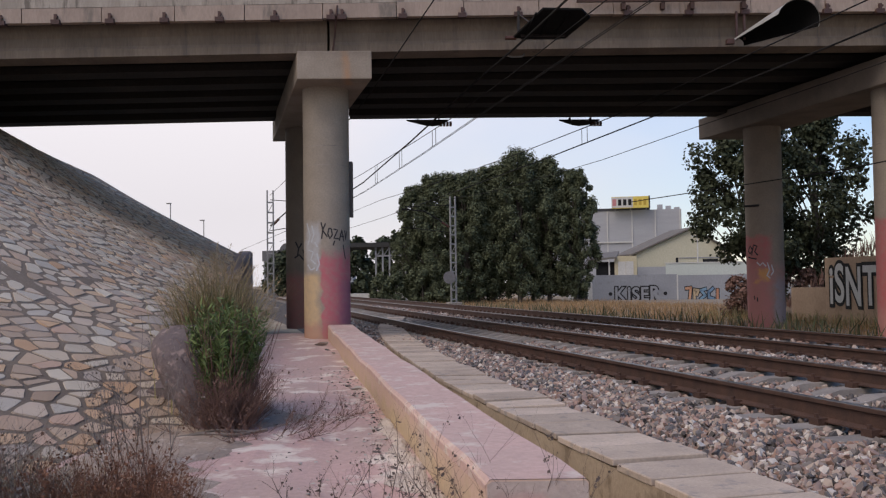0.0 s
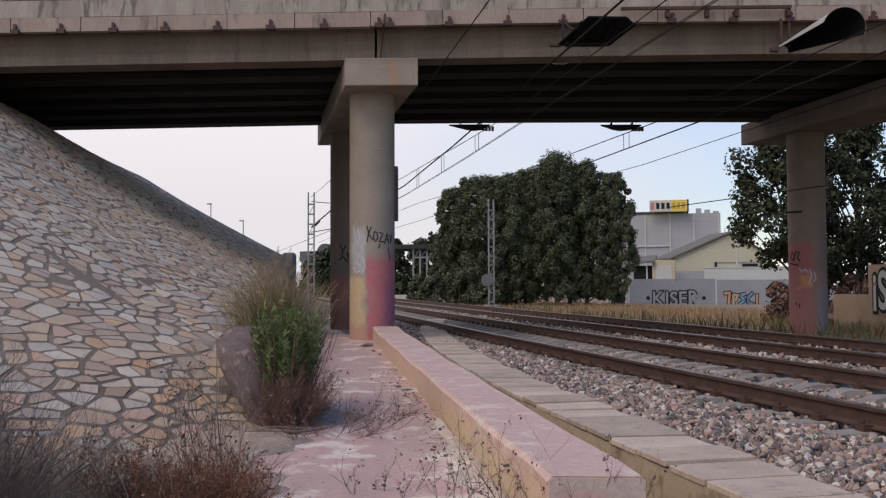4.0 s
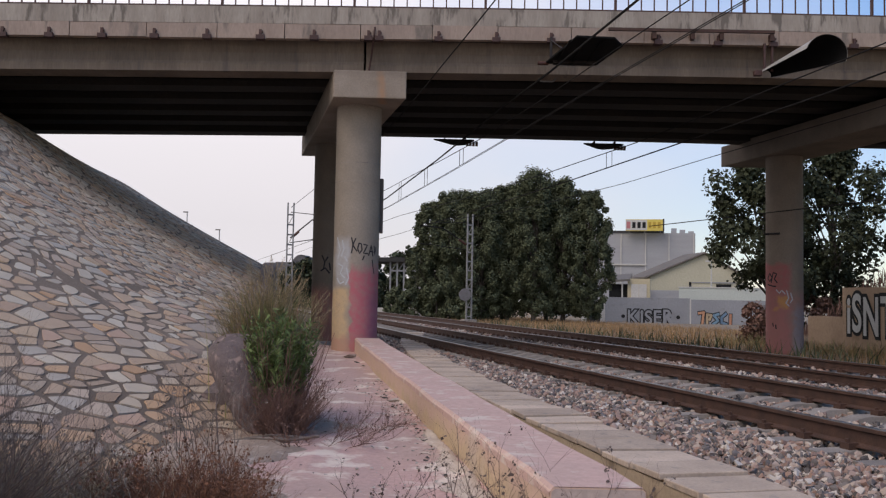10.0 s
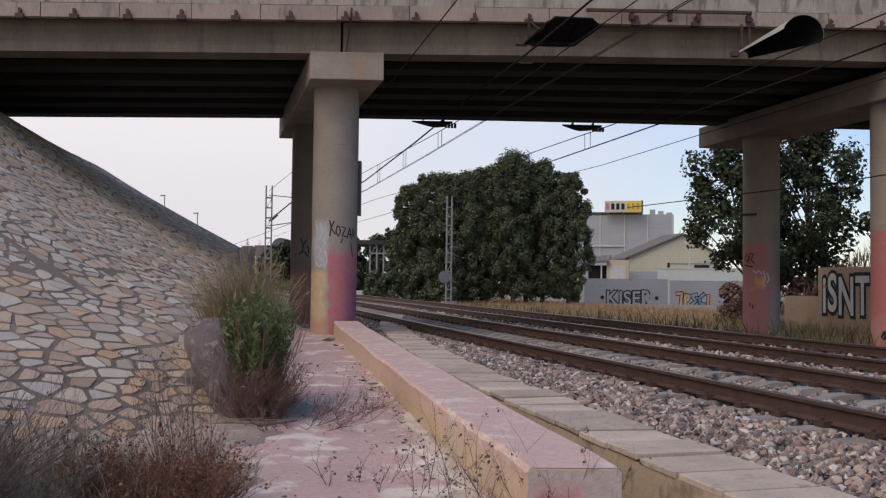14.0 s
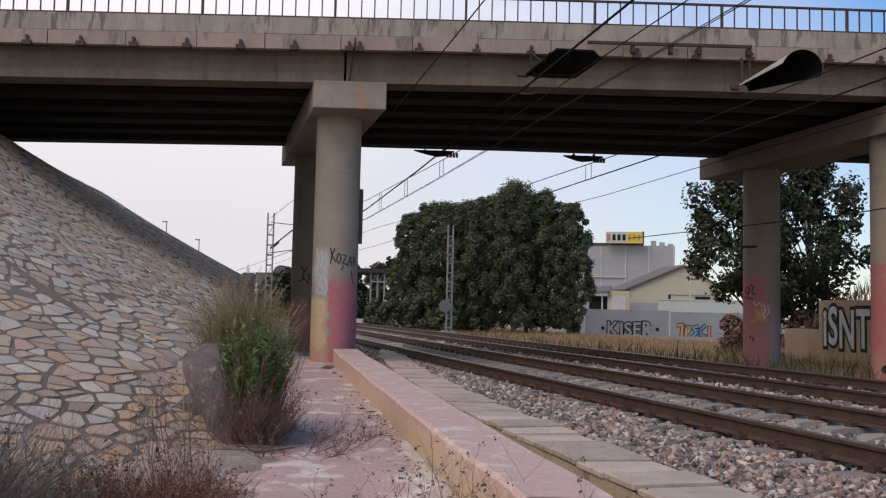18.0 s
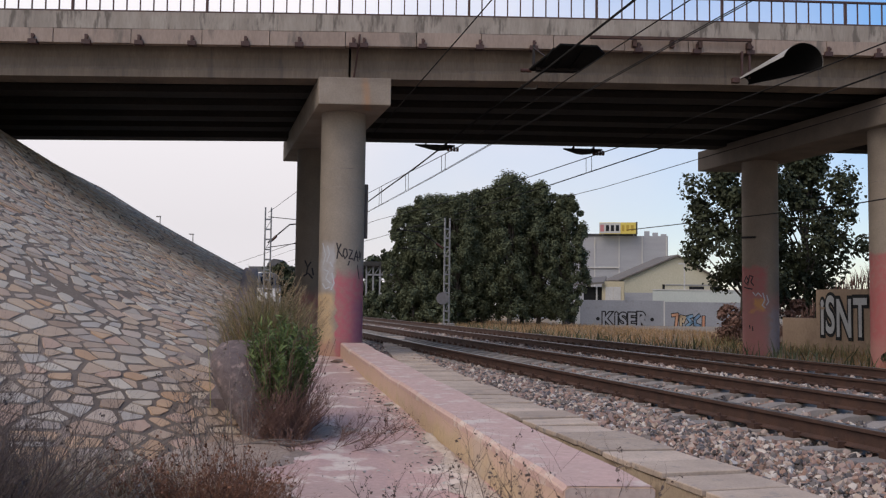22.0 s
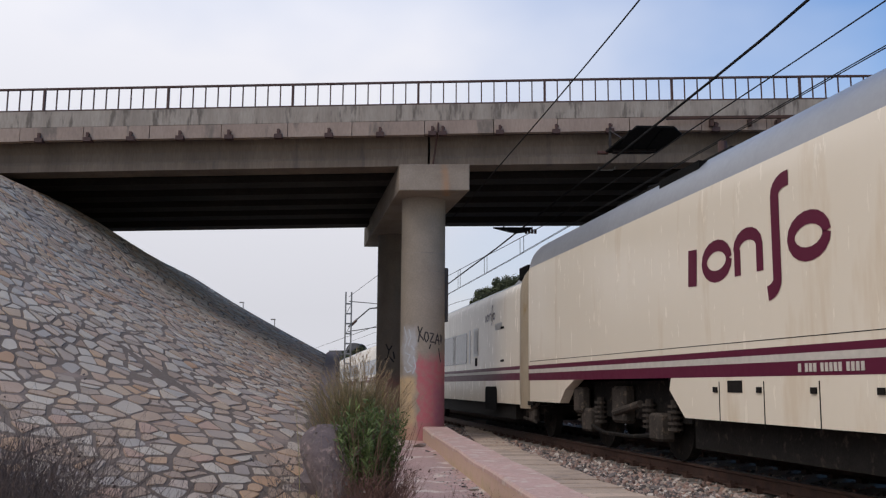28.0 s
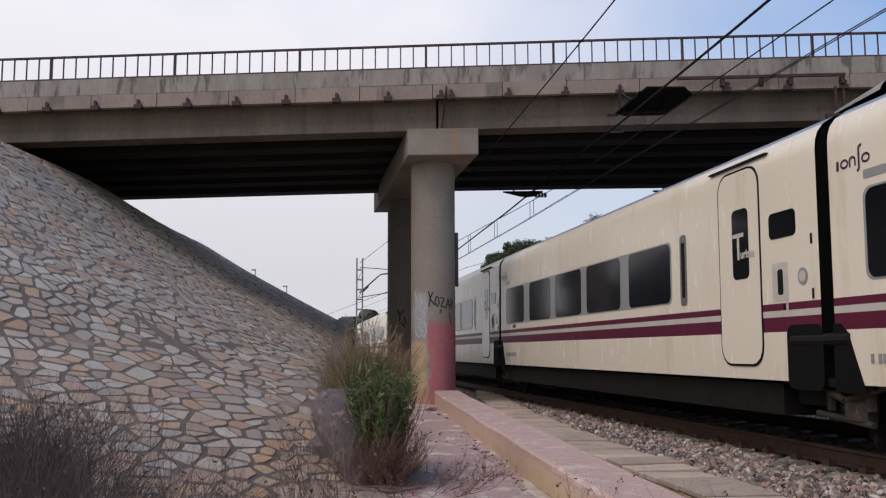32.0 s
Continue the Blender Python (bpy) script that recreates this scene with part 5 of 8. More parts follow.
def nose_wide(s):
    ks = ((0, 0.72), (0.04, 0.84), (0.12, 0.95), (0.3, 1.08), (0.7, 1.20), (1.4, 1.32), (2.5, 1.41), (4.0, 1.46), (5.4, 1.47))
    for (a, u), (b, v) in zip(ks, ks[1:]):
        if s <= b:
            return u + (v - u) * (s - a) / (b - a)
    return 1.47


def nose_point(s, t):
    """A place on the cab: s metres behind the tip, t from 0 (left foot) over the top (0.5) to 1."""
    top, w = nose_top(s), nose_wide(s)
    bot = 0.52 - 0.22 * min(s / 0.5, 1.0) + 0.72 * min(max((s - 2.2) / 1.25, 0.0), 1.0)
    k = min(s / 5.4, 1.0)
    mid = 0.95 + 0.75 * k
    # lower part nearly upright, upper part a rounded arch that passes into the body's section
    q = t if t <= 0.5 else 1 - t
    side = -1 if t <= 0.5 else 1
    if q < 0.2:
        z = bot + (mid - bot) * q / 0.2
        f = 1 - 0.12 * (1 - q / 0.2) ** 2 * (1 if s < 2.2 else 0.15)
        return Vector((side * w * f, s, z))
    th = (q - 0.2) / 0.3 * math.pi / 2
    n = 2.5 + 1.6 * k
    z = mid + (top - mid) * math.sin(th) ** (2 / n)
    b = min(max((s - 3.9) / 1.4, 0.0), 1.0)
    b = b * b * (3 - 2 * b)
    x = w * max(math.cos(th), 0.0) ** (2 / n)
    return Vector((side * (x * (1 - b) + b * side_x(z, 1.47, top)), s, z))


def nose_at_height(s, z):
    a, b = 0.0, 0.5
    for _ in range(24):
        m = (a + b) / 2
        if nose_point(s, m).z < z:
            a = m
        else:
            b = m
    return a


def nose_at_width(s, x):
    a, b = 0.2, 0.5
    for _ in range(24):
        m = (a + b) / 2
        if -nose_point(s, m).x > abs(x):
            a = m
        else:
            b = m
    return a if x < 0 else 1 - a


def nose_skin(s, t, lift):
    """A place that far off the cab's skin."""
    p = nose_point(s, t)
    a = nose_point(s + 0.02, t) - nose_point(max(s - 0.02, 0.0), t)
    b = nose_point(s, min(t + 0.004, 1.0)) - nose_point(s, max(t - 0.004, 0.0))
    n = b.cross(a)
    n = n.normalized() if n.length > 1e-9 else Vector((0, 0, 1))
    if n.dot(p - Vector((0, s, 1.4))) < 0:
        n = -n
    return p + n * lift


def rounded(poly, times=3, cut=0.09):
    for _ in range(times):
        out = []
        for a, b in zip(poly, poly[1:] + poly[:1]):
            out += [(a[0] * (1 - cut) + b[0] * cut, a[1] * (1 - cut) + b[1] * cut), (a[0] * cut + b[0] * (1 - cut), a[1] * cut + b[1] * (1 - cut))]
        poly, cut = out, 0.25
    return poly


def nose_patch(name, poly, where, lift, material, parent, label="", mirror=False, n=26, m=10):
    """A sheet on the cab's skin inside a convex outline of (s, height) or (s, width)."""
    lo, hi = min(p[0] for p in poly), max(p[0] for p in poly)
    verts, faces = [], []
    for i in range(n + 1):
        s = lo + (hi - lo) * (0.002 + 0.996 * i / n)
        cut = []
        for a, b in zip(poly, poly[1:] + poly[:1]):
            if (a[0] - s) * (b[0] - s) <= 0 and a[0] != b[0]:
                cut.append(a[1] + (b[1] - a[1]) * (s - a[0]) / (b[0] - a[0]))
        u, v = min(cut), max(cut)
        for k in range(m + 1):
            c = u + (v - u) * k / m
            p = nose_skin(s, where(s, c), lift)
            verts.append((-p.x if mirror else p.x, p.y, p.z))
    for i in range(n):
        for k in range(m):
            q = i * (m + 1) + k
            faces.append((q, q + 1, q + m + 2, q + m + 1))
    return part(name, (verts, [], faces), material, parent, label, smooth=True)


def nose_line(name, pts, width, lift, material, parent, mirror=False, n=14):
    """A thin band on the cab's skin through places (s, t)."""
    fine = []
    for a, b in zip(pts, pts[1:]):
        fine += [(a[0] + (b[0] - a[0]) * k / n, a[1] + (b[1] - a[1]) * k / n) for k in range(n)]
    fine.append(pts[-1])
    mid = [nose_skin(s, t, lift) for s, t in fine]
    verts, faces = [], []
    for i, p in enumerate(mid):
        d = mid[min(i + 1, len(mid) - 1)] - mid[max(i - 1, 0)]
        nrm = nose_skin(*fine[i], lift + 0.01) - p
        side = d.cross(nrm).normalized() * (width / 2)
        for q in (p - side, p + side):
            verts.append((-q.x if mirror else q.x, q.y, q.z))
    for i in range(len(mid) - 1):
        faces.append((2 * i, 2 * i + 1, 2 * i + 3, 2 * i + 2))
    return part(name, (verts, [], faces), material, parent)


def build_power_car():
    c = thing("power_car", "cream and grey power car with sloping nose and lit lamps", "locomotive")
    NS, NT = 90, 96
    S = [5.4 * (k / NS) ** 1.25 for k in range(NS + 1)]
    verts = [tuple(nose_point(s, j / NT)) for s in S for j in range(NT + 1)]
    faces = [(i * (NT + 1) + j, i * (NT + 1) + j + 1, (i + 1) * (NT + 1) + j + 1, (i + 1) * (NT + 1) + j) for i in range(NS) for j in range(NT)]
    part("nose_shell", (verts, [], faces), NOSEWHITE, c, "smooth white nose shell", smooth=True)
    H, W = nose_at_height, nose_at_width
    # grey cab surround: everything above a line that climbs to the roof
    zl = ((2.74, 2.27), (2.95, 2.36), (3.3, 2.46), (3.9, 2.62), (4.4, 2.82), (4.8, 3.05), (5.0, 3.22))
    verts, faces, M = [], [], 40
    for i in range(41):
        s = 2.74 + 2.26 * i / 40
        for (a, u), (b, v) in zip(zl, zl[1:]):
            if a <= s <= b + 1e-6:
                q0 = H(s, u + (v - u) * (s - a) / (b - a))
        for k in range(M + 1):
            verts.append(tuple(nose_skin(s, q0 + (1 - 2 * q0) * k / M, 0.003)))
    for i in range(40):
        for k in range(M):
            q = i * (M + 1) + k
            faces.append((q, q + 1, q + M + 2, q + M + 1))
    part("cab_surround", (verts, [], faces), CABGREY, c, "grey cab surround", smooth=True)
    nose_patch("windscreen_rim", rounded([(3.02, -0.70), (3.02, 0.70), (4.12, 0.66), (4.12, -0.66)]), W, 0.007, RUBBER, c)
    nose_patch("windscreen", rounded([(3.10, -0.62), (3.10, 0.62), (4.05, 0.59), (4.05, -0.59)]), W, 0.011, BLACKGLASS, c, "large dark windscreen")
    nose_patch("lamp_panel", rounded([(4.22, -0.56), (4.22, 0.56), (4.62, 0.44), (4.62, -0.44)]), W, 0.008, BLACKGLASS, c)
    nose_patch("bonnet_grille", rounded([(1.62, -0.37), (1.62, 0.37), (2.36, 0.46), (2.36, -0.46)], 2, 0.04), W, 0.005, RUBBER, c, "dark louvred bonnet grille")
    for k in range(9):
        s = 1.69 + k * 0.075
        nose_line("grille_slat", [(s, W(s, -0.36)), (s, 0.5), (s, W(s, 0.36))], 0.022, 0.012, SKIRT, c, n=6)
    for mir in (False, True):
        nose_patch("window_rim", rounded([(4.58, 3.18), (4.22, 3.44), (3.10, 2.62), (3.90, 2.72)]), H, 0.007, RUBBER, c, "", mir)
        nose_patch("side_window", rounded([(4.48, 3.18), (4.2, 3.37), (3.22, 2.66), (3.88, 2.78)]), H, 0.011, SIDEGLASS, c, "curved grey cab side window", mir)
        nose_patch("headlamp_rim", rounded([(2.04, 1.77), (1.76, 1.88), (0.80, 1.515), (1.62, 1.54)]), H, 0.004, RUBBER, c, "", mir)
        nose_patch("headlamp_glass", rounded([(1.99, 1.77), (1.75, 1.855), (0.88, 1.53), (1.6, 1.56)]), H, 0.009, BLACKGLASS, c, "", mir)
        nose_line("body_seam", [(4.98, H(4.98, 3.24)), (4.4, H(4.4, 2.80)), (3.9, H(3.9, 2.50)), (3.4, H(3.4, 2.22)), (2.9, H(2.9, 1.99)), (2.45, H(2.45, 1.84))], 0.032, 0.005, RUBBER, c, mir)
        nose_line("bonnet_seam", [(2.45, H(2.45, 1.84)), (2.45, 0.36), (2.55, 0.42), (2.62, 0.5)], 0.014, 0.006, SKIRT, c, mir)
        nose_line("panel_seam", [(2.30, H(2.30, 1.82)), (2.22, H(2.22, 1.45)), (2.18, H(2.18, 0.62))], 0.014, 0.005, SKIRT, c, mir)
        nose_line("panel_seam", [(a, H(a, 1.47)) for a in [5.3 - 0.15 * k for k in range(21)]], 0.010, 0.005, SKIRT, c, mir)
        nose_line("hatch_seam", [(2.02, H(2.02, 1.68)), (1.3, H(1.3, 1.52)), (1.3, H(1.3, 1.18)), (2.02, H(2.02, 1.24)), (2.02, H(2.02, 1.68))], 0.009, 0.005, SKIRT, c, mir)
        nose_patch("dark_lip", [(0.02, 0.30), (0.02, 0.56), (0.5, 0.55), (1.2, 0.52), (2.2, 0.46), (2.2, 0.30)], lambda s, z: H(s, max(z, nose_point(s, 0).z)), 0.013, UNDER, c, "sooty lower edge of the nose", mir)
        for nm, lo, hi, y0 in (("maroon_stripe", 0.0, 0.15, 0.72), ("maroon_line", 0.205, 0.29, 0.80)):
            verts, faces = [], []
            for i in range(41):
                s = y0 + (5.4 - y0) * i / 40
                g = 0.42 + 0.58 * min((s - 0.7) / 2.9, 1.0)
                zs = 1.07 - max(0.0, 3.6 - s) ** 1.5 * 0.032
                for z in (zs + lo * g, zs + (lo + hi) / 2 * g, zs + hi * g):
                    p = nose_skin(s, H(s, z), 0.006)
                    verts.append((-p.x if mir else p.x, p.y, p.z))
            for i in range(40):
                for k in (0, 1):
                    q = i * 3 + k
                    faces.append((q, q + 3, q + 4, q + 1))
            part(nm, (verts, [], faces), MAROON, c, smooth=True)
    # coupler cover: the dirtier front with a dark joint round it
    edge = ((0.04, 0.03), (0.10, 0.08), (0.17, 0.15), (0.24, 0.23), (0.30, 0.34), (0.36, 0.52), (0.42, 0.62), (0.50, 0.64), (0.58, 0.62), (0.64, 0.52), (0.70, 0.34), (0.76, 0.23), (0.83, 0.15), (0.90, 0.08), (0.96, 0.03))
    verts, faces = [], []
    ts = [0.04 + 0.92 * k / 60 for k in range(61)]
    for t in ts:
        for (a, u), (b, v) in zip(edge, edge[1:]):
            if a <= t <= b + 1e-9:
                e = u + (v - u) * (t - a) / (b - a)
        for k in range(9):
            verts.append(tuple(nose_skin(e * k / 8 + 0.001, t, 0.006)))
    for i in range(60):
        for k in range(8):
            q = i * 9 + k
            faces.append((q, q + 1, q + 10, q + 9))
    part("coupler_cover", (verts, [], faces), COVERPAINT, c, "rounded grimy coupler cover", smooth=True)
    nose_line("cover_seam", [(u, t) for t, u in edge], 0.03, 0.010, RUBBER, c, n=6)
    for k, (x0, x1) in enumerate(((-0.40, -0.30), (-0.26, -0.13), (-0.09, 0.04), (0.08, 0.16), (0.20, 0.34))):
        nose_patch("logo_shape", [(1.03, x0), (1.03, x1), (1.16 + 0.05 * (k == 3), x1), (1.16 + 0.05 * (k == 3), x0)], W, 0.006, CABGREY, c, n=3, m=3)
    # the rounded tip
    tip = [nose_point(0.0, j / NT) for j in range(NT + 1)]
    verts, faces = [tuple(p) for p in tip], []
    for k, (f, y) in enumerate(((0.75, -0.05), (0.4, -0.08))):
        verts += [(p.x * f, y, 0.82 + (p.z - 0.82) * f) for p in tip]
    n1 = NT + 1
    for k in range(2):
        for j in range(NT):
            faces.append((k * n1 + j, k * n1 + j + 1, (k + 1) * n1 + j + 1, (k + 1) * n1 + j))
        faces.append((k * n1 + NT, k * n1, (k + 1) * n1, (k + 1) * n1 + NT))
    faces.append(tuple(range(2 * n1, 3 * n1)))
    part("nose_tip", (verts, [], faces), COVERPAINT, c, smooth=True)
    # lamps
    for s in (-1, 1):
        nose_patch("headlamp", [(1.62 + 0.085 * math.cos(a * 0.4488), 1.67 + 0.05 * math.sin(a * 0.4488)) for a in range(14)], nose_at_height, 0.013, LAMP, c, "lit round headlamp", s > 0, 8, 6)
        nose_patch("top_lamp", [(4.40 + 0.09 * math.cos(a * 0.4488), s * 0.27 + 0.075 * math.sin(a * 0.4488)) for a in range(14)], nose_at_width, 0.013, LAMP, c, "lit lamp above the windscreen", False, 8, 6)
    part("wiper", pipe(bmesh.new(), [tuple(nose_skin(a, nose_at_width(a, x), 0.04)) for a, x in ((2.85, 0.1), (3.05, -0.05), (3.4, -0.35), (3.75, -0.5))], 0.018), RUBBER, c)
    part("tow_hole", rod(bmesh.new(), (0.12, -0.095, 0.72), (0.12, -0.02, 0.72), 0.07, n=16), RUBBER, c)
    # valance below the cover, wrapped round the foot of the nose, with slots in its front
    foot = [(-nose_wide(y) * 0.86, y) for y in (2.2, 1.6, 1.1, 0.7, 0.4, 0.22, 0.12, 0.06)] + [(-0.45, 0.02), (0.0, 0.0)]
    foot += [(-a, b) for a, b in foot[-2::-1]]
    rings = [[(a * k, 0.10 + b, z) for a, b in foot] for k, z in ((1.0, 0.56), (1.0, 0.46), (0.96, 0.36), (0.90, 0.27), (0.80, 0.24))]
    verts = [p for ring in rings for p in ring]
    n2 = len(foot)
    faces = [(j * n2 + i, j * n2 + i + 1, (j + 1) * n2 + i + 1, (j + 1) * n2 + i) for j in range(4) for i in range(n2 - 1)]
    val = part("valance", (verts, [], faces), GRIME, c, "dark grimy valance below the nose", smooth=True)
    for k in range(5):
        z = 0.315 + k * 0.032
        for x0, x1 in ((-0.62, -0.08), (0.08, 0.62)):
            part("slot", boxes((x0, x1, 0.085, 0.16, z, z + 0.014)), RUBBER, val)
    part("nose_plough", boxes((-0.8, 0.8, 0.55, 1.1, 0.16, 0.30)), UNDER, c)
    # body
    L0, L1 = 5.4, 20.4
    lv = [1.10, 1.24, 1.315, 1.39, 2.0, 2.80] + [2.80 + 1.25 * k / 14 for k in range(1, 15)]
    cl = ["maroon_stripe", "white_stripe", "maroon_line", "upper_side", "upper_side"] + ["upper_side"] * 6 + ["roof"] * 8
    ys = [L0 + (L1 - L0) * i / 10 for i in range(11)]
    hull(lv, ys, 1.47, 4.05, cl, {"maroon_stripe": MAROON, "white_stripe": WHITEP, "maroon_line": MAROON, "upper_side": CREAM, "roof": ROOFGREY}, c)
    poly = [(-side_x(z, 1.45, 4.03), z) for z in lv] + [(side_x(z, 1.45, 4.03), z) for z in lv[::-1]]
    part("end_wall", extrude(bmesh.new(), poly, lambda p: (p[0], L1 - 0.03, p[1]), lambda p: (p[0], L1, p[1])), RUBBER, c)
    part("underframe", boxes((-1.1, 1.1, 2.5, 20.3, 0.75, 1.08)), UNDER, c)
    # equipment skirts between the bogies, with slanted ends
    for s in (-1, 1):
        q = [(7.5, 1.10), (7.36, 0.95), (7.55, 0.615), (13.42, 0.615), (13.85, 0.95), (13.8, 1.10)]
        part("equipment_case", extrude(bmesh.new(), q if s > 0 else q[::-1], lambda p: (s * 1.30, *p), lambda p: (s * 1.468, *p)), CREAM, c, "cream equipment casing with hatches")
        q = [(17.6, 1.10), (18.1, 0.93), (18.4, 0.70), (20.3, 0.70), (20.3, 1.10)]
        part("rear_skirt", extrude(bmesh.new(), q if s > 0 else q[::-1], lambda p: (s * 1.30, *p), lambda p: (s * 1.468, *p)), CREAM, c)
        for y in (8.63, 9.60, 10.57, 11.55, 12.51):
            part("hatch_joint", boxes((s * 1.467, s * 1.472, y, y + 0.015, 0.57, 1.05)), SKIRT, c)
            part("hatch_catch", boxes((s * 1.467, s * 1.485, y + 0.05, y + 0.14, 0.93, 0.99)), SKIRT, c)
    part("lower_tank", boxes((-1.25, 1.25, 7.6, 13.6, 0.24, 0.62)), UNDER, c)
    for s in (-1, 1):
        part("side_grille", boxes((s * 1.460, s * 1.474, 12.0, 12.32, 0.93, 1.06)), SKIRT, c, "small dark grille in the casing")
        part("trim_line", boxes((s * 1.462, s * 1.4725, 6.1, 20.3, 1.466, 1.474)), SKIRT, c)
    bogie(c, 5.35, 2.8, 0.44)
    bogie(c, 16.1, 2.8, 0.44)
    x = -1.472
    d = part("cab_door", plate(5.2, 5.82, 1.50, 3.05, x + 0.004, 0.006, 0.05), CREAM, c, "cab door with long handrails")
    for y in (5.1, 5.92):
        part("handrail", pipe(bmesh.new(), [(x - 0.03, y, 1.25), (x - 0.06, y, 1.3), (x - 0.06, y, 3.05), (x - 0.03, y, 3.1)], 0.02), SILVER, d)
    for z in (1.85, 2.55):
        part("step_recess", rod(bmesh.new(), (x - 0.008, 5.36, z), (x, 5.36, z), 0.15, n=18), SKIRT, d)
    part("door_step", boxes((x - 0.03, x + 0.1, 5.25, 5.75, 1.0, 1.12)), UNDER, d)
    part("vent", plate(5.3, 5.9, 3.40, 3.52, -1.33, 0.03, 0.03), RUBBER, c)
    for y in (6.9, 13.2):
        part("roof_grille", boxes((-1.30, -1.10, y, y + 1.2, 3.55, 3.80)), RUBBER, c, "dark roof vent")
    mark(13.28, 2.19, 1.42, x - 0.003, MAROON, c, 0.60)
    me = lettering("75", 1.86, DARKPLUM, 0.003, 0.02)
    o = new("numeral", me)
    o.parent = c
    o.matrix_basis = pose(x - 0.002, 9.2, 1.63, 90, 0, -90) @ Matrix.Diagonal((0.72, 1, 1, 1))
    tagged(part("fleet_number", characters(9.9, 10.93, 1.135, 1.215, x - 0.002, (4, 5, 3, 1)), WHITEP, c), "row of small white characters", kind="stuff")
    # low pantograph and roof gear
    part("roof_gear", boxes((-0.7, 0.7, 13.5, 17.5, 4.0, 4.10)), SKIRT, c)
    part("pantograph", pipe(bmesh.new(), [(-0.4, 15.0, 4.10), (-0.5, 16.6, 4.22), (0.5, 16.6, 4.22), (0.4, 15.0, 4.10)], 0.03), RUBBER, c, "folded pantograph")
    part("insulator", rod(bmesh.new(), (-0.55, 14.0, 4.05), (-0.55, 14.0, 4.3), 0.06, n=10), STEEL_RED, c)
    return c


WINDOWS = [(3.38, 4.84), (5.2, 6.75), (7.05, 8.55), (8.9, 10.39), (10.85, 12.40)]
POWER_CAR = build_power_car()
LEAD_COACH = build_coach("end_coach", "cream end coach with maroon stripes and three dark windows", [(5.68, 7.18), (7.58, 9.08), (9.58, 11.18)], True)
COACHES = [build_coach("coach", "cream low coach with maroon stripes, dark windows and a door", WINDOWS, False)]
for _ in range(7):
    COACHES.append(copy_thing(COACHES[0], Matrix()))

# ---- overhead line ----
GALV = mat("galvanised_steel", (0.34, 0.33, 0.31), (0.26, 0.25, 0.235), scale=4, fine=40, rough=0.55, metal=0.5)
WIRE = mat("grey_wire", (0.028, 0.026, 0.025), (0.018, 0.017, 0.016), scale=3, fine=30, rough=0.8, spec=0.1)
PLATE = mat("tarred_plate", (0.012, 0.0115, 0.011), (0.009, 0.009, 0.0085), scale=3, fine=25, rough=0.9, spec=0.1)
INSUL = mat("brown_insulator", (0.10, 0.045, 0.03), (0.08, 0.035, 0.025), scale=4, fine=30, rough=0.25)


def span(name, label, pts, r, group="overhead wires"):
    """A wire through places (distance along the track, offset, height)."""
    w = tagged(part(name, pipe(bmesh.new(), [lineside(*p) for p in pts], r, 6), WIRE), label, "overhead wire", group)
    return w


span("feeder_cable", "thick dark feeder cable slung over the near track", [(30, 0, 7.0), (42, 0, 6.08), (45.2, 0, 5.815), (46.6, 0, 5.735), (48.4, 0, 5.64), (51, 0, 5.50), (53.8, 0, 5.42), (56.5, 0, 5.28), (60, 0, 5.10), (63.5, 0, 4.96), (67.5, 0, 4.78), (76, 0.05, 4.75), (84, 0.1, 5.2)], 0.023)
span("messenger_wire", "thin messenger wire above the near track", [(30, 0.02, 5.6), (44.6, 0.02, 5.24), (47.6, 0.02, 5.17), (51, 0.02, 5.07), (55.8, 0.02, 5.0), (59.4, 0.02, 5.03), (63, 0.02, 5.09), (67.5, 0.02, 5.12), (76, 0.05, 5.3), (84, 0.1, 5.6)], 0.010)
span("contact_wire", "double contact wire above the near track", [(30, 0, 4.86), (43.2, 0, 4.78), (48.3, 0, 4.72), (54, 0, 4.65), (58.8, 0, 4.56), (67.5, 0, 4.43), (84, 0.1, 4.5), (130, 0, 4.7)], 0.0075)
span("contact_wire", "double contact wire above the near track", [(30, 0.06, 4.87), (43.2, 0.06, 4.79), (48.3, 0.06, 4.73), (54, 0.06, 4.66), (58.8, 0.06, 4.57), (67.5, 0.06, 4.44), (84, 0.16, 4.51), (130, 0.06, 4.7)], 0.0075)
span("earth_wire", "thin wire past the bridge pier", [(30, -2.3, 6.55), (44.9, -2.3, 5.575), (46, -2.3, 5.505), (48, -2.3, 5.39), (50, -2.3, 5.29), (52, -2.3, 5.18), (54, -2.3, 5.09), (56.5, -2.3, 5.05), (81, -2.2, 5.6)], 0.011)
span("contact_wire", "contact wire above the far track", [(40, 4.06, 4.92), (45.4, 4.06, 4.84), (48.5, 4.06, 4.78), (54.7, 4.06, 4.74), (60, 4.06, 4.70), (70, 4.06, 4.7), (84, 4.1, 4.7), (130, 4.06, 4.7)], 0.011)
span("contact_wire", "contact wire above the far track", [(40, 4.12, 4.93), (45.4, 4.12, 4.85), (48.5, 4.12, 4.79), (54.7, 4.12, 4.75), (60, 4.12, 4.71), (70, 4.12, 4.71)], 0.008)
span("messenger_wire", "messenger wire above the far track", [(40, 4.06, 5.38), (45.4, 4.06, 5.30), (49, 4.06, 5.23), (55.7, 4.06, 5.12), (62, 4.06, 5.17), (72, 4.06, 5.35), (84, 4.1, 5.7), (130, 4.06, 5.6)], 0.012)
span("feeder_wire", "thin wire beyond the far track", [(38, 7.2, 5.5), (51.5, 7.2, 5.25), (57, 7.2, 5.2), (63, 7.2, 5.11), (70.8, 7.1, 5.13), (75, 7.0, 5.2), (86, 6.6, 5.6)], 0.010)
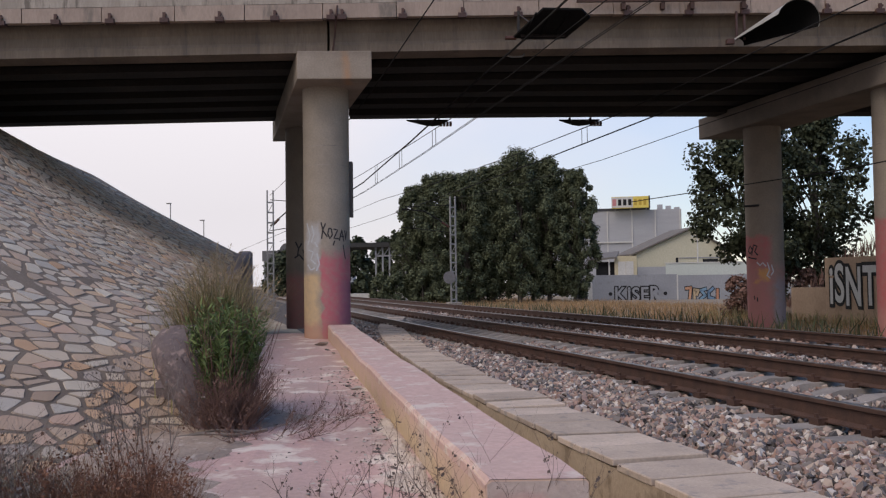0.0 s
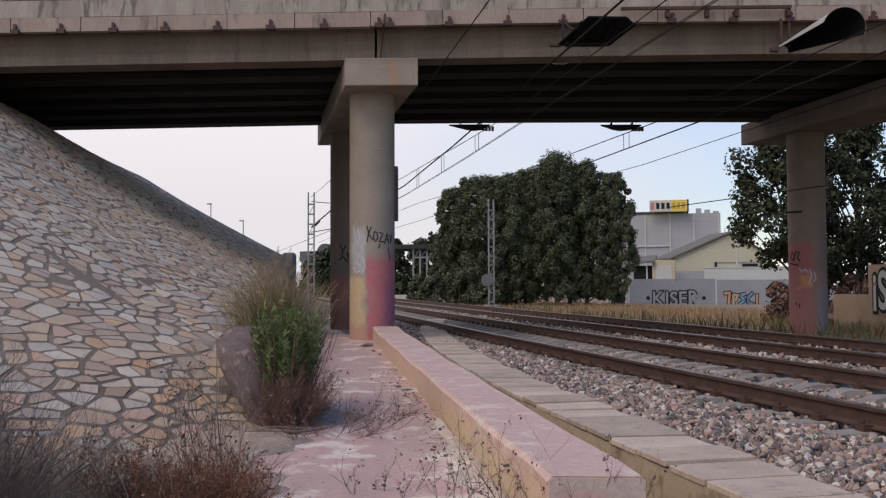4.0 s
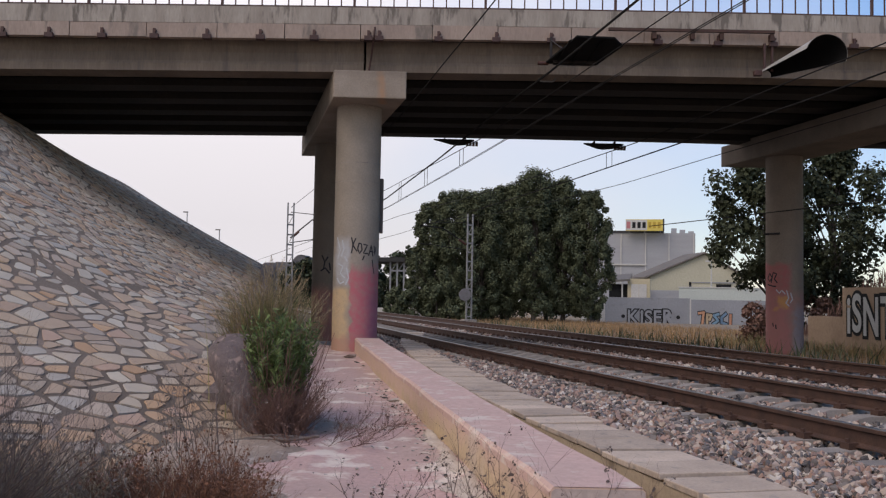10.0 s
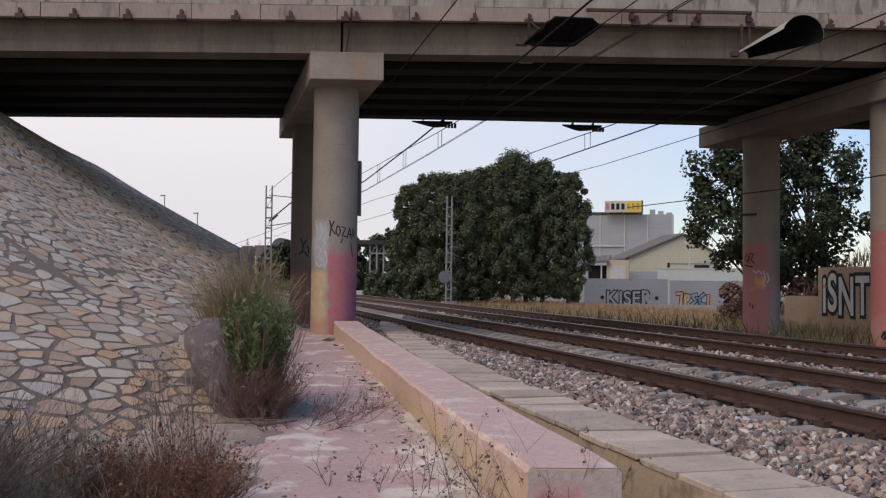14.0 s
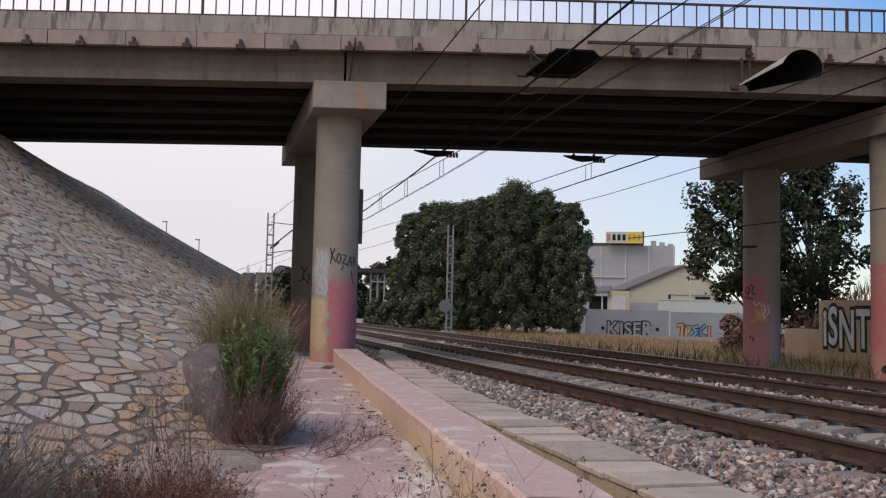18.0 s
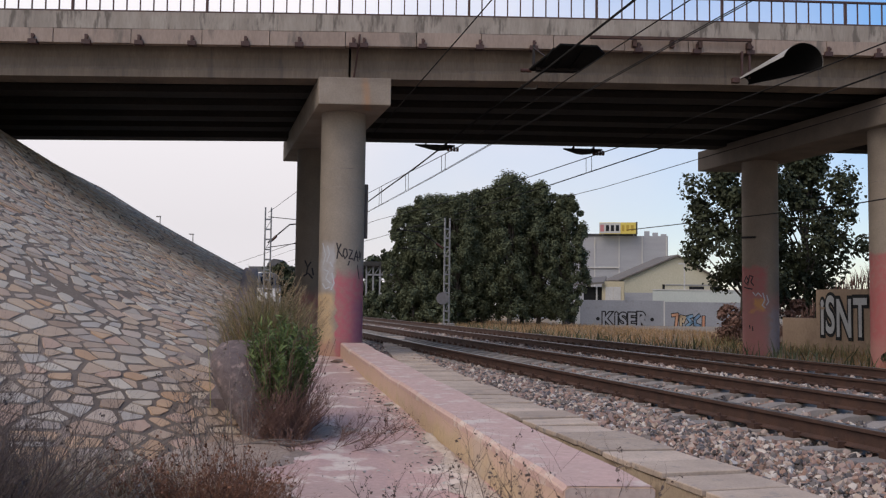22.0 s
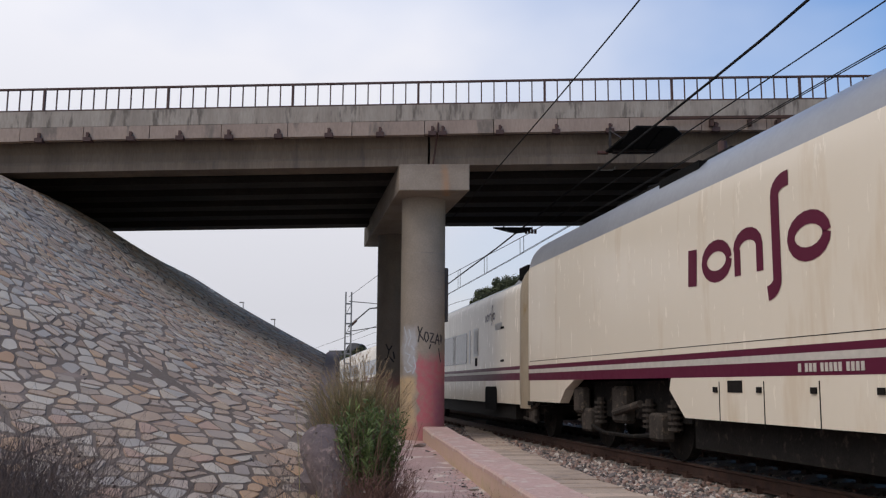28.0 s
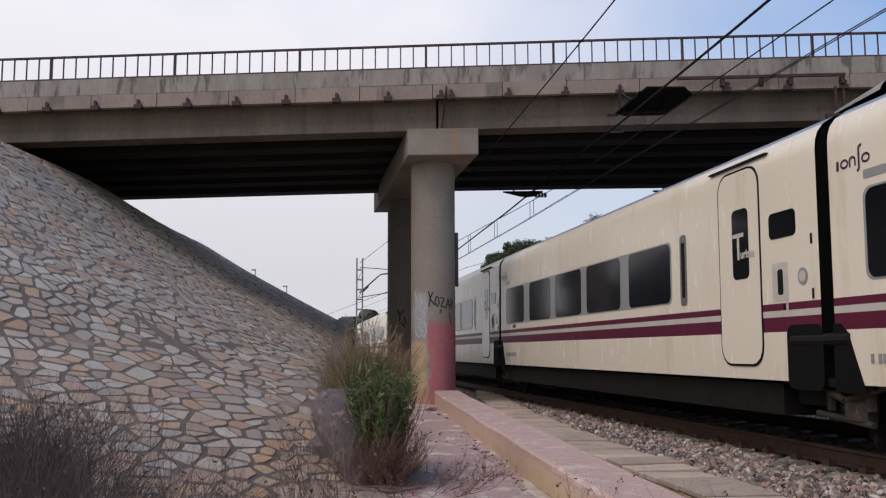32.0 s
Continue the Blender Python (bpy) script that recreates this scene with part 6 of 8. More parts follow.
span("cable", "dark cable past the second pier", [(44, 7.2, 3.35), (48.9, 7.2, 3.35), (51.3, 7.2, 3.32), (62, 7.6, 3.6)], 0.013)
for i, (a, o, z0, z1) in enumerate(((57.2, 0.01, 5.01, 4.59), (61.2, 0.01, 5.06, 4.53), (65.0, 0.01, 5.10, 4.48), (57.1, 4.06, 5.13, 4.73), (62.5, 4.06, 5.17, 4.70), (67.5, 4.06, 5.25, 4.70))):
    for d in (0.0, 0.35):
        tagged(part("dropper", rod(bmesh.new(), lineside(a + d, o, z0), lineside(a + d, o, z1), 0.008, n=5), WIRE), "thin dropper between messenger and contact wire", "dropper", "droppers")


def build_mast(p, height, arm, label):
    """A lattice mast of two channels with slanting laces, with a cantilever."""
    m = thing("catenary_mast", label, "catenary mast", pose(p[0], p[1], p[2], 0, 0, 14), group="catenary masts")
    for s in (-1, 1):
        part("channel", boxes((s * 0.15 - 0.035, s * 0.15 + 0.035, -0.07, 0.07, 0, height)), GALV, m)
    n = int(height / 0.55)
    for k in range(n):
        z = 0.25 + k * (height - 0.4) / n
        part("lace", boxes((-0.15, 0.15, -0.078, -0.06, z, z + 0.08)), GALV, m)
        if k % 2:
            part("diagonal", rod(bmesh.new(), (-0.14, -0.065, z), (0.14, -0.065, z + (height - 0.4) / n), 0.016, n=5), GALV, m)
    part("footing", bevel(boxes((-0.4, 0.4, -0.4, 0.4, -0.4, 0.12)), 0.03), CONCRETE, m)
    if arm:
        part("cantilever", pipe(bmesh.new(), [(0, 0, height * 0.70), (arm * 0.55, 0, height * 0.86), (arm, 0, height * 0.88)], 0.035), WIRE, m)
        part("stay_tube", pipe(bmesh.new(), [(0, 0, height * 0.92), (arm * 0.95, 0, height * 0.90)], 0.02), WIRE, m)
        part("registration_arm", pipe(bmesh.new(), [(0, 0, height * 0.66), (arm * 0.7, 0, height * 0.70), (arm, 0, height * 0.71)], 0.022), WIRE, m)
        part("insulator", rod(bmesh.new(), (arm * 0.08, 0, height * 0.715), (arm * 0.22, 0, height * 0.76), 0.07, n=10), INSUL, m)
    return m


m1 = build_mast((0.65, 52.5, -0.15), 6.25, -3.0, "grey lattice catenary mast beside the far track")
disc = rod(bmesh.new(), (-0.28, -0.14, 1.55), (-0.28, -0.11, 1.55), 0.36, n=28)
part("round_sign", disc, mat("weathered_disc", (0.24, 0.22, 0.21), (0.18, 0.165, 0.155), scale=5, fine=30), m1, "round weathered plate seen from behind")
build_mast((-8.75, 46.4, -0.15), 6.1, 2.0, "grey lattice catenary mast beyond the paved slope")


# ---- guard plates on the bridge above the wires ----
def build_front_guard():
    """A cranked black plate that hangs out from the bridge edge over the near wires."""
    g = thing("wire_guard", "black flat guard plate over the wires under the bridge edge", "guard plate", BRIDGE @ pose(0, 0, 5.95), group="wire guards")
    q = [(3.86, -1.34), (4.92, -1.30), (5.14, -2.72), (4.88, -3.22), (4.17, -3.26)]
    bm = extrude(bmesh.new(), q, lambda p: (p[0], p[1], 0.0), lambda p: (p[0], p[1], 0.035))
    part("plate", bm, PLATE, g, "black plate seen from below")
    for k in range(3):
        x = 4.06 + k * 0.30
        part("stiffener", boxes((x, x + 0.03, -3.1, -1.4, -0.03, -0.002)), PLATE, g)
    part("cross_rib", boxes((3.98, 4.86, -1.66, -1.62, -0.05, -0.002)), DARK_STEEL, g)
    part("cross_rib", boxes((4.0, 4.8, -1.46, -1.43, -0.05, -0.002)), DARK_STEEL, g)
    for x in (3.95, 4.78):
        part("hanger", boxes((x, x + 0.05, -1.36, -1.30, 0.03, 0.55)), DARK_STEEL, g)
        part("strut", rod(bmesh.new(), (x + 0.02, -1.32, 0.5), (x + 0.12, -2.3, 0.04), 0.014, n=6), DARK_STEEL, g)
    part("insulator", rod(bmesh.new(), (3.70, -1.36, 0.0), (3.92, -1.36, 0.0), 0.04, n=10), INSUL, g)
    h = thing("pipe_hanger", "pale bent metal strap under the bridge beam", "metal strap", BRIDGE @ pose(4.0, -0.62, 5.70 + rise(4.0)))
    part("strap", pipe(bmesh.new(), [(-0.17, 0, 0.079), (-0.16, 0, 0.02), (-0.10, 0, 0.0), (0.12, 0, 0.0), (0.17, 0, 0.03), (0.18, 0, 0.079)], 0.018), GALV, h)


def build_curved_guard():
    """A half-round trough turned over, narrow at the bridge and wide at its outer end."""
    g = thing("wire_guard", "curved sheet-metal hood over the far track's wires", "guard plate", BRIDGE, group="wire guards")
    zinc = mat("pale_zinc_sheet", (0.42, 0.40, 0.37), (0.34, 0.325, 0.30), scale=3, fine=30, rough=0.5)

    def skin(grow, flip):
        bm = bmesh.new()
        rings = []
        for k in range(11):
            t = k / 10
            u, v, z = 8.47 + 0.48 * t, -1.20 - 1.80 * t, 5.86 - 0.03 * t
            ru, rz = 0.13 + 0.26 * t + grow, 0.11 + 0.25 * t + grow
            rings.append([bm.verts.new((u + ru * math.cos(radians(a)), v - 0.05 * math.sin(radians(a)) * t, z + rz * math.sin(radians(a)))) for a in range(-20, 165, 8)])
        for a, b in zip(rings, rings[1:]):
            for i in range(23):
                f = (a[i], a[i + 1], b[i + 1], b[i])
                bm.faces.new(f[::-1] if flip else f)
        return bm

    # one sheet as two skins: pale outside, the shade inside painted black
    part("hood", skin(0.012, False), zinc, g, "pale outer skin of the hood", smooth=True)
    part("lining", skin(0.0, True), PLATE, g, "inside of the hood, coloured black for shade", smooth=True)
    for x in (8.40, 8.56):
        part("hanger", boxes((x, x + 0.04, -1.33, -1.27, 5.92, 6.5)), STEEL_RED, g)
    part("fixing", bevel(boxes((8.2, 8.36, -1.36, -1.24, 5.82, 5.93)), 0.01), STEEL_RED, g)


def build_rear_guard(u, z):
    g = thing("wire_guard", "black flat guard plate behind the bridge", "guard plate", BRIDGE @ pose(u, 0, z), group="wire guards")
    q = [(-0.62, 6.42), (0.55, 6.42), (0.36, 7.15), (0.12, 7.32), (-0.10, 7.15)]
    part("plate", extrude(bmesh.new(), q, lambda p: (p[0], p[1], 0.0), lambda p: (p[0], p[1], 0.04)), PLATE, g, "black plate seen from below")
    for x in (-0.3, 0.3):
        part("hanger", boxes((x - 0.02, x + 0.02, 6.42, 6.60, 0.04, 0.10)), PLATE, g)
    for x in (0.34, 0.43, 0.52, 0.61):
        part("insulator_disc", rod(bmesh.new(), (x, 6.75, -0.03), (x + 0.07, 6.75, -0.03), 0.075, n=10), INSUL, g)


DARK_STEEL = mat("dark_bracket_steel", (0.05, 0.04, 0.036), (0.03, 0.026, 0.024), scale=6, fine=40, rough=0.7)
build_front_guard()
build_curved_guard()
build_rear_guard(2.36, 5.69)
build_rear_guard(6.72, 5.67)

rl = thing("cable_rail", "rusty steel rail bolted along the bridge edge", "cable rail", BRIDGE)
part("channel", bar(bmesh.new(), -1.42, -1.36, 6.59, 6.65, 5.15, 8.6), RUST, rl)
for u in (6.1, 6.9, 7.5, 8.55):
    part("standoff", boxes((u - 0.04, u + 0.04, -1.40, -1.27, 6.44 + rise(u), 6.58 + rise(u))), RUST, rl)

for u in (12.05, 12.75):
    lp = thing("cable_loop", "thin dark cable curled under the bridge kerb", "cable", BRIDGE @ pose(u, -1.31, 6.62), group="curled cables")
    part("curl", pipe(bmesh.new(), [(0.09 * math.cos(t * 0.5) - 0.05, -0.01, 0.11 * math.sin(t * 0.5) + 0.05) for t in range(12)] + [(0.06, -0.01, -0.12), (0.10, -0.01, -0.28)], 0.008, 5), WIRE, lp)

# ---- beyond the tracks ----
PLASTER = mat("grey_painted_wall", (0.33, 0.335, 0.35), (0.27, 0.275, 0.29), scale=0.5, fine=8, c3=(0.22, 0.22, 0.225), spots=0.15)
PALEGREEN = mat("pale_green_render", (0.56, 0.52, 0.385), (0.50, 0.465, 0.345), scale=0.4, fine=6)
WHITEWALL = mat("white_render", (0.62, 0.60, 0.55), (0.54, 0.52, 0.48), scale=0.5, fine=8)
PANEL = mat("grey_cladding", (0.41, 0.41, 0.415), (0.36, 0.36, 0.365), scale=0.3, fine=6, stretch=(1, 1, 6))
TILE_ROOF = mat("fibre_cement_roof", (0.20, 0.175, 0.15), (0.15, 0.135, 0.12), scale=0.6, fine=8)
INK = mat("black_spray_paint", (0.012, 0.012, 0.013), (0.02, 0.02, 0.02), scale=3, fine=20)
CHROME = mat("silver_spray_paint", (0.50, 0.50, 0.49), (0.42, 0.42, 0.41), scale=3, fine=20)


def graffiti(text, height, wide, parent, at, fill, slant=0.0):
    """Bubble letters of one height in a given width: a black body with a lighter face before it."""
    faces = [lettering(ch, 1.0, fill, 0.004, 0.02) for ch in text]
    spans = [(min(v.co.x for v in m.vertices), max(v.co.x for v in m.vertices)) for m in faces]
    gap = 0.10
    total = sum(b - a for a, b in spans) + gap * (len(text) - 1)
    k, x = wide / total, 0.0
    for n, ch in enumerate(text):
        a, b = spans[n]
        top = 0.73
        m = at @ pose(x - a * k, 0, 0.06 * math.sin(n * 2.0), 90) @ Matrix.Diagonal((k, height / top, 1, 1))
        for mesh, d in ((lettering(ch, 1.0, INK, 0.004, 0.085), 0.0), (faces[n], 0.012)):
            o = new("sprayed_letter", mesh)
            o.parent = parent
            o.matrix_basis = pose(0, -d, 0) @ m
        x += (b - a + gap) * k


def build_boundary_wall():
    w = thing("boundary_wall", "grey painted yard wall with sprayed letters behind dry grass", "wall", pose(13.5, 83.0, -1.05, 0, 0, -13.5))
    for x0, x1, top in ((0.0, 7.68, 2.66), (7.68, 17.25, 2.56)):
        part("wall_panel", boxes((x0 + 0.02, x1 - 0.02, 0, 0.25, -0.5, top)), PLASTER, w)
        part("post", boxes((x0 - 0.06, x0 + 0.06, -0.05, 0.3, -0.5, top + 0.04)), WHITEWALL, w)
    part("gate_post", boxes((-0.28, 0.16, -0.05, 0.3, -0.5, 2.42)), WHITEWALL, w)
    part("gate", boxes((-1.4, -0.3, 0.05, 0.15, -0.4, 2.22)), mat("dark_gate", (0.05, 0.05, 0.055), (0.04, 0.04, 0.045), scale=1, fine=10), w, "dark metal gate")
    part("gate_post", boxes((-2.05, -1.42, -0.05, 0.3, -0.5, 2.1)), WHITEWALL, w)
    part("gate_lintel", boxes((-1.42, -0.28, 0.0, 0.2, 2.24, 2.36)), WHITEWALL, w)
    graffiti("KiSER", 1.25, 4.0, w, pose(2.2, -0.02, 0.36), PLASTER)
    for x in (1.78, 6.62):
        part("sprayed_dot", rod(bmesh.new(), (x, -0.012, 0.95), (x, 0.0, 0.95), 0.17, n=14), INK, w)
    # a second, unreadable piece: five thick bars in a row, outlined in black
    tints = [mat("spray_" + n, c, tuple(v * 0.8 for v in c), scale=3, fine=20) for n, c in
             (("orange", (0.62, 0.33, 0.20)), ("ochre", (0.52, 0.40, 0.26)), ("sky", (0.22, 0.36, 0.48)), ("steel", (0.17, 0.27, 0.38)), ("rust", (0.55, 0.27, 0.17)))]
    shapes = (((0.0, 0.9), (0.42, 0.95), (0.30, 0.1)), ((0.1, 0.05), (0.1, 0.8), (0.45, 0.75), (0.3, 0.4)), ((0.45, 0.85), (0.05, 0.75), (0.40, 0.35), (0.0, 0.08)),
              ((0.45, 0.9), (0.08, 0.6), (0.1, 0.2), (0.48, 0.1)), ((0.22, 0.8), (0.2, 0.05)))
    for k, (shape, m) in enumerate(zip(shapes, tints)):
        for name, wide, d, paint in (("sprayed_outline", 0.17, 0.0, INK), ("sprayed_fill", 0.10, 0.02, m)):
            bm = bmesh.new()
            for (x0, z0), (x1, z1) in zip(shape, shape[1:]):
                nx, nz = z0 - z1, x1 - x0
                ln = math.hypot(nx, nz)
                ex, ez = nz / ln * wide * 0.7, -nx / ln * wide * 0.7
                nx, nz = nx / ln * wide, nz / ln * wide
                q = [(x0 - ex + nx, z0 - ez + nz), (x1 + ex + nx, z1 + ez + nz), (x1 + ex - nx, z1 + ez - nz), (x0 - ex - nx, z0 - ez - nz)]
                o = 8.4 + k * 0.62
                extrude(bm, q, lambda p: (o + p[0], -0.010 - d, 0.33 + p[1] * 1.15), lambda p: (o + p[0], -0.004 - d, 0.33 + p[1] * 1.15))
            part(name, bm, paint, w)


build_boundary_wall()


def build_works():
    b = thing("works_building", "tall grey industrial building with a rooftop sign", "industrial building", pose(10.8, 123.0, -1.0, 0, 0, -12.0))
    part("wall", boxes((0, 21.0, 0, 25, 0, 11.4)), PANEL, b)
    part("roof_edge", boxes((-0.1, 17.0, -0.12, 25, 11.4, 11.7)), mat("dark_coping", (0.07, 0.07, 0.075), (0.05, 0.05, 0.055), scale=1, fine=10), b)
    for x in (8.2, 11.4, 14.6, 17.6, 20.75):
        part("pilaster", boxes((x, x + 0.14, -0.12, 0.0, 0, 11.3)), WHITEWALL, b)
    part("ledge", boxes((0, 14.6, -0.2, 0.0, 7.1, 7.28)), WHITEWALL, b)
    for k in range(3):
        part("rooftop_unit", boxes((18.0 + k * 1.1, 18.7 + k * 1.1, 2, 3, 11.4, 12.2 - 0.2 * k)), PANEL, b)
    s = thing("rooftop_sign", "yellow rooftop advertising sign with dark and grey shapes", "sign", pose(22.35, 119.2, 10.6, 0, 0, -12.0))
    part("white_panel", boxes((0, 2.75, -0.015, 0.0, 0.06, 1.44)), WHITEWALL, s)
    part("board", boxes((0, 4.75, 0, 0.5, 0, 1.5)), mat("yellow_sign", (0.78, 0.62, 0.16), (0.72, 0.56, 0.12), scale=1, fine=10), s)
    part("side", boxes((4.76, 4.95, -0.02, 0.5, -0.05, 1.55)), mat("dark_sign_edge", (0.05, 0.05, 0.055), (0.04, 0.04, 0.045)), s)
    OCHRE = mat("ochre_sign", (0.55, 0.36, 0.06), (0.5, 0.33, 0.06))
    for x, w, m in ((0.85, 0.42, INK), (1.5, 0.42, INK), (2.15, 0.42, INK), (2.9, 0.36, OCHRE), (3.5, 0.36, OCHRE), (4.1, 0.36, OCHRE)):
        part("sign_block", boxes((x, x + w, -0.03, 0.0, 0.35, 1.15)), m, s)
    part("sign_mark", boxes((0.12, 0.6, -0.03, 0.0, 0.3, 1.2)), mat("pink_mark", (0.6, 0.25, 0.25), (0.5, 0.2, 0.2)), s)
    for x in (0.4, 2.4, 4.4):
        part("leg", boxes((x, x + 0.1, 0.1, 0.2, -0.5, 0)), GALV, s)


build_works()


def build_shed():
    h = thing("gabled_shed", "pale green gabled shed with a grey fibre roof", "shed", pose(20.3, 95.1, -1.0, 0, 0, -13.0))
    bm = bmesh.new()
    g = [(0.0, 0), (9.6, 0), (9.6, 4.95), (5.6, 7.3), (0.0, 4.9)]
    extrude(bm, g, lambda p: (p[0], 0, p[1]), lambda p: (p[0] - 1.9, 5, p[1]))
    part("wall", bm, PALEGREEN, h)
    for a, b in (((-0.5, 4.7), (5.6, 7.36)), ((5.6, 7.36), (10.1, 4.66))):
        bm = bmesh.new()
        q = [a, b, (b[0], b[1] + 0.16), (a[0], a[1] + 0.16)]
        extrude(bm, q, lambda p: (p[0], -0.35, p[1]), lambda p: (p[0] - 2.0, 5.3, p[1]))
        part("roof_slope", bm, TILE_ROOF, h)
    for x0, x1 in ((6.7, 8.2), (8.8, 9.8)):
        part("strip_window", boxes((x0, x1, -0.05, 0.02, 3.55, 4.2)), INK, h)
    # added black box that stands for a dark scribble on the gable
    part("vent", boxes((4.0, 4.25, -0.05, 0.02, 3.55, 4.4)), INK, h)
    part("ledge", boxes((4.3, 9.9, -0.06, 0.0, 4.3, 4.4)), PLASTER, h)
    part("lower_panel", boxes((-1.2, 3.6, -0.05, 0.02, 0.4, 3.5)), PANEL, h)
    # lean-to beside it
    l = thing("lean_to", "white lean-to with a dark open bay", "shed", pose(13.2, 92.0, -1.0, 0, 0, -13.0))
    part("wall", boxes((4.15, 6.35, 0, 2.9, 0, 4.55)), mat("cream_render", (0.58, 0.50, 0.33), (0.52, 0.45, 0.3), scale=0.5, fine=8), l)
    for x in (4.5, 5.27):
        part("shutter", boxes((x, x + 0.74, -0.05, 0, 1.5, 4.0)), WHITEWALL, l)
    # solid black box for the shade inside the bay
    part("open_bay", boxes((2.3, 4.15, 0.4, 6, 0, 4.0)), INK, l)
    part("bay_post", boxes((3.55, 3.7, 0.0, 0.15, 0, 4.0)), WHITEWALL, l)
    bm = bmesh.new()
    extrude(bm, [(1.4, 4.05), (4.4, 4.3), (4.4, 4.5), (1.4, 4.25)], lambda p: (p[0], -0.5, p[1]), lambda p: (p[0], 7, p[1] + 0.8))
    part("roof_slope", bm, TILE_ROOF, l)
    w = thing("garden_wall", "white low wall in front of the shed", "wall", pose(21.3, 86.7, -1.0, 0, 0, -15.0))
    part("wall_body", boxes((0, 9.0, 0, 0.3, 0, 3.65)), mat("pale_mint_render", (0.55, 0.58, 0.52), (0.5, 0.53, 0.48), scale=0.5, fine=8), w)
    part("coping", boxes((-0.05, 9.05, -0.05, 0.35, 3.65, 3.75)), WHITEWALL, w)
    p = thing("lamp_post", "thin pale lamp post in the yard", "lamp post", pose(24.6, 87.5, -1.0))
    part("pole", rod(bmesh.new(), (0, 0, 0), (0, 0, 6.3), 0.09, 0.06), WHITEWALL, p)
    part("head", boxes((-0.55, 0.05, -0.1, 0.1, 6.2, 6.35)), WHITEWALL, p)


build_shed()


def build_canopy():
    c = thing("platform_canopy", "dark roofed shelter on white posts beyond the trees", "shelter", pose(-7.2, 79.0, -0.8, 0, 0, -4))
    part("roof", boxes((-1.5, 6.5, 0, 6, 5.12, 5.5)), mat("dark_canopy", (0.06, 0.058, 0.055), (0.045, 0.044, 0.042)), c)
    for x in (1.4, 2.0, 2.6, 4.0):
        part("post", boxes((x - 0.07, x + 0.07, 0.3, 0.45, 0, 5.12)), PLASTER, c)
        part("brace", rod(bmesh.new(), (x, 0.37, 4.2), (x + 0.6, 0.37, 5.1), 0.04, n=5), PLASTER, c)
    part("rail", boxes((1.33, 4.07, 0.3, 0.45, 4.28, 4.42)), PLASTER, c)
    part("back_wall", boxes((2.5, 6.5, 5, 5.3, 0, 4.0)), WHITEWALL, c)
    part("parapet", boxes((-1.5, 2.5, -0.3, 0.0, 0, 1.1)), WHITEWALL, c)
    for x, y, h in ((-34.2, 114.5, 12.4), (-30.3, 115.6, 10.3)):
        l = thing("street_lamp", "far thin street lamp on the skyline", "street lamp", pose(x, y, -0.8), group="far street lamps")
        part("pole", rod(bmesh.new(), (0, 0, 0), (0, 0, h), 0.09, 0.06), GALV, l)
        part("head", boxes((-0.5, 0.1, -0.1, 0.1, h - 0.05, h + 0.1)), GALV, l)
    f = thing("footbridge", "far dark footbridge over the line", "footbridge", pose(-31.0, 156.5, -0.9, 0, 0, -8))
    part("deck", boxes((0, 16, 0, 3, 6.2, 8.0)), mat("far_concrete", (0.16, 0.155, 0.155), (0.13, 0.125, 0.125), scale=0.4, fine=4), f)
    bm = bmesh.new()
    extrude(bm, [(4.6 + 1.5 * math.cos(radians(a)), 7.7 + 1.6 * math.sin(radians(a))) for a in range(0, 181, 15)], lambda p: (p[0], -0.2, p[1]), lambda p: (p[0], 3.2, p[1]))
    part("arched_top", bm, mat("far_arch", (0.14, 0.135, 0.135), (0.11, 0.105, 0.105), scale=0.4, fine=4), f)
    for x in (0.5, 4.6, 11.0, 15.5):
        part("support", boxes((x - 0.4, x + 0.4, 0.5, 2.5, 0, 6.2)), PLASTER, f)


build_canopy()


def bank_top(x, d):
    """Height of the earth bank x metres along the yard wall and d metres behind it."""
    k = min(max((x - 0.3) / 4.2, 0.0), 1.0)
    k = k * k * (3 - 2 * k)
    return 0.35 + 1.55 * k + (0.25 + 0.75 * k) * 1.75 * (1 - math.exp(-d / 2.6))


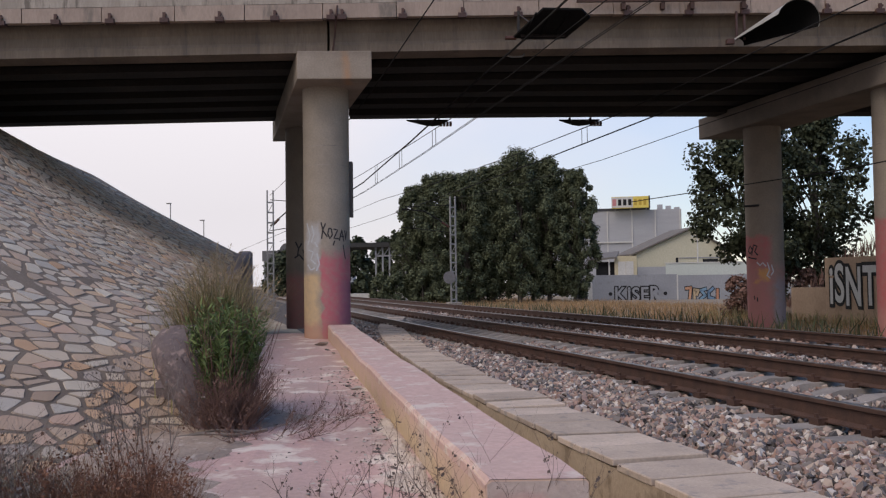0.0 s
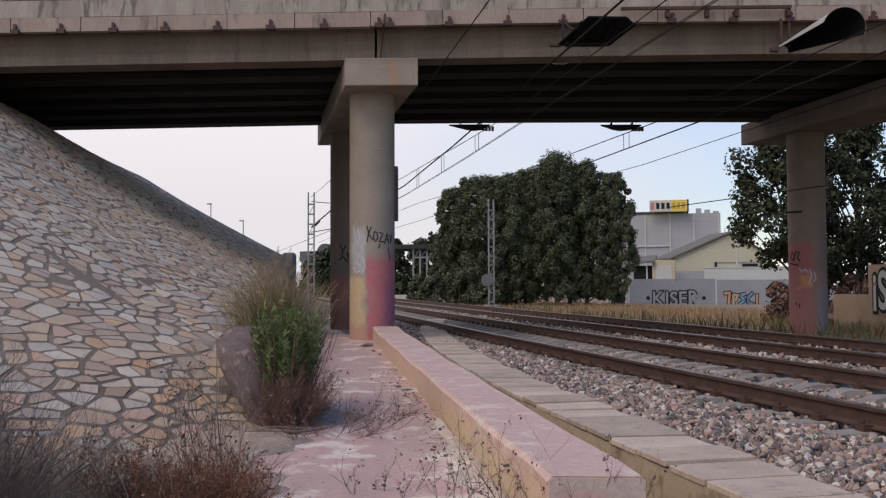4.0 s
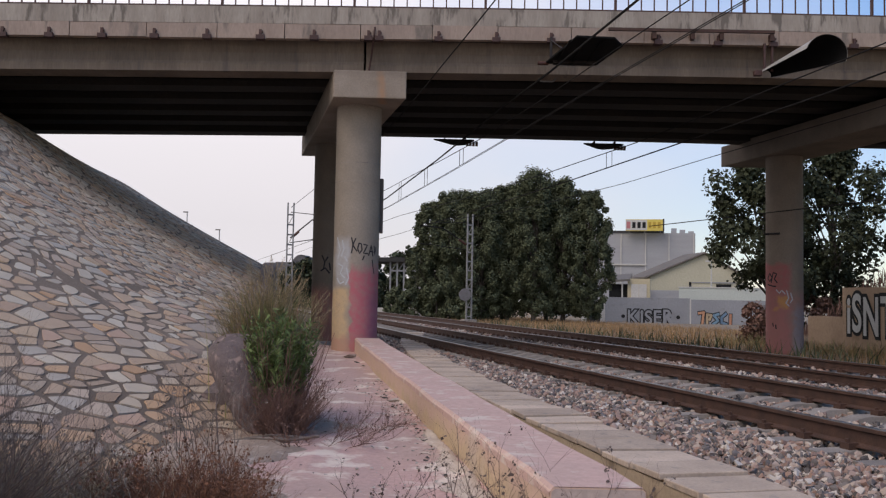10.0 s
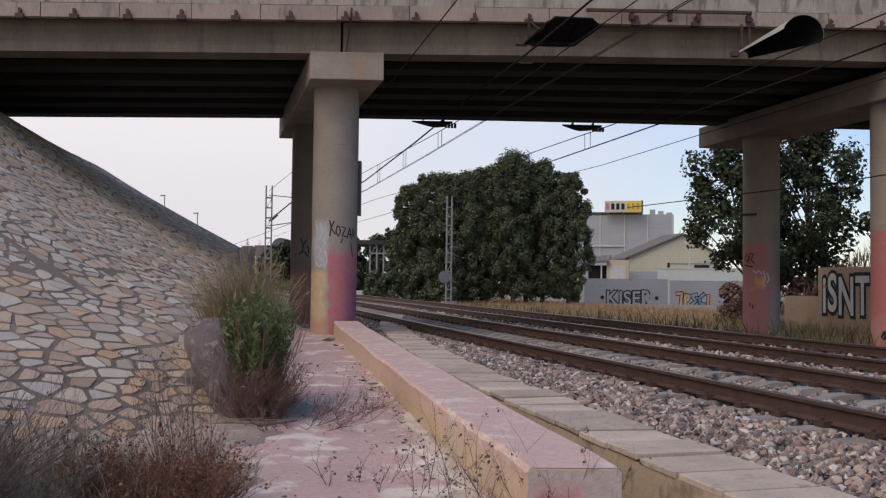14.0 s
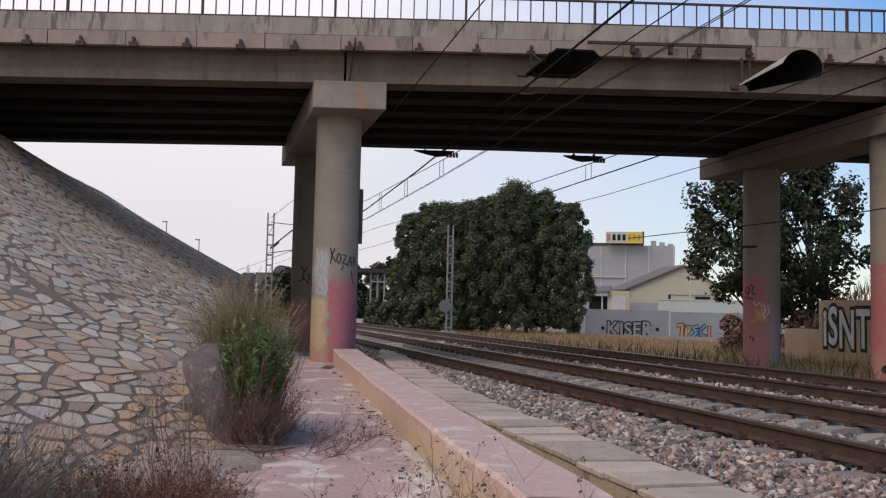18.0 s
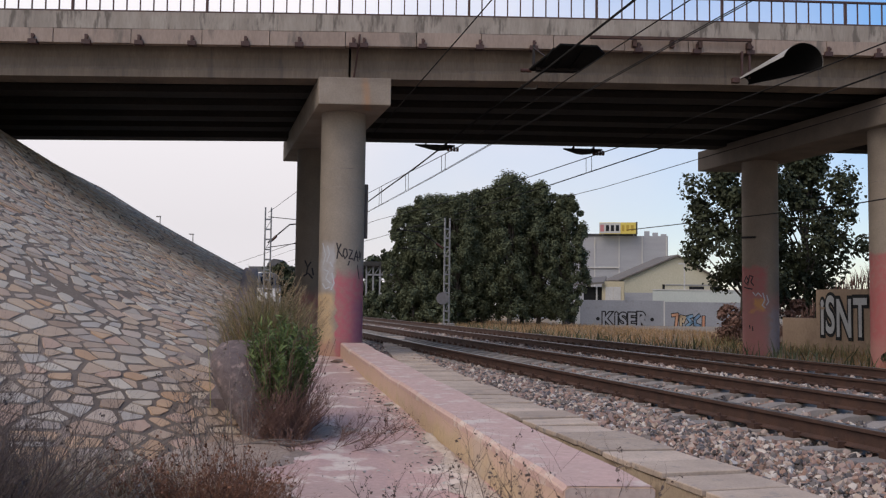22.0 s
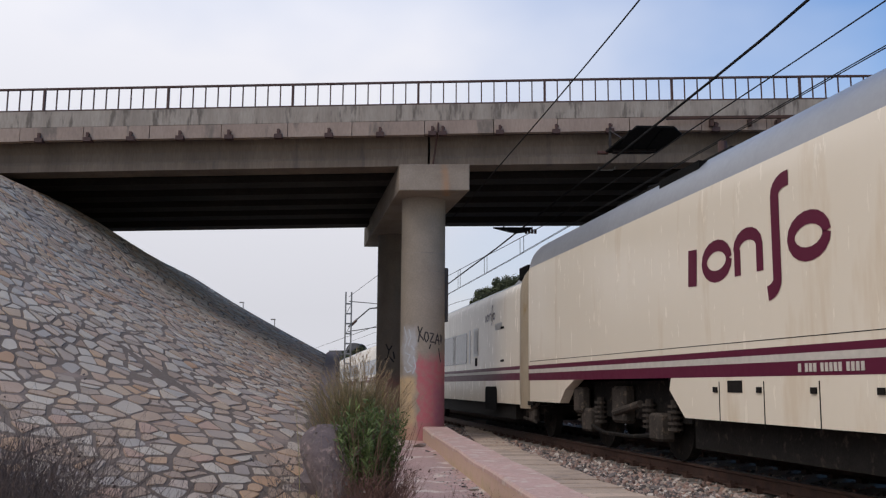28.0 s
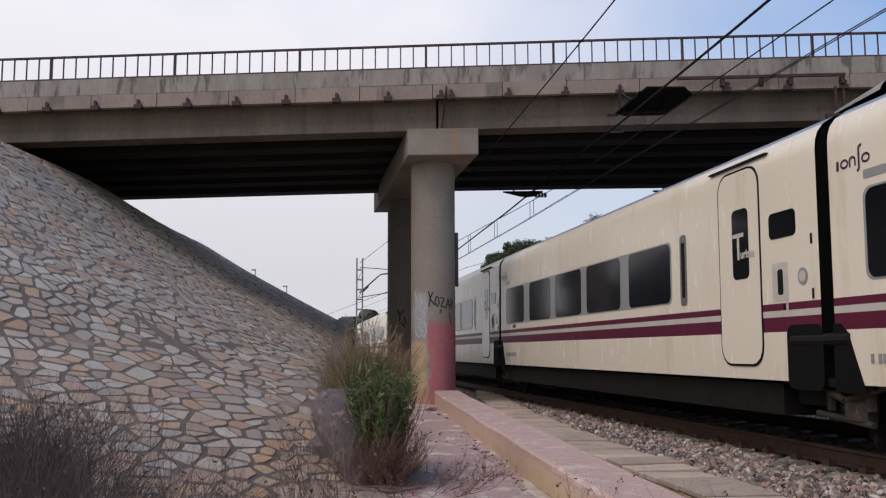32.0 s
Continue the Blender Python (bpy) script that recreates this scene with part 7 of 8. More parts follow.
def build_right_wall():
    # yard wall behind the second pier, parallel to the tracks
    p = lineside(64.0, 13.3, 0)
    w = thing("yard_wall", "brown concrete yard wall with large silver sprayed letters", "wall", pose(p.x, p.y, -0.45, 0, 0, math.degrees(HEAD + math.atan(CURVE * 60)) - 90))
    brown = mat("brown_render", (0.42, 0.30, 0.205), (0.30, 0.21, 0.145), scale=0.7, fine=12, c3=(0.2, 0.14, 0.09), spots=0.25)
    part("wall_body", boxes((3.85, 22, 0, 0.3, -0.3, 2.15)), brown, w)
    part("low_wall", boxes((2.1, 3.85, 0.02, 0.28, -0.3, 1.22)), mat("tan_render", (0.40, 0.29, 0.20), (0.30, 0.21, 0.145), scale=0.9, fine=14), w, "lower tan stretch of the wall")
    part("post", boxes((6.0, 6.2, 1.0, 1.2, 1.5, 3.9)), PLASTER, w, "plain concrete post behind the wall")
    graffiti("iSNT", 1.2, 2.05, w, pose(4.1, -0.015, 0.74), CHROME)
    bm = bmesh.new()
    rows = []
    for j in range(7):
        rows.append([bm.verts.new((-1.0 + i * 1.6, 0.32 + j * 0.9, bank_top(-1.0 + i * 0.8, j * 0.9) + 0.1 * math.sin(i * 1.9 + j))) for i in range(29)])
    for a, b in zip(rows, rows[1:]):
        for i in range(28):
            bm.faces.new((a[i], a[i + 1], b[i + 1], b[i]))
    low = [bm.verts.new((v.co.x, v.co.y, -0.4)) for v in rows[-1]]
    for i in range(28):
        bm.faces.new((rows[-1][i], rows[-1][i + 1], low[i + 1], low[i]))
    tagged(part("earth_bank", bm, mat("brown_dry_scrub", (0.25, 0.17, 0.108), (0.165, 0.118, 0.077), scale=1.5, fine=14, bump=0.8), None, smooth=True), "brown earth bank behind the yard wall", "bank", kind="structure").matrix_basis = w.matrix_basis.copy()


build_right_wall()

# ---- trees, bushes and dry grass ----
LEAF = mat("poplar_leaf", (0.128, 0.142, 0.082), (0.08, 0.092, 0.053), scale=0.4, fine=3, rough=0.8, bump=0, island=0.35, world_space=True, spec=0.08)
LEAF_DARK = mat("dark_leaf", (0.072, 0.082, 0.046), (0.046, 0.055, 0.031), scale=0.4, fine=3, rough=0.55, bump=0, island=0.45, world_space=True, spec=0.1)
BARK = mat("grey_bark", (0.13, 0.11, 0.09), (0.085, 0.07, 0.058), scale=3, fine=20, bump=0.6)
BUSHLEAF = mat("bright_bush_leaf", (0.16, 0.215, 0.065), (0.09, 0.13, 0.042), scale=2, fine=10, rough=0.6, bump=0, island=0.4, world_space=True)
STRAW = mat("dry_grass", (0.42, 0.26, 0.125), (0.30, 0.185, 0.09), scale=1.5, fine=10, rough=0.8, bump=0, island=0.4, world_space=True)
OLIVE = mat("half_dry_grass", (0.29, 0.26, 0.115), (0.19, 0.175, 0.075), scale=1.5, fine=10, rough=0.8, bump=0, island=0.4, world_space=True)
TWIG = mat("dead_red_brown_twigs", (0.24, 0.135, 0.10), (0.17, 0.10, 0.08), scale=2, fine=12, rough=0.85, bump=0, island=0.35, world_space=True)
TUFTSTRAW = mat("brown_grass", (0.44, 0.32, 0.18), (0.31, 0.225, 0.125), scale=1.5, fine=10, rough=0.8, bump=0, island=0.4, world_space=True)
DARKTWIG = mat("dead_dark_twigs", (0.17, 0.125, 0.105), (0.115, 0.086, 0.073), scale=2, fine=12, rough=0.85, bump=0, island=0.35, world_space=True)
GREYGRASS = mat("grey_green_dry_grass", (0.34, 0.295, 0.215), (0.22, 0.19, 0.14), scale=2, fine=12, rough=0.85, bump=0, island=0.45, world_space=True)
RUSTTWIG = mat("dead_rust_brown_twigs", (0.25, 0.115, 0.065), (0.16, 0.078, 0.05), scale=2, fine=12, rough=0.85, bump=0, island=0.4, world_space=True)
GREYTWIG = mat("dead_grey_twigs", (0.24, 0.195, 0.165), (0.17, 0.14, 0.12), scale=2, fine=12, rough=0.85, bump=0, island=0.35, world_space=True)


def leaves(r, blobs, n, size, verts, faces, shell=0.55):
    """Small folded leaves scattered through ellipsoids, denser towards their skins."""
    for _ in range(n):
        cx, cy, cz, rx, ry, rz = blobs[r.randrange(len(blobs))]
        while True:
            d = Vector((r.uniform(-1, 1), r.uniform(-1, 1), r.uniform(-1, 1)))
            if 0.05 < d.length < 1:
                break
        d = d.normalized() * (shell + (1 - shell) * r.random()) * r.uniform(0.85, 1.08)
        p = Vector((cx + d.x * rx, cy + d.y * ry, cz + d.z * rz))
        s = size * r.uniform(0.6, 1.4)
        # blades lie loosely along the skin of their clump
        f = (d.normalized() + Vector((r.uniform(-0.7, 0.7), r.uniform(-0.7, 0.7), r.uniform(-0.4, 1.0)))).normalized()
        a = Vector((r.uniform(-1, 1), r.uniform(-1, 1), r.uniform(-1, 0.6)))
        a = (a - f * a.dot(f) * 0.8).normalized() * s
        b = f.cross(a).normalized() * s * 0.55
        up = a.cross(b).normalized() * s * 0.18
        k = len(verts)
        verts.extend([tuple(p), tuple(p + a * 0.5 + b + up), tuple(p + a), tuple(p + a * 0.5 - b + up)])
        faces.append((k, k + 1, k + 2, k + 3))


def build_tree(name, label, at, height, spread, seed, n, size, material, trunk=0.25, blobs_n=26, low=0.25, category="tree", group="", clump=1.0, tall=1.0):
    r = random.Random(seed)
    t = thing(name, label, category, pose(*at), group=group)
    bm = bmesh.new()
    rod(bm, (0, 0, -0.3), (0.1, 0, height * 0.35), trunk, trunk * 0.7, n=9)
    rod(bm, (0.1, 0, height * 0.35), (0.0, 0.1, height * 0.8), trunk * 0.7, trunk * 0.2, n=7)
    blobs = []
    for k in range(blobs_n):
        h = height * (low + (1 - low) * ((k + 0.5) / blobs_n) ** 0.9)
        u = (h / height - low) / (1 - low)
        w = spread * (0.55 + 0.75 * math.sin(min(max(u, 0.02), 0.98) * math.pi) ** 0.7) * (1 - 0.35 * u)
        a = k * 2.4 + r.uniform(-0.5, 0.5)
        d = w * r.uniform(0.25, 0.85)
        q = (d * math.cos(a), d * math.sin(a), h)
        s = spread * r.uniform(0.22, 0.42) * clump
        blobs.append((*q, s, s, s * r.uniform(0.7, 1.15) * tall))
        if k % 2 == 0:
            z0 = h * r.uniform(0.45, 0.7)
            rod(bm, (0.05, 0.03, z0), (q[0] * 0.85, q[1] * 0.85, h - 0.1), trunk * 0.28, trunk * 0.08, n=5)
    part("trunk", bm, BARK, t, "grey trunk with rising limbs")
    verts, faces = [], []
    leaves(r, blobs, n, size, verts, faces, 0.35)
    part("crown", (verts, [], faces), material, t, "dense crown of small dark green leaves")
    return t


# the clump beyond the far track
for i, (x, y, h, s) in enumerate(((-2.0, 71.8, 9.3, 2.1), (-0.4, 71.2, 10.1, 2.5), (1.8, 70.8, 10.1, 2.9), (4.0, 72.0, 10.8, 3.0), (6.0, 70.8, 11.8, 3.0), (8.4, 71.6, 11.3, 2.7), (10.3, 70.6, 10.3, 2.15), (2.9, 74.5, 10.6, 3.0), (7.4, 74.6, 11.4, 3.0))):
    build_tree("poplar_tree", "bushy dark green poplar in a clump beside the tracks", (x, y, -0.7), h, s, 40 + i, 38000, 0.135, LEAF, 0.2, 130, 0.05 if x < 3 else 0.08, group="clump of poplars", clump=0.56, tall=1.25)
for i, (x, y, h, s) in enumerate(((-3.6, 70.0, 2.5, 1.2), (-4.9, 71.5, 2.4, 1.3), (-1.6, 69.5, 2.9, 1.4), (0.6, 68.0, 2.2, 1.2))):
    build_tree("shrub", "low green shrub at the foot of the poplars", (x, y, -0.7), h, s, 60 + i, 2200, 0.18, LEAF, 0.06, 12, 0.1, "shrub", "shrubs under the poplars")
# plane trees behind the second pier
for i, (x, y, h, s) in enumerate(((12.25, 36.0, 8.2, 2.7), (15.3, 37.2, 8.5, 2.8), (20.8, 37.5, 6.3, 2.6), (25.0, 38.0, 6.5, 2.6))):
    build_tree("plane_tree", "broad dark plane tree with large leaves and gaps", (x, y, -0.6), h, s, 80 + i, 15000, 0.145, LEAF_DARK, 0.2, 62, 0.32 if i == 0 else 0.2, group="plane trees", clump=0.72)
for i, (x, y, h, s) in enumerate(((11.3, 34.8, 1.7, 0.9), (12.6, 35.2, 2.0, 1.0), (13.9, 36.0, 2.1, 1.1), (15.3, 36.2, 2.3, 1.1))):
    build_tree("shrub", "dark scrubby shrub under the plane trees", (x, y, -0.6), h, s, 90 + i, 1500, 0.12, (TWIG, LEAF_DARK)[i % 2], 0.04, 12, 0.1, "shrub", "shrubs under the plane trees")
# low trees far along the line
for i, (x, y, h, s) in enumerate(((-15.5, 95.0, 5.6, 2.6), (-9.0, 97.0, 6.6, 2.4), (-5.0, 98.0, 7.0, 2.6), (-21.0, 118.0, 5.0, 3.0), (-7.5, 112.0, 6.8, 3.0), (-2.0, 84.0, 3.2, 2.0))):
    build_tree("far_tree", "far dark green tree beyond the bridge", (x, y, -0.8), h, s, 100 + i, 2200, 0.4, LEAF_DARK, 0.15, 16, 0.12, group="far trees")


def blades(r, n, place, height, width, lean, segs=3):
    """Thin bent blades: place() gives each root."""
    verts, faces = [], []
    for _ in range(n):
        p = Vector(place())
        h = height() if callable(height) else height * r.uniform(0.5, 1.15)
        a = r.uniform(0, 6.2832)
        d = Vector((math.cos(a), math.sin(a), 0))
        side = Vector((-d.y, d.x, 0)) * width * r.uniform(0.6, 1.3)
        ln = lean * r.uniform(0.2, 1.2)
        k = len(verts)
        for i in range(segs + 1):
            t = i / segs
            c = p + d * (ln * h * t * t) + Vector((0, 0, h * t * (1 - 0.25 * ln * t)))
            w = side * (1 - t * 0.92)
            verts.extend([tuple(c - w), tuple(c + w)])
        for i in range(segs):
            q = k + i * 2
            faces.append((q, q + 1, q + 3, q + 2))
    return verts, [], faces


def twigs(r, verts, faces, p, d, length, rad, depth):
    """A forked dead stem of three-sided sticks."""
    steps = 3
    for i in range(steps):
        d = (d + Vector((r.uniform(-0.25, 0.25), r.uniform(-0.25, 0.25), r.uniform(-0.1, 0.2)))).normalized()
        q = p + d * (length / steps)
        x = d.orthogonal().normalized()
        y = d.cross(x)
        k = len(verts)
        r1 = rad * (1 - 0.25 * (i + 1) / steps)
        for c, s in ((p, rad), (q, r1)):
            for t in (0, 2.094, 4.189):
                verts.append(tuple(c + (x * math.cos(t) + y * math.sin(t)) * s))
        for j in range(3):
            faces.append((k + j, k + (j + 1) % 3, k + 3 + (j + 1) % 3, k + 3 + j))
        if depth > 0:
            for _ in range(2 if depth > 1 else 1):
                b = (d + Vector((r.uniform(-1, 1), r.uniform(-1, 1), r.uniform(-0.1, 0.7)))).normalized()
                twigs(r, verts, faces, q, b, length * r.uniform(0.35, 0.6), r1 * 0.62, depth - 1)
        p, rad = q, r1


def dead_shrub(at, n, height, spread, seed, material, label, heads=0, rad=0.0045, depth=2):
    r = random.Random(seed)
    verts, faces = [], []
    for _ in range(n):
        a = r.uniform(0, 6.28)
        o = spread * 0.45 * math.sqrt(r.random())
        d = Vector((math.cos(a) * r.uniform(0, spread), math.sin(a) * r.uniform(0, spread), height)).normalized()
        twigs(r, verts, faces, Vector((o * math.cos(a), o * math.sin(a), -0.02)), d, height * r.uniform(0.6, 1.1), rad * r.uniform(0.7, 1.3), depth)
    s = thing("dead_shrub", label, "dead shrub", pose(*at), group="dead shrubs")
    tagged(part("stems", (verts, [], faces), material, s), kind="stuff")
    if heads:
        hv, hf = [], []
        for _ in range(heads):
            i = r.randrange(len(verts))
            leaves(r, [(*verts[i], 0.02, 0.02, 0.02)], 3, 0.016, hv, hf)
        tagged(part("seed_heads", (hv, [], hf), material, s), kind="stuff")
    return s


def build_bush():
    r = random.Random(5)
    b = thing("bush", "upright green bush with dry red-brown twigs below", "bush", pose(-1.98, 8.30, -0.22))
    verts, faces = [], []
    stems_v, stems_f = [], []
    for k in range(230):
        a, o = r.uniform(0, 6.28), 0.19 * math.sqrt(r.random())
        root = Vector((o * math.cos(a), o * math.sin(a), 0.06))
        d = Vector((math.cos(a) * r.uniform(-0.05, 0.29), math.sin(a) * r.uniform(-0.05, 0.29), 1)).normalized()
        L = r.uniform(0.48, 1.08) * (1.12 - 1.2 * o)
        twigs(r, stems_v, stems_f, root, d, L, 0.004, 0)
        first = r.uniform(0.38, 0.55)
        for j in range(38):
            t = first + (1 - first) * j / 38
            p = root + d * L * t
            e = Vector((r.uniform(-1, 1), r.uniform(-1, 1), r.uniform(0.1, 1.3))).normalized() * r.uniform(0.045, 0.095)
            w = e.cross(Vector((r.uniform(-1, 1), r.uniform(-1, 1), r.uniform(-1, 1)))).normalized() * 0.0075
            q = len(verts)
            verts.extend([tuple(p), tuple(p + e * 0.5 + w), tuple(p + e), tuple(p + e * 0.5 - w)])
            faces.append((q, q + 1, q + 2, q + 3))
    part("foliage", (verts, [], faces), BUSHLEAF, b, "narrow bright green leaves on upright stems")
    tagged(part("stems", (stems_v, [], stems_f), TWIG, b), kind="stuff")
    # arching blades that fan out from a narrow foot
    g = thing("grass_tuft", "tall fanned tuft of half-dry olive grass behind the bush", "grass tuft", pose(-2.22, 8.95, -0.2))

    def foot(s):
        return lambda: (r.gauss(0, s), r.gauss(0, s * 1.2), 0)

    tagged(part("blades", blades(r, 2300, foot(0.13), lambda: r.uniform(0.6, 1.52), 0.0075, 0.42, 5), OLIVE, g), kind="stuff")
    tagged(part("dry_blades", blades(r, 1300, foot(0.13), lambda: r.uniform(0.7, 1.58), 0.0062, 0.50, 5), TUFTSTRAW, g), kind="stuff")
    # feathery heads on bent stalks, thickest on the upper rim and trailing towards the pier
    hv, hf = [], []
    for _ in range(260):
        a = r.uniform(0, 6.28)
        rad = r.uniform(0.05, 0.46)
        p = Vector((rad * math.cos(a) + (0.12 if r.random() < 0.3 else 0.0), 0.7 * rad * math.sin(a), 1.52 - 0.95 * rad + r.uniform(-0.45, 0.05)))
        d = Vector((math.cos(a) * (0.3 + rad), math.sin(a) * 0.5, 0.9)).normalized()
        for j in range(34):
            q = p + d * 0.22 * (j / 34)
            e = (d + Vector((r.uniform(-1, 1), r.uniform(-1, 1), r.uniform(-0.6, 0.6)))).normalized() * r.uniform(0.02, 0.055)
            w = e.orthogonal().normalized() * 0.0022
            k = len(hv)
            hv.extend([tuple(q - w), tuple(q + w), tuple(q + e)])
            hf.append((k, k + 1, k + 2))
    tagged(part("seed_plumes", (hv, [], hf), TUFTSTRAW, g), kind="stuff")


build_bush()
dead_shrub((-1.92, 8.18, -0.24), 170, 0.44, 0.42, 21, TWIG, "red-brown dead twigs round the foot of the bush", 300, 0.004)
dead_shrub((-1.62, 8.30, -0.22), 70, 0.34, 1.7, 22, TWIG, "sprawling red-brown dead twigs on the apron", 150, 0.0035)
dead_shrub((-2.02, 5.3, -0.33), 120, 0.40, 0.65, 23, RUSTTWIG, "dense red-brown dead shrub by the apron", 800, 0.0042)
dead_shrub((-1.80, 5.1, -0.33), 80, 0.32, 0.5, 24, RUSTTWIG, "dense red-brown dead shrub by the apron", 500, 0.004)
dead_shrub((-2.85, 5.1, -0.33), 90, 0.5, 0.9, 25, GREYTWIG, "grey-brown dead shrub by the apron", 500, 0.0042)
dead_shrub((-3.2, 4.25, -0.33), 220, 0.80, 0.9, 26, DARKTWIG, "dense dark dead shrub beside the slope", 350, 0.0042)
dead_shrub((-3.05, 5.7, -0.3), 34, 0.42, 0.8, 29, GREYTWIG, "grey dead shrub at the foot of the slope", 60, 0.0035)
dead_shrub((-4.05, 5.4, slope_at(-4.05, 5.4) - 0.02), 250, 0.80, 0.42, 28, DARKTWIG, "tall dark dead shrub on the foot of the slope", 350, 0.0055)
dead_shrub((-2.2, 6.6, -0.3), 14, 0.85, 0.5, 27, GREYTWIG, "thin dead weed by the slope", 120, 0.0035)
for k, (x, y, h) in enumerate(((-0.45, 5.35, 0.46), (-0.1, 5.05, 0.54), (0.22, 4.65, 0.56), (0.42, 4.6, 0.48), (-0.75, 5.7, 0.34))):
    dead_shrub((x, y, -0.32), 4, h, 0.45, 31 + k, DARKTWIG, "thin dead weed with small seed heads", 26, 0.003, 2)
# tangle of dry grey-green grass beside them
tangle = thing("dry_grass_clump", "tangled grey-green dry grass at the foot of the slope", "grass clump", pose(-2.8, 5.15, -0.33))
rt = random.Random(61)
tagged(part("strands", blades(rt, 1500, lambda: (rt.gauss(0, 0.36), rt.gauss(0, 0.3), 0), lambda: rt.uniform(0.2, 0.62), 0.0028, 1.1, 5), GREYGRASS, tangle), kind="stuff")
tagged(part("bent_stems", blades(rt, 90, lambda: (rt.gauss(0, 0.4), rt.gauss(0, 0.3), 0), lambda: rt.uniform(0.5, 0.85), 0.0035, 1.3, 6), TUFTSTRAW, tangle), kind="stuff")
# one leaning stalk
st_v, st_f = [], []
twigs(random.Random(2), st_v, st_f, Vector((0, 0, 0)), Vector((-0.55, 0.0, 0.80)).normalized(), 0.95, 0.006, 1)
stalk = thing("dead_stalk", "single leaning dead stalk", "dead stalk", pose(-1.72, 5.6, -0.32))
tagged(part("stalk", (st_v, [], st_f), DARKTWIG, stalk), kind="stuff")


def grass_belts():
    r = random.Random(9)

    def belt(a0, a1, o0, o1):
        def f():
            p = track(r.uniform(a0, a1), r.uniform(o0, o1), -0.42)
            p.z = ground_height(p.x, p.y) - 0.02
            return p
        return f

    def bank_spot():
        a, d = r.uniform(44, 65.5), r.uniform(0.3, 5.5)
        return lineside(a, 13.3 + d, -0.5 + bank_top(64.0 - a, d - 0.3))

    tagged(part("dry_grass", blades(r, 42000, belt(46, 125, 6.6, 24), lambda: r.uniform(0.12, 0.48), 0.011, 0.8, 2), STRAW), "belt of golden dry grass beyond the tracks", "grass", kind="stuff")
    tagged(part("green_weeds", blades(r, 700, belt(50, 85, 7.0, 9.0), lambda: r.uniform(0.3, 0.75), 0.03, 0.6, 2), LEAF), "dark green weeds along the far track", "weeds", kind="stuff")
    tagged(part("verge_grass", blades(r, 3500, belt(95, 190, -9, -3.6), lambda: r.uniform(0.3, 0.9), 0.03, 0.5, 2), STRAW), "dry grass along the line beyond the bridge", "grass", kind="stuff")
    tagged(part("wall_weeds", blades(r, 1500, belt(40, 66, 11.0, 13.2), lambda: r.uniform(0.2, 0.6), 0.014, 0.7, 2), OLIVE), "half-dry olive weeds at the foot of the yard wall", "weeds", kind="stuff")
    tagged(part("bank_scrub", blades(r, 5000, bank_spot, lambda: r.uniform(0.2, 0.6), 0.02, 0.6, 2), TWIG), "brown scrub on the earth bank", "scrub", kind="stuff")


grass_belts()
build_tree("shrub", "dark green shrub at the foot of the second pier", (10.2, 19.0, -0.35), 1.45, 0.85, 71, 9000, 0.06, LEAF_DARK, 0.03, 46, 0.05, "shrub", clump=0.62)


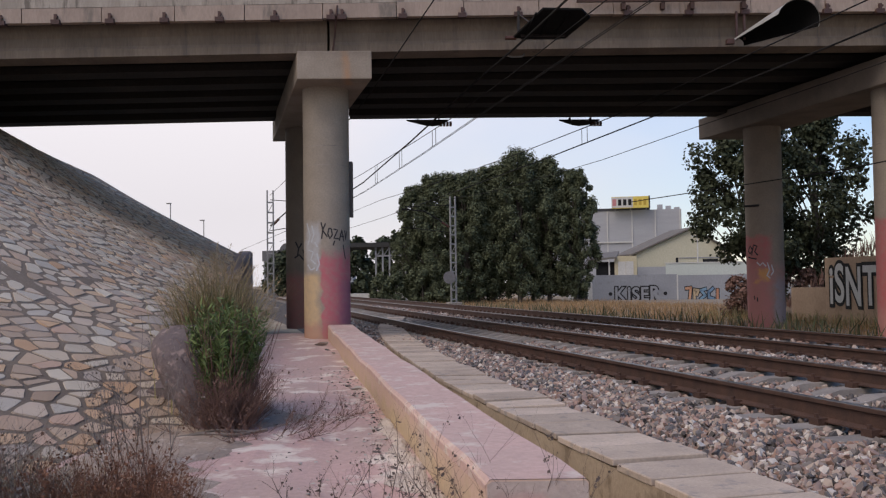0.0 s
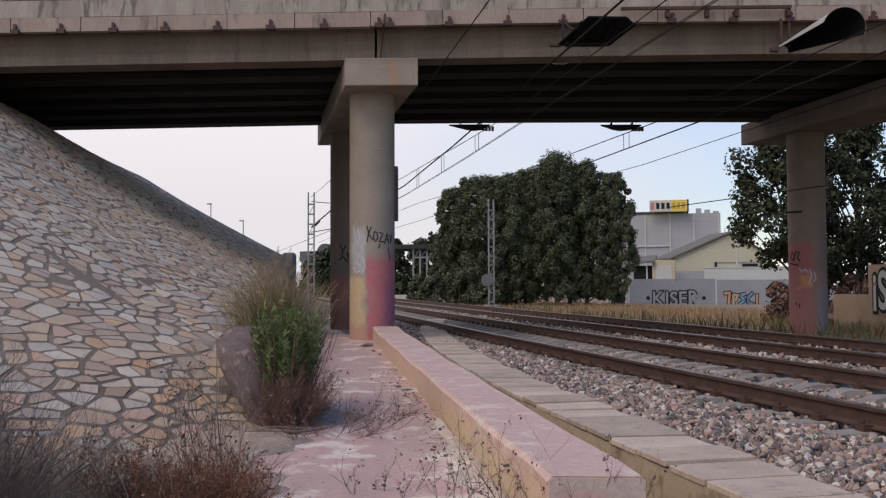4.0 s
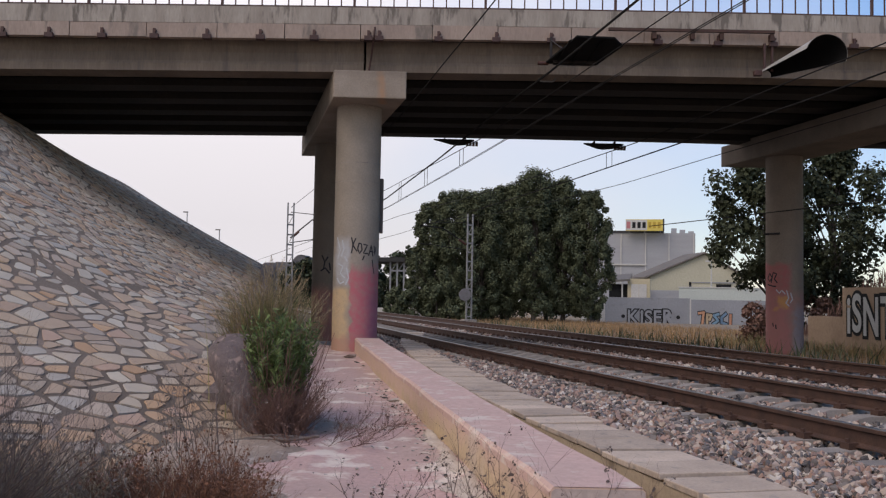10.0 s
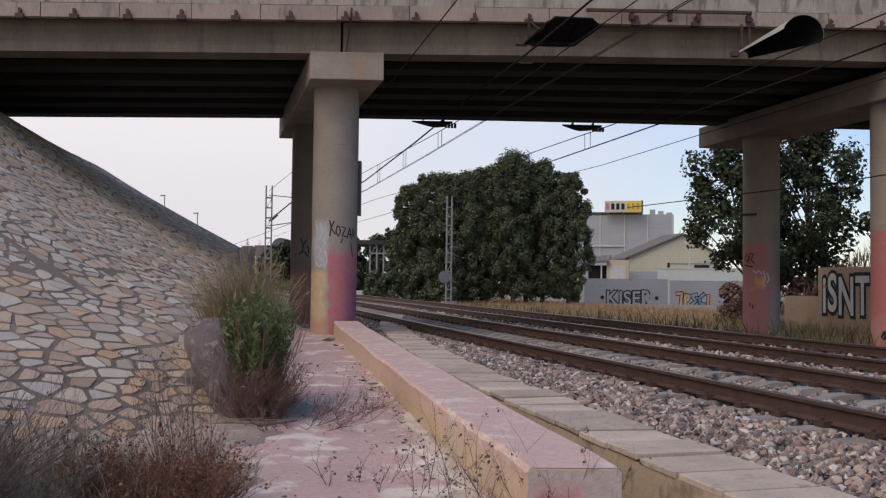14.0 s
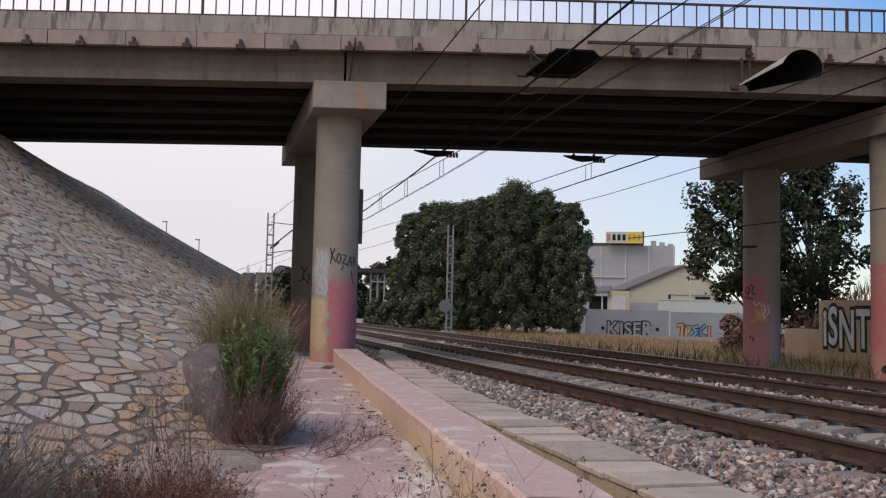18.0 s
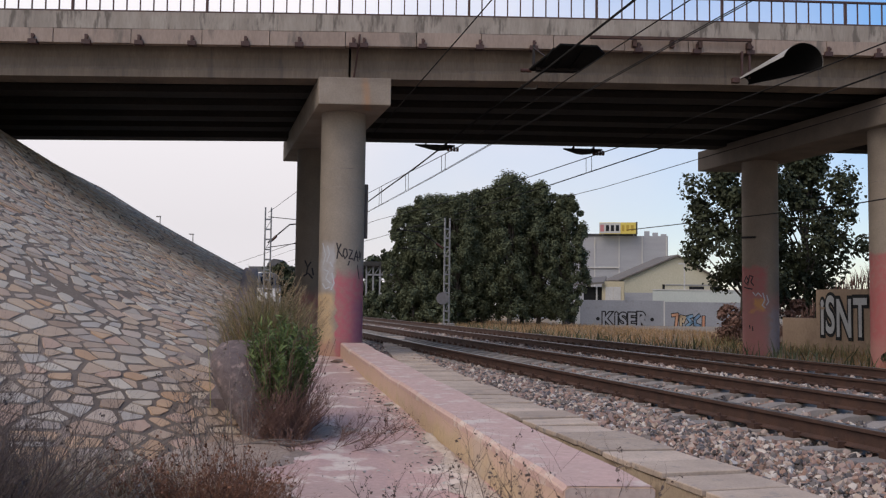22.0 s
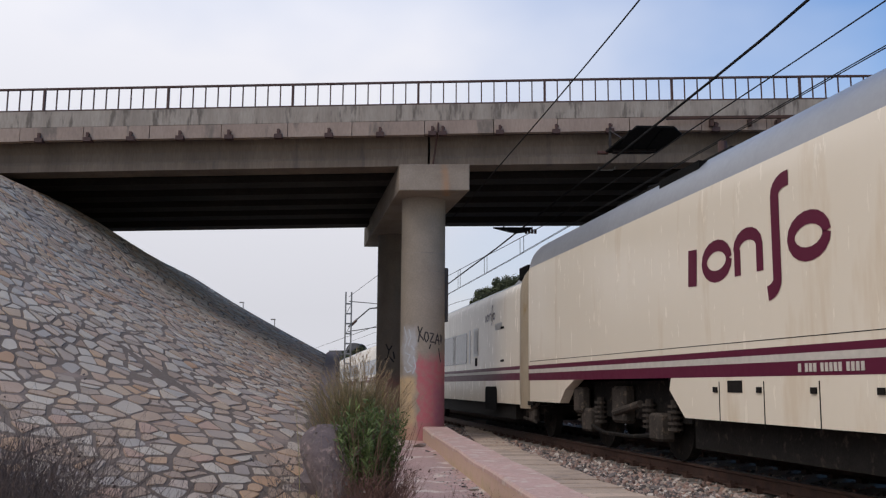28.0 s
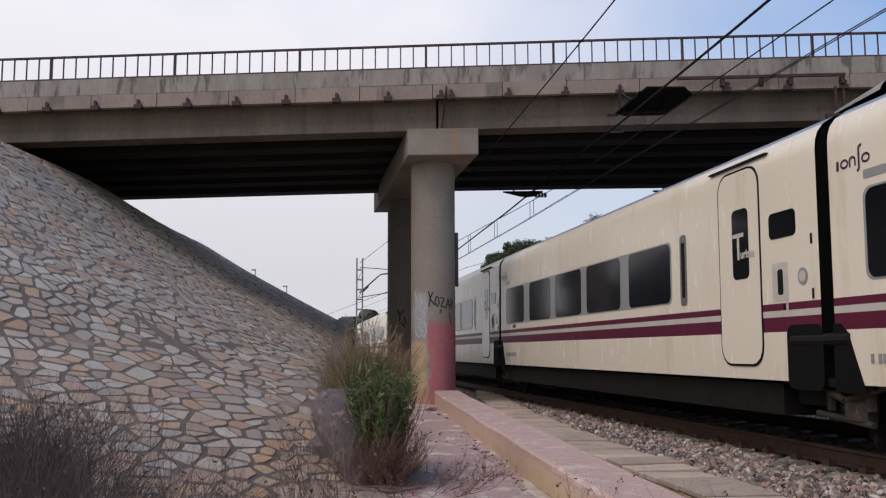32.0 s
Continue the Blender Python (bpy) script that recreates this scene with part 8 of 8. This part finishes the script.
def build_car():
    """A hatchback; x runs forwards, z from the road."""
    c = thing("car", "dark red hatchback driving over the road bridge", "car", BRIDGE @ pose(-11, 2.2, 6.8))
    paint = mat("dark_red_car_paint", (0.13, 0.02, 0.022), (0.11, 0.017, 0.02), scale=1, fine=12, rough=0.3, bump=0, spec=0.5, fleck=0.05)
    lower = [(-1.92, 0.34), (-1.97, 0.62), (-1.86, 0.90), (0.95, 0.92), (1.72, 0.80), (1.98, 0.62), (1.98, 0.34), (1.62, 0.28), (-1.6, 0.28)]
    part("body", bevel(extrude(bmesh.new(), lower, lambda p: (p[0], -0.83, p[1]), lambda p: (p[0], 0.83, p[1])), 0.05, 2), paint, c, "dark red lower body", smooth=True)
    glass = [(-1.80, 0.90), (-1.42, 1.30), (-0.2, 1.36), (0.28, 1.28), (1.02, 0.91)]
    part("cabin", bevel(extrude(bmesh.new(), glass, lambda p: (p[0], -0.72 + 0.25 * (p[1] - 0.9), p[1]), lambda p: (p[0], 0.72 - 0.25 * (p[1] - 0.9), p[1])), 0.03, 2), BLACKGLASS, c, "dark glazed cabin")
    top = [(-1.46, 1.30), (-1.30, 1.355), (-0.2, 1.40), (0.2, 1.345), (0.30, 1.285), (-0.2, 1.34)]
    part("roof", extrude(bmesh.new(), top, lambda p: (p[0], -0.63, p[1]), lambda p: (p[0], 0.63, p[1])), paint, c, "dark red roof")
    for s in (-1, 1):
        for a, b in (((-1.80, 0.90), (-1.42, 1.31)), ((-0.35, 0.90), (-0.30, 1.34)), ((1.02, 0.91), (0.28, 1.29))):
            part("pillar", rod(bmesh.new(), (a[0], s * 0.73, a[1]), (b[0], s * 0.635, b[1]), 0.04, n=6), paint, c)
        part("headlight", bevel(boxes((1.80, 1.95, s * 0.62 - 0.16, s * 0.62 + 0.16, 0.60, 0.74)), 0.03), WHITEP, c)
        part("tail_light", bevel(boxes((-1.98, -1.86, s * 0.68 - 0.1, s * 0.68 + 0.1, 0.62, 0.86)), 0.02), MAROON, c)
        part("mirror", bevel(boxes((0.55, 0.72, s * 0.88 - 0.08, s * 0.88 + 0.08, 0.92, 1.04)), 0.03), paint, c)
        for x in (-1.22, 1.28):
            tyre = part("wheel", rod(bmesh.new(), (x, s * 0.64, 0.31), (x, s * 0.84, 0.31), 0.31, n=24), RUBBER, c)
            part("rim", rod(bmesh.new(), (x, s * 0.835, 0.31), (x, s * 0.85, 0.31), 0.20, n=16), SILVER, tyre)
    part("bumper", bevel(boxes((1.9, 2.02, -0.78, 0.78, 0.34, 0.52)), 0.03), paint, c)
    return c


CAR = build_car()


def litter():
    r = random.Random(4)
    pale = mat("pale_rubble", (0.50, 0.46, 0.40), (0.40, 0.36, 0.31), scale=4, fine=30)
    dark = mat("dark_rubble", (0.10, 0.085, 0.075), (0.07, 0.06, 0.055), scale=4, fine=30)
    for x, y, s, m in ((-1.03, 10.82, 0.14, pale), (-2.26, 17.0, 0.26, pale), (-1.15, 11.1, 0.07, dark), (-0.9, 10.5, 0.06, dark), (-1.4, 13.2, 0.09, pale), (-0.55, 8.0, 0.08, dark), (-0.5, 7.6, 0.07, pale),
                       (-2.0, 16.0, 0.12, dark), (-1.85, 15.4, 0.1, pale), (-0.35, 7.0, 0.07, dark), (-1.5, 9.8, 0.05, dark), (-2.05, 17.7, 0.12, dark), (-0.7, 9.0, 0.06, pale), (-0.25, 6.3, 0.07, pale), (-1.2, 12.0, 0.06, dark)):
        bm = bmesh.new()
        for _ in range(9):
            bm.verts.new((r.uniform(-1, 1) * s * 0.6, r.uniform(-1, 1) * s * 0.5, r.uniform(0, 1) * s * 0.35))
        bmesh.ops.convex_hull(bm, input=bm.verts)
        z = -0.22 + (y - 8) * 0.017
        tagged(part("rubble_piece", bm, m), "loose bit of rubble on the apron", "rubble", "rubble on the apron").matrix_basis = pose(x, y, z - 0.005)
    bm = bmesh.new()
    pipe(bm, [(-0.35, 0, 0.0), (-0.1, 0.05, 0.03), (0.2, 0.02, 0.02), (0.45, 0.1, 0.05)], 0.016)
    pipe(bm, [(-0.3, 0.12, 0.0), (0.0, 0.1, 0.05), (0.3, 0.16, 0.03)], 0.011)
    tagged(part("fallen_branch", bm, GREYTWIG), "fallen grey branch below the bush", "branch").matrix_basis = pose(-1.95, 7.75, -0.215)

    # chips of mortar and stone, thickest along the foot of the low wall
    for name, m, n, label in (("pale_chips", pale, 520, "pale mortar chips scattered on the apron"), ("dark_chips", dark, 260, "dark grit and chips scattered on the apron")):
        verts, faces = [], []
        for _ in range(n):
            y = r.uniform(4.9, 13)
            d = abs(r.gauss(0, 0.22)) if r.random() < 0.7 else r.uniform(0.1, 1.6)
            p = Vector((along(y, -0.275 - d), y, -0.222 + (y - 8) * 0.017 + 0.008))
            z = r.uniform(0.008, 0.026)
            k = len(verts)
            for _ in range(5):
                verts.append(tuple(p + Vector((r.uniform(-1, 1), r.uniform(-1, 1), r.uniform(-0.3, 0.6))) * z))
            faces += [(k, k + 1, k + 2), (k, k + 2, k + 3), (k, k + 3, k + 1), (k + 4, k + 1, k + 2), (k + 4, k + 2, k + 3), (k + 4, k + 3, k + 1)]
        tagged(part(name, (verts, [], faces), m), label, "rubble", kind="stuff")


litter()


def motions():
    # where the rear of the power car is along the track
    keys = ((0.0, 487.0), (8.0, 362.5), (16.0, 238.5), (20.0, 176.5), (22.0, 145.0), (23.0, 129.3), (24.0, 113.6), (25.0, 98.0), (26.0, 82.6), (26.5, 75.25), (27.0, 67.35),
            (27.5, 59.5), (28.0, 52.0), (28.5, 44.35), (29.0, 36.2), (29.5, 28.6), (30.0, 20.9), (30.5, 13.2), (31.0, 5.52), (31.5, -2.16), (32.0, -9.85))

    def rows(front, length):
        """A car whose front is that far behind the power car's rear rides on the track by its two ends."""
        out = []
        for t, a in keys:
            p, q = track(a + front + 0.15 * length, 0, RAIL_Z), track(a + front + 0.85 * length, 0, RAIL_Z)
            d = (q - p).normalized()
            eye = p - d * 0.15 * length
            out.append((t, pose(eye.x, eye.y, eye.z, 0, 0.5, math.degrees(math.atan2(-d.x, d.y)))))
        return out

    # the car crosses the bridge
    walk(CAR, [(t, BRIDGE @ pose(u + 0.55, 2.2, 6.802 + rise(u, 2.2))) for t, u in
               ((0.0, -11.3), (18.3, -11.3), (18.8, -10.2), (19.2, -6.7), (19.6, -1.65), (19.8, 0.97), (20.0, 3.5), (20.2, 6.15), (20.4, 8.8), (20.8, 14.0), (21.3, 19.8), (22.0, 25.0), (22.8, 26.5), (32.0, 26.5))])
    walk(POWER_CAR, rows(-20.5, 20.4))
    walk(LEAD_COACH, rows(0.32, 12.1))
    for i, c in enumerate(COACHES):
        walk(c, rows(12.65 + 13.14 * i, 12.94))


motions()
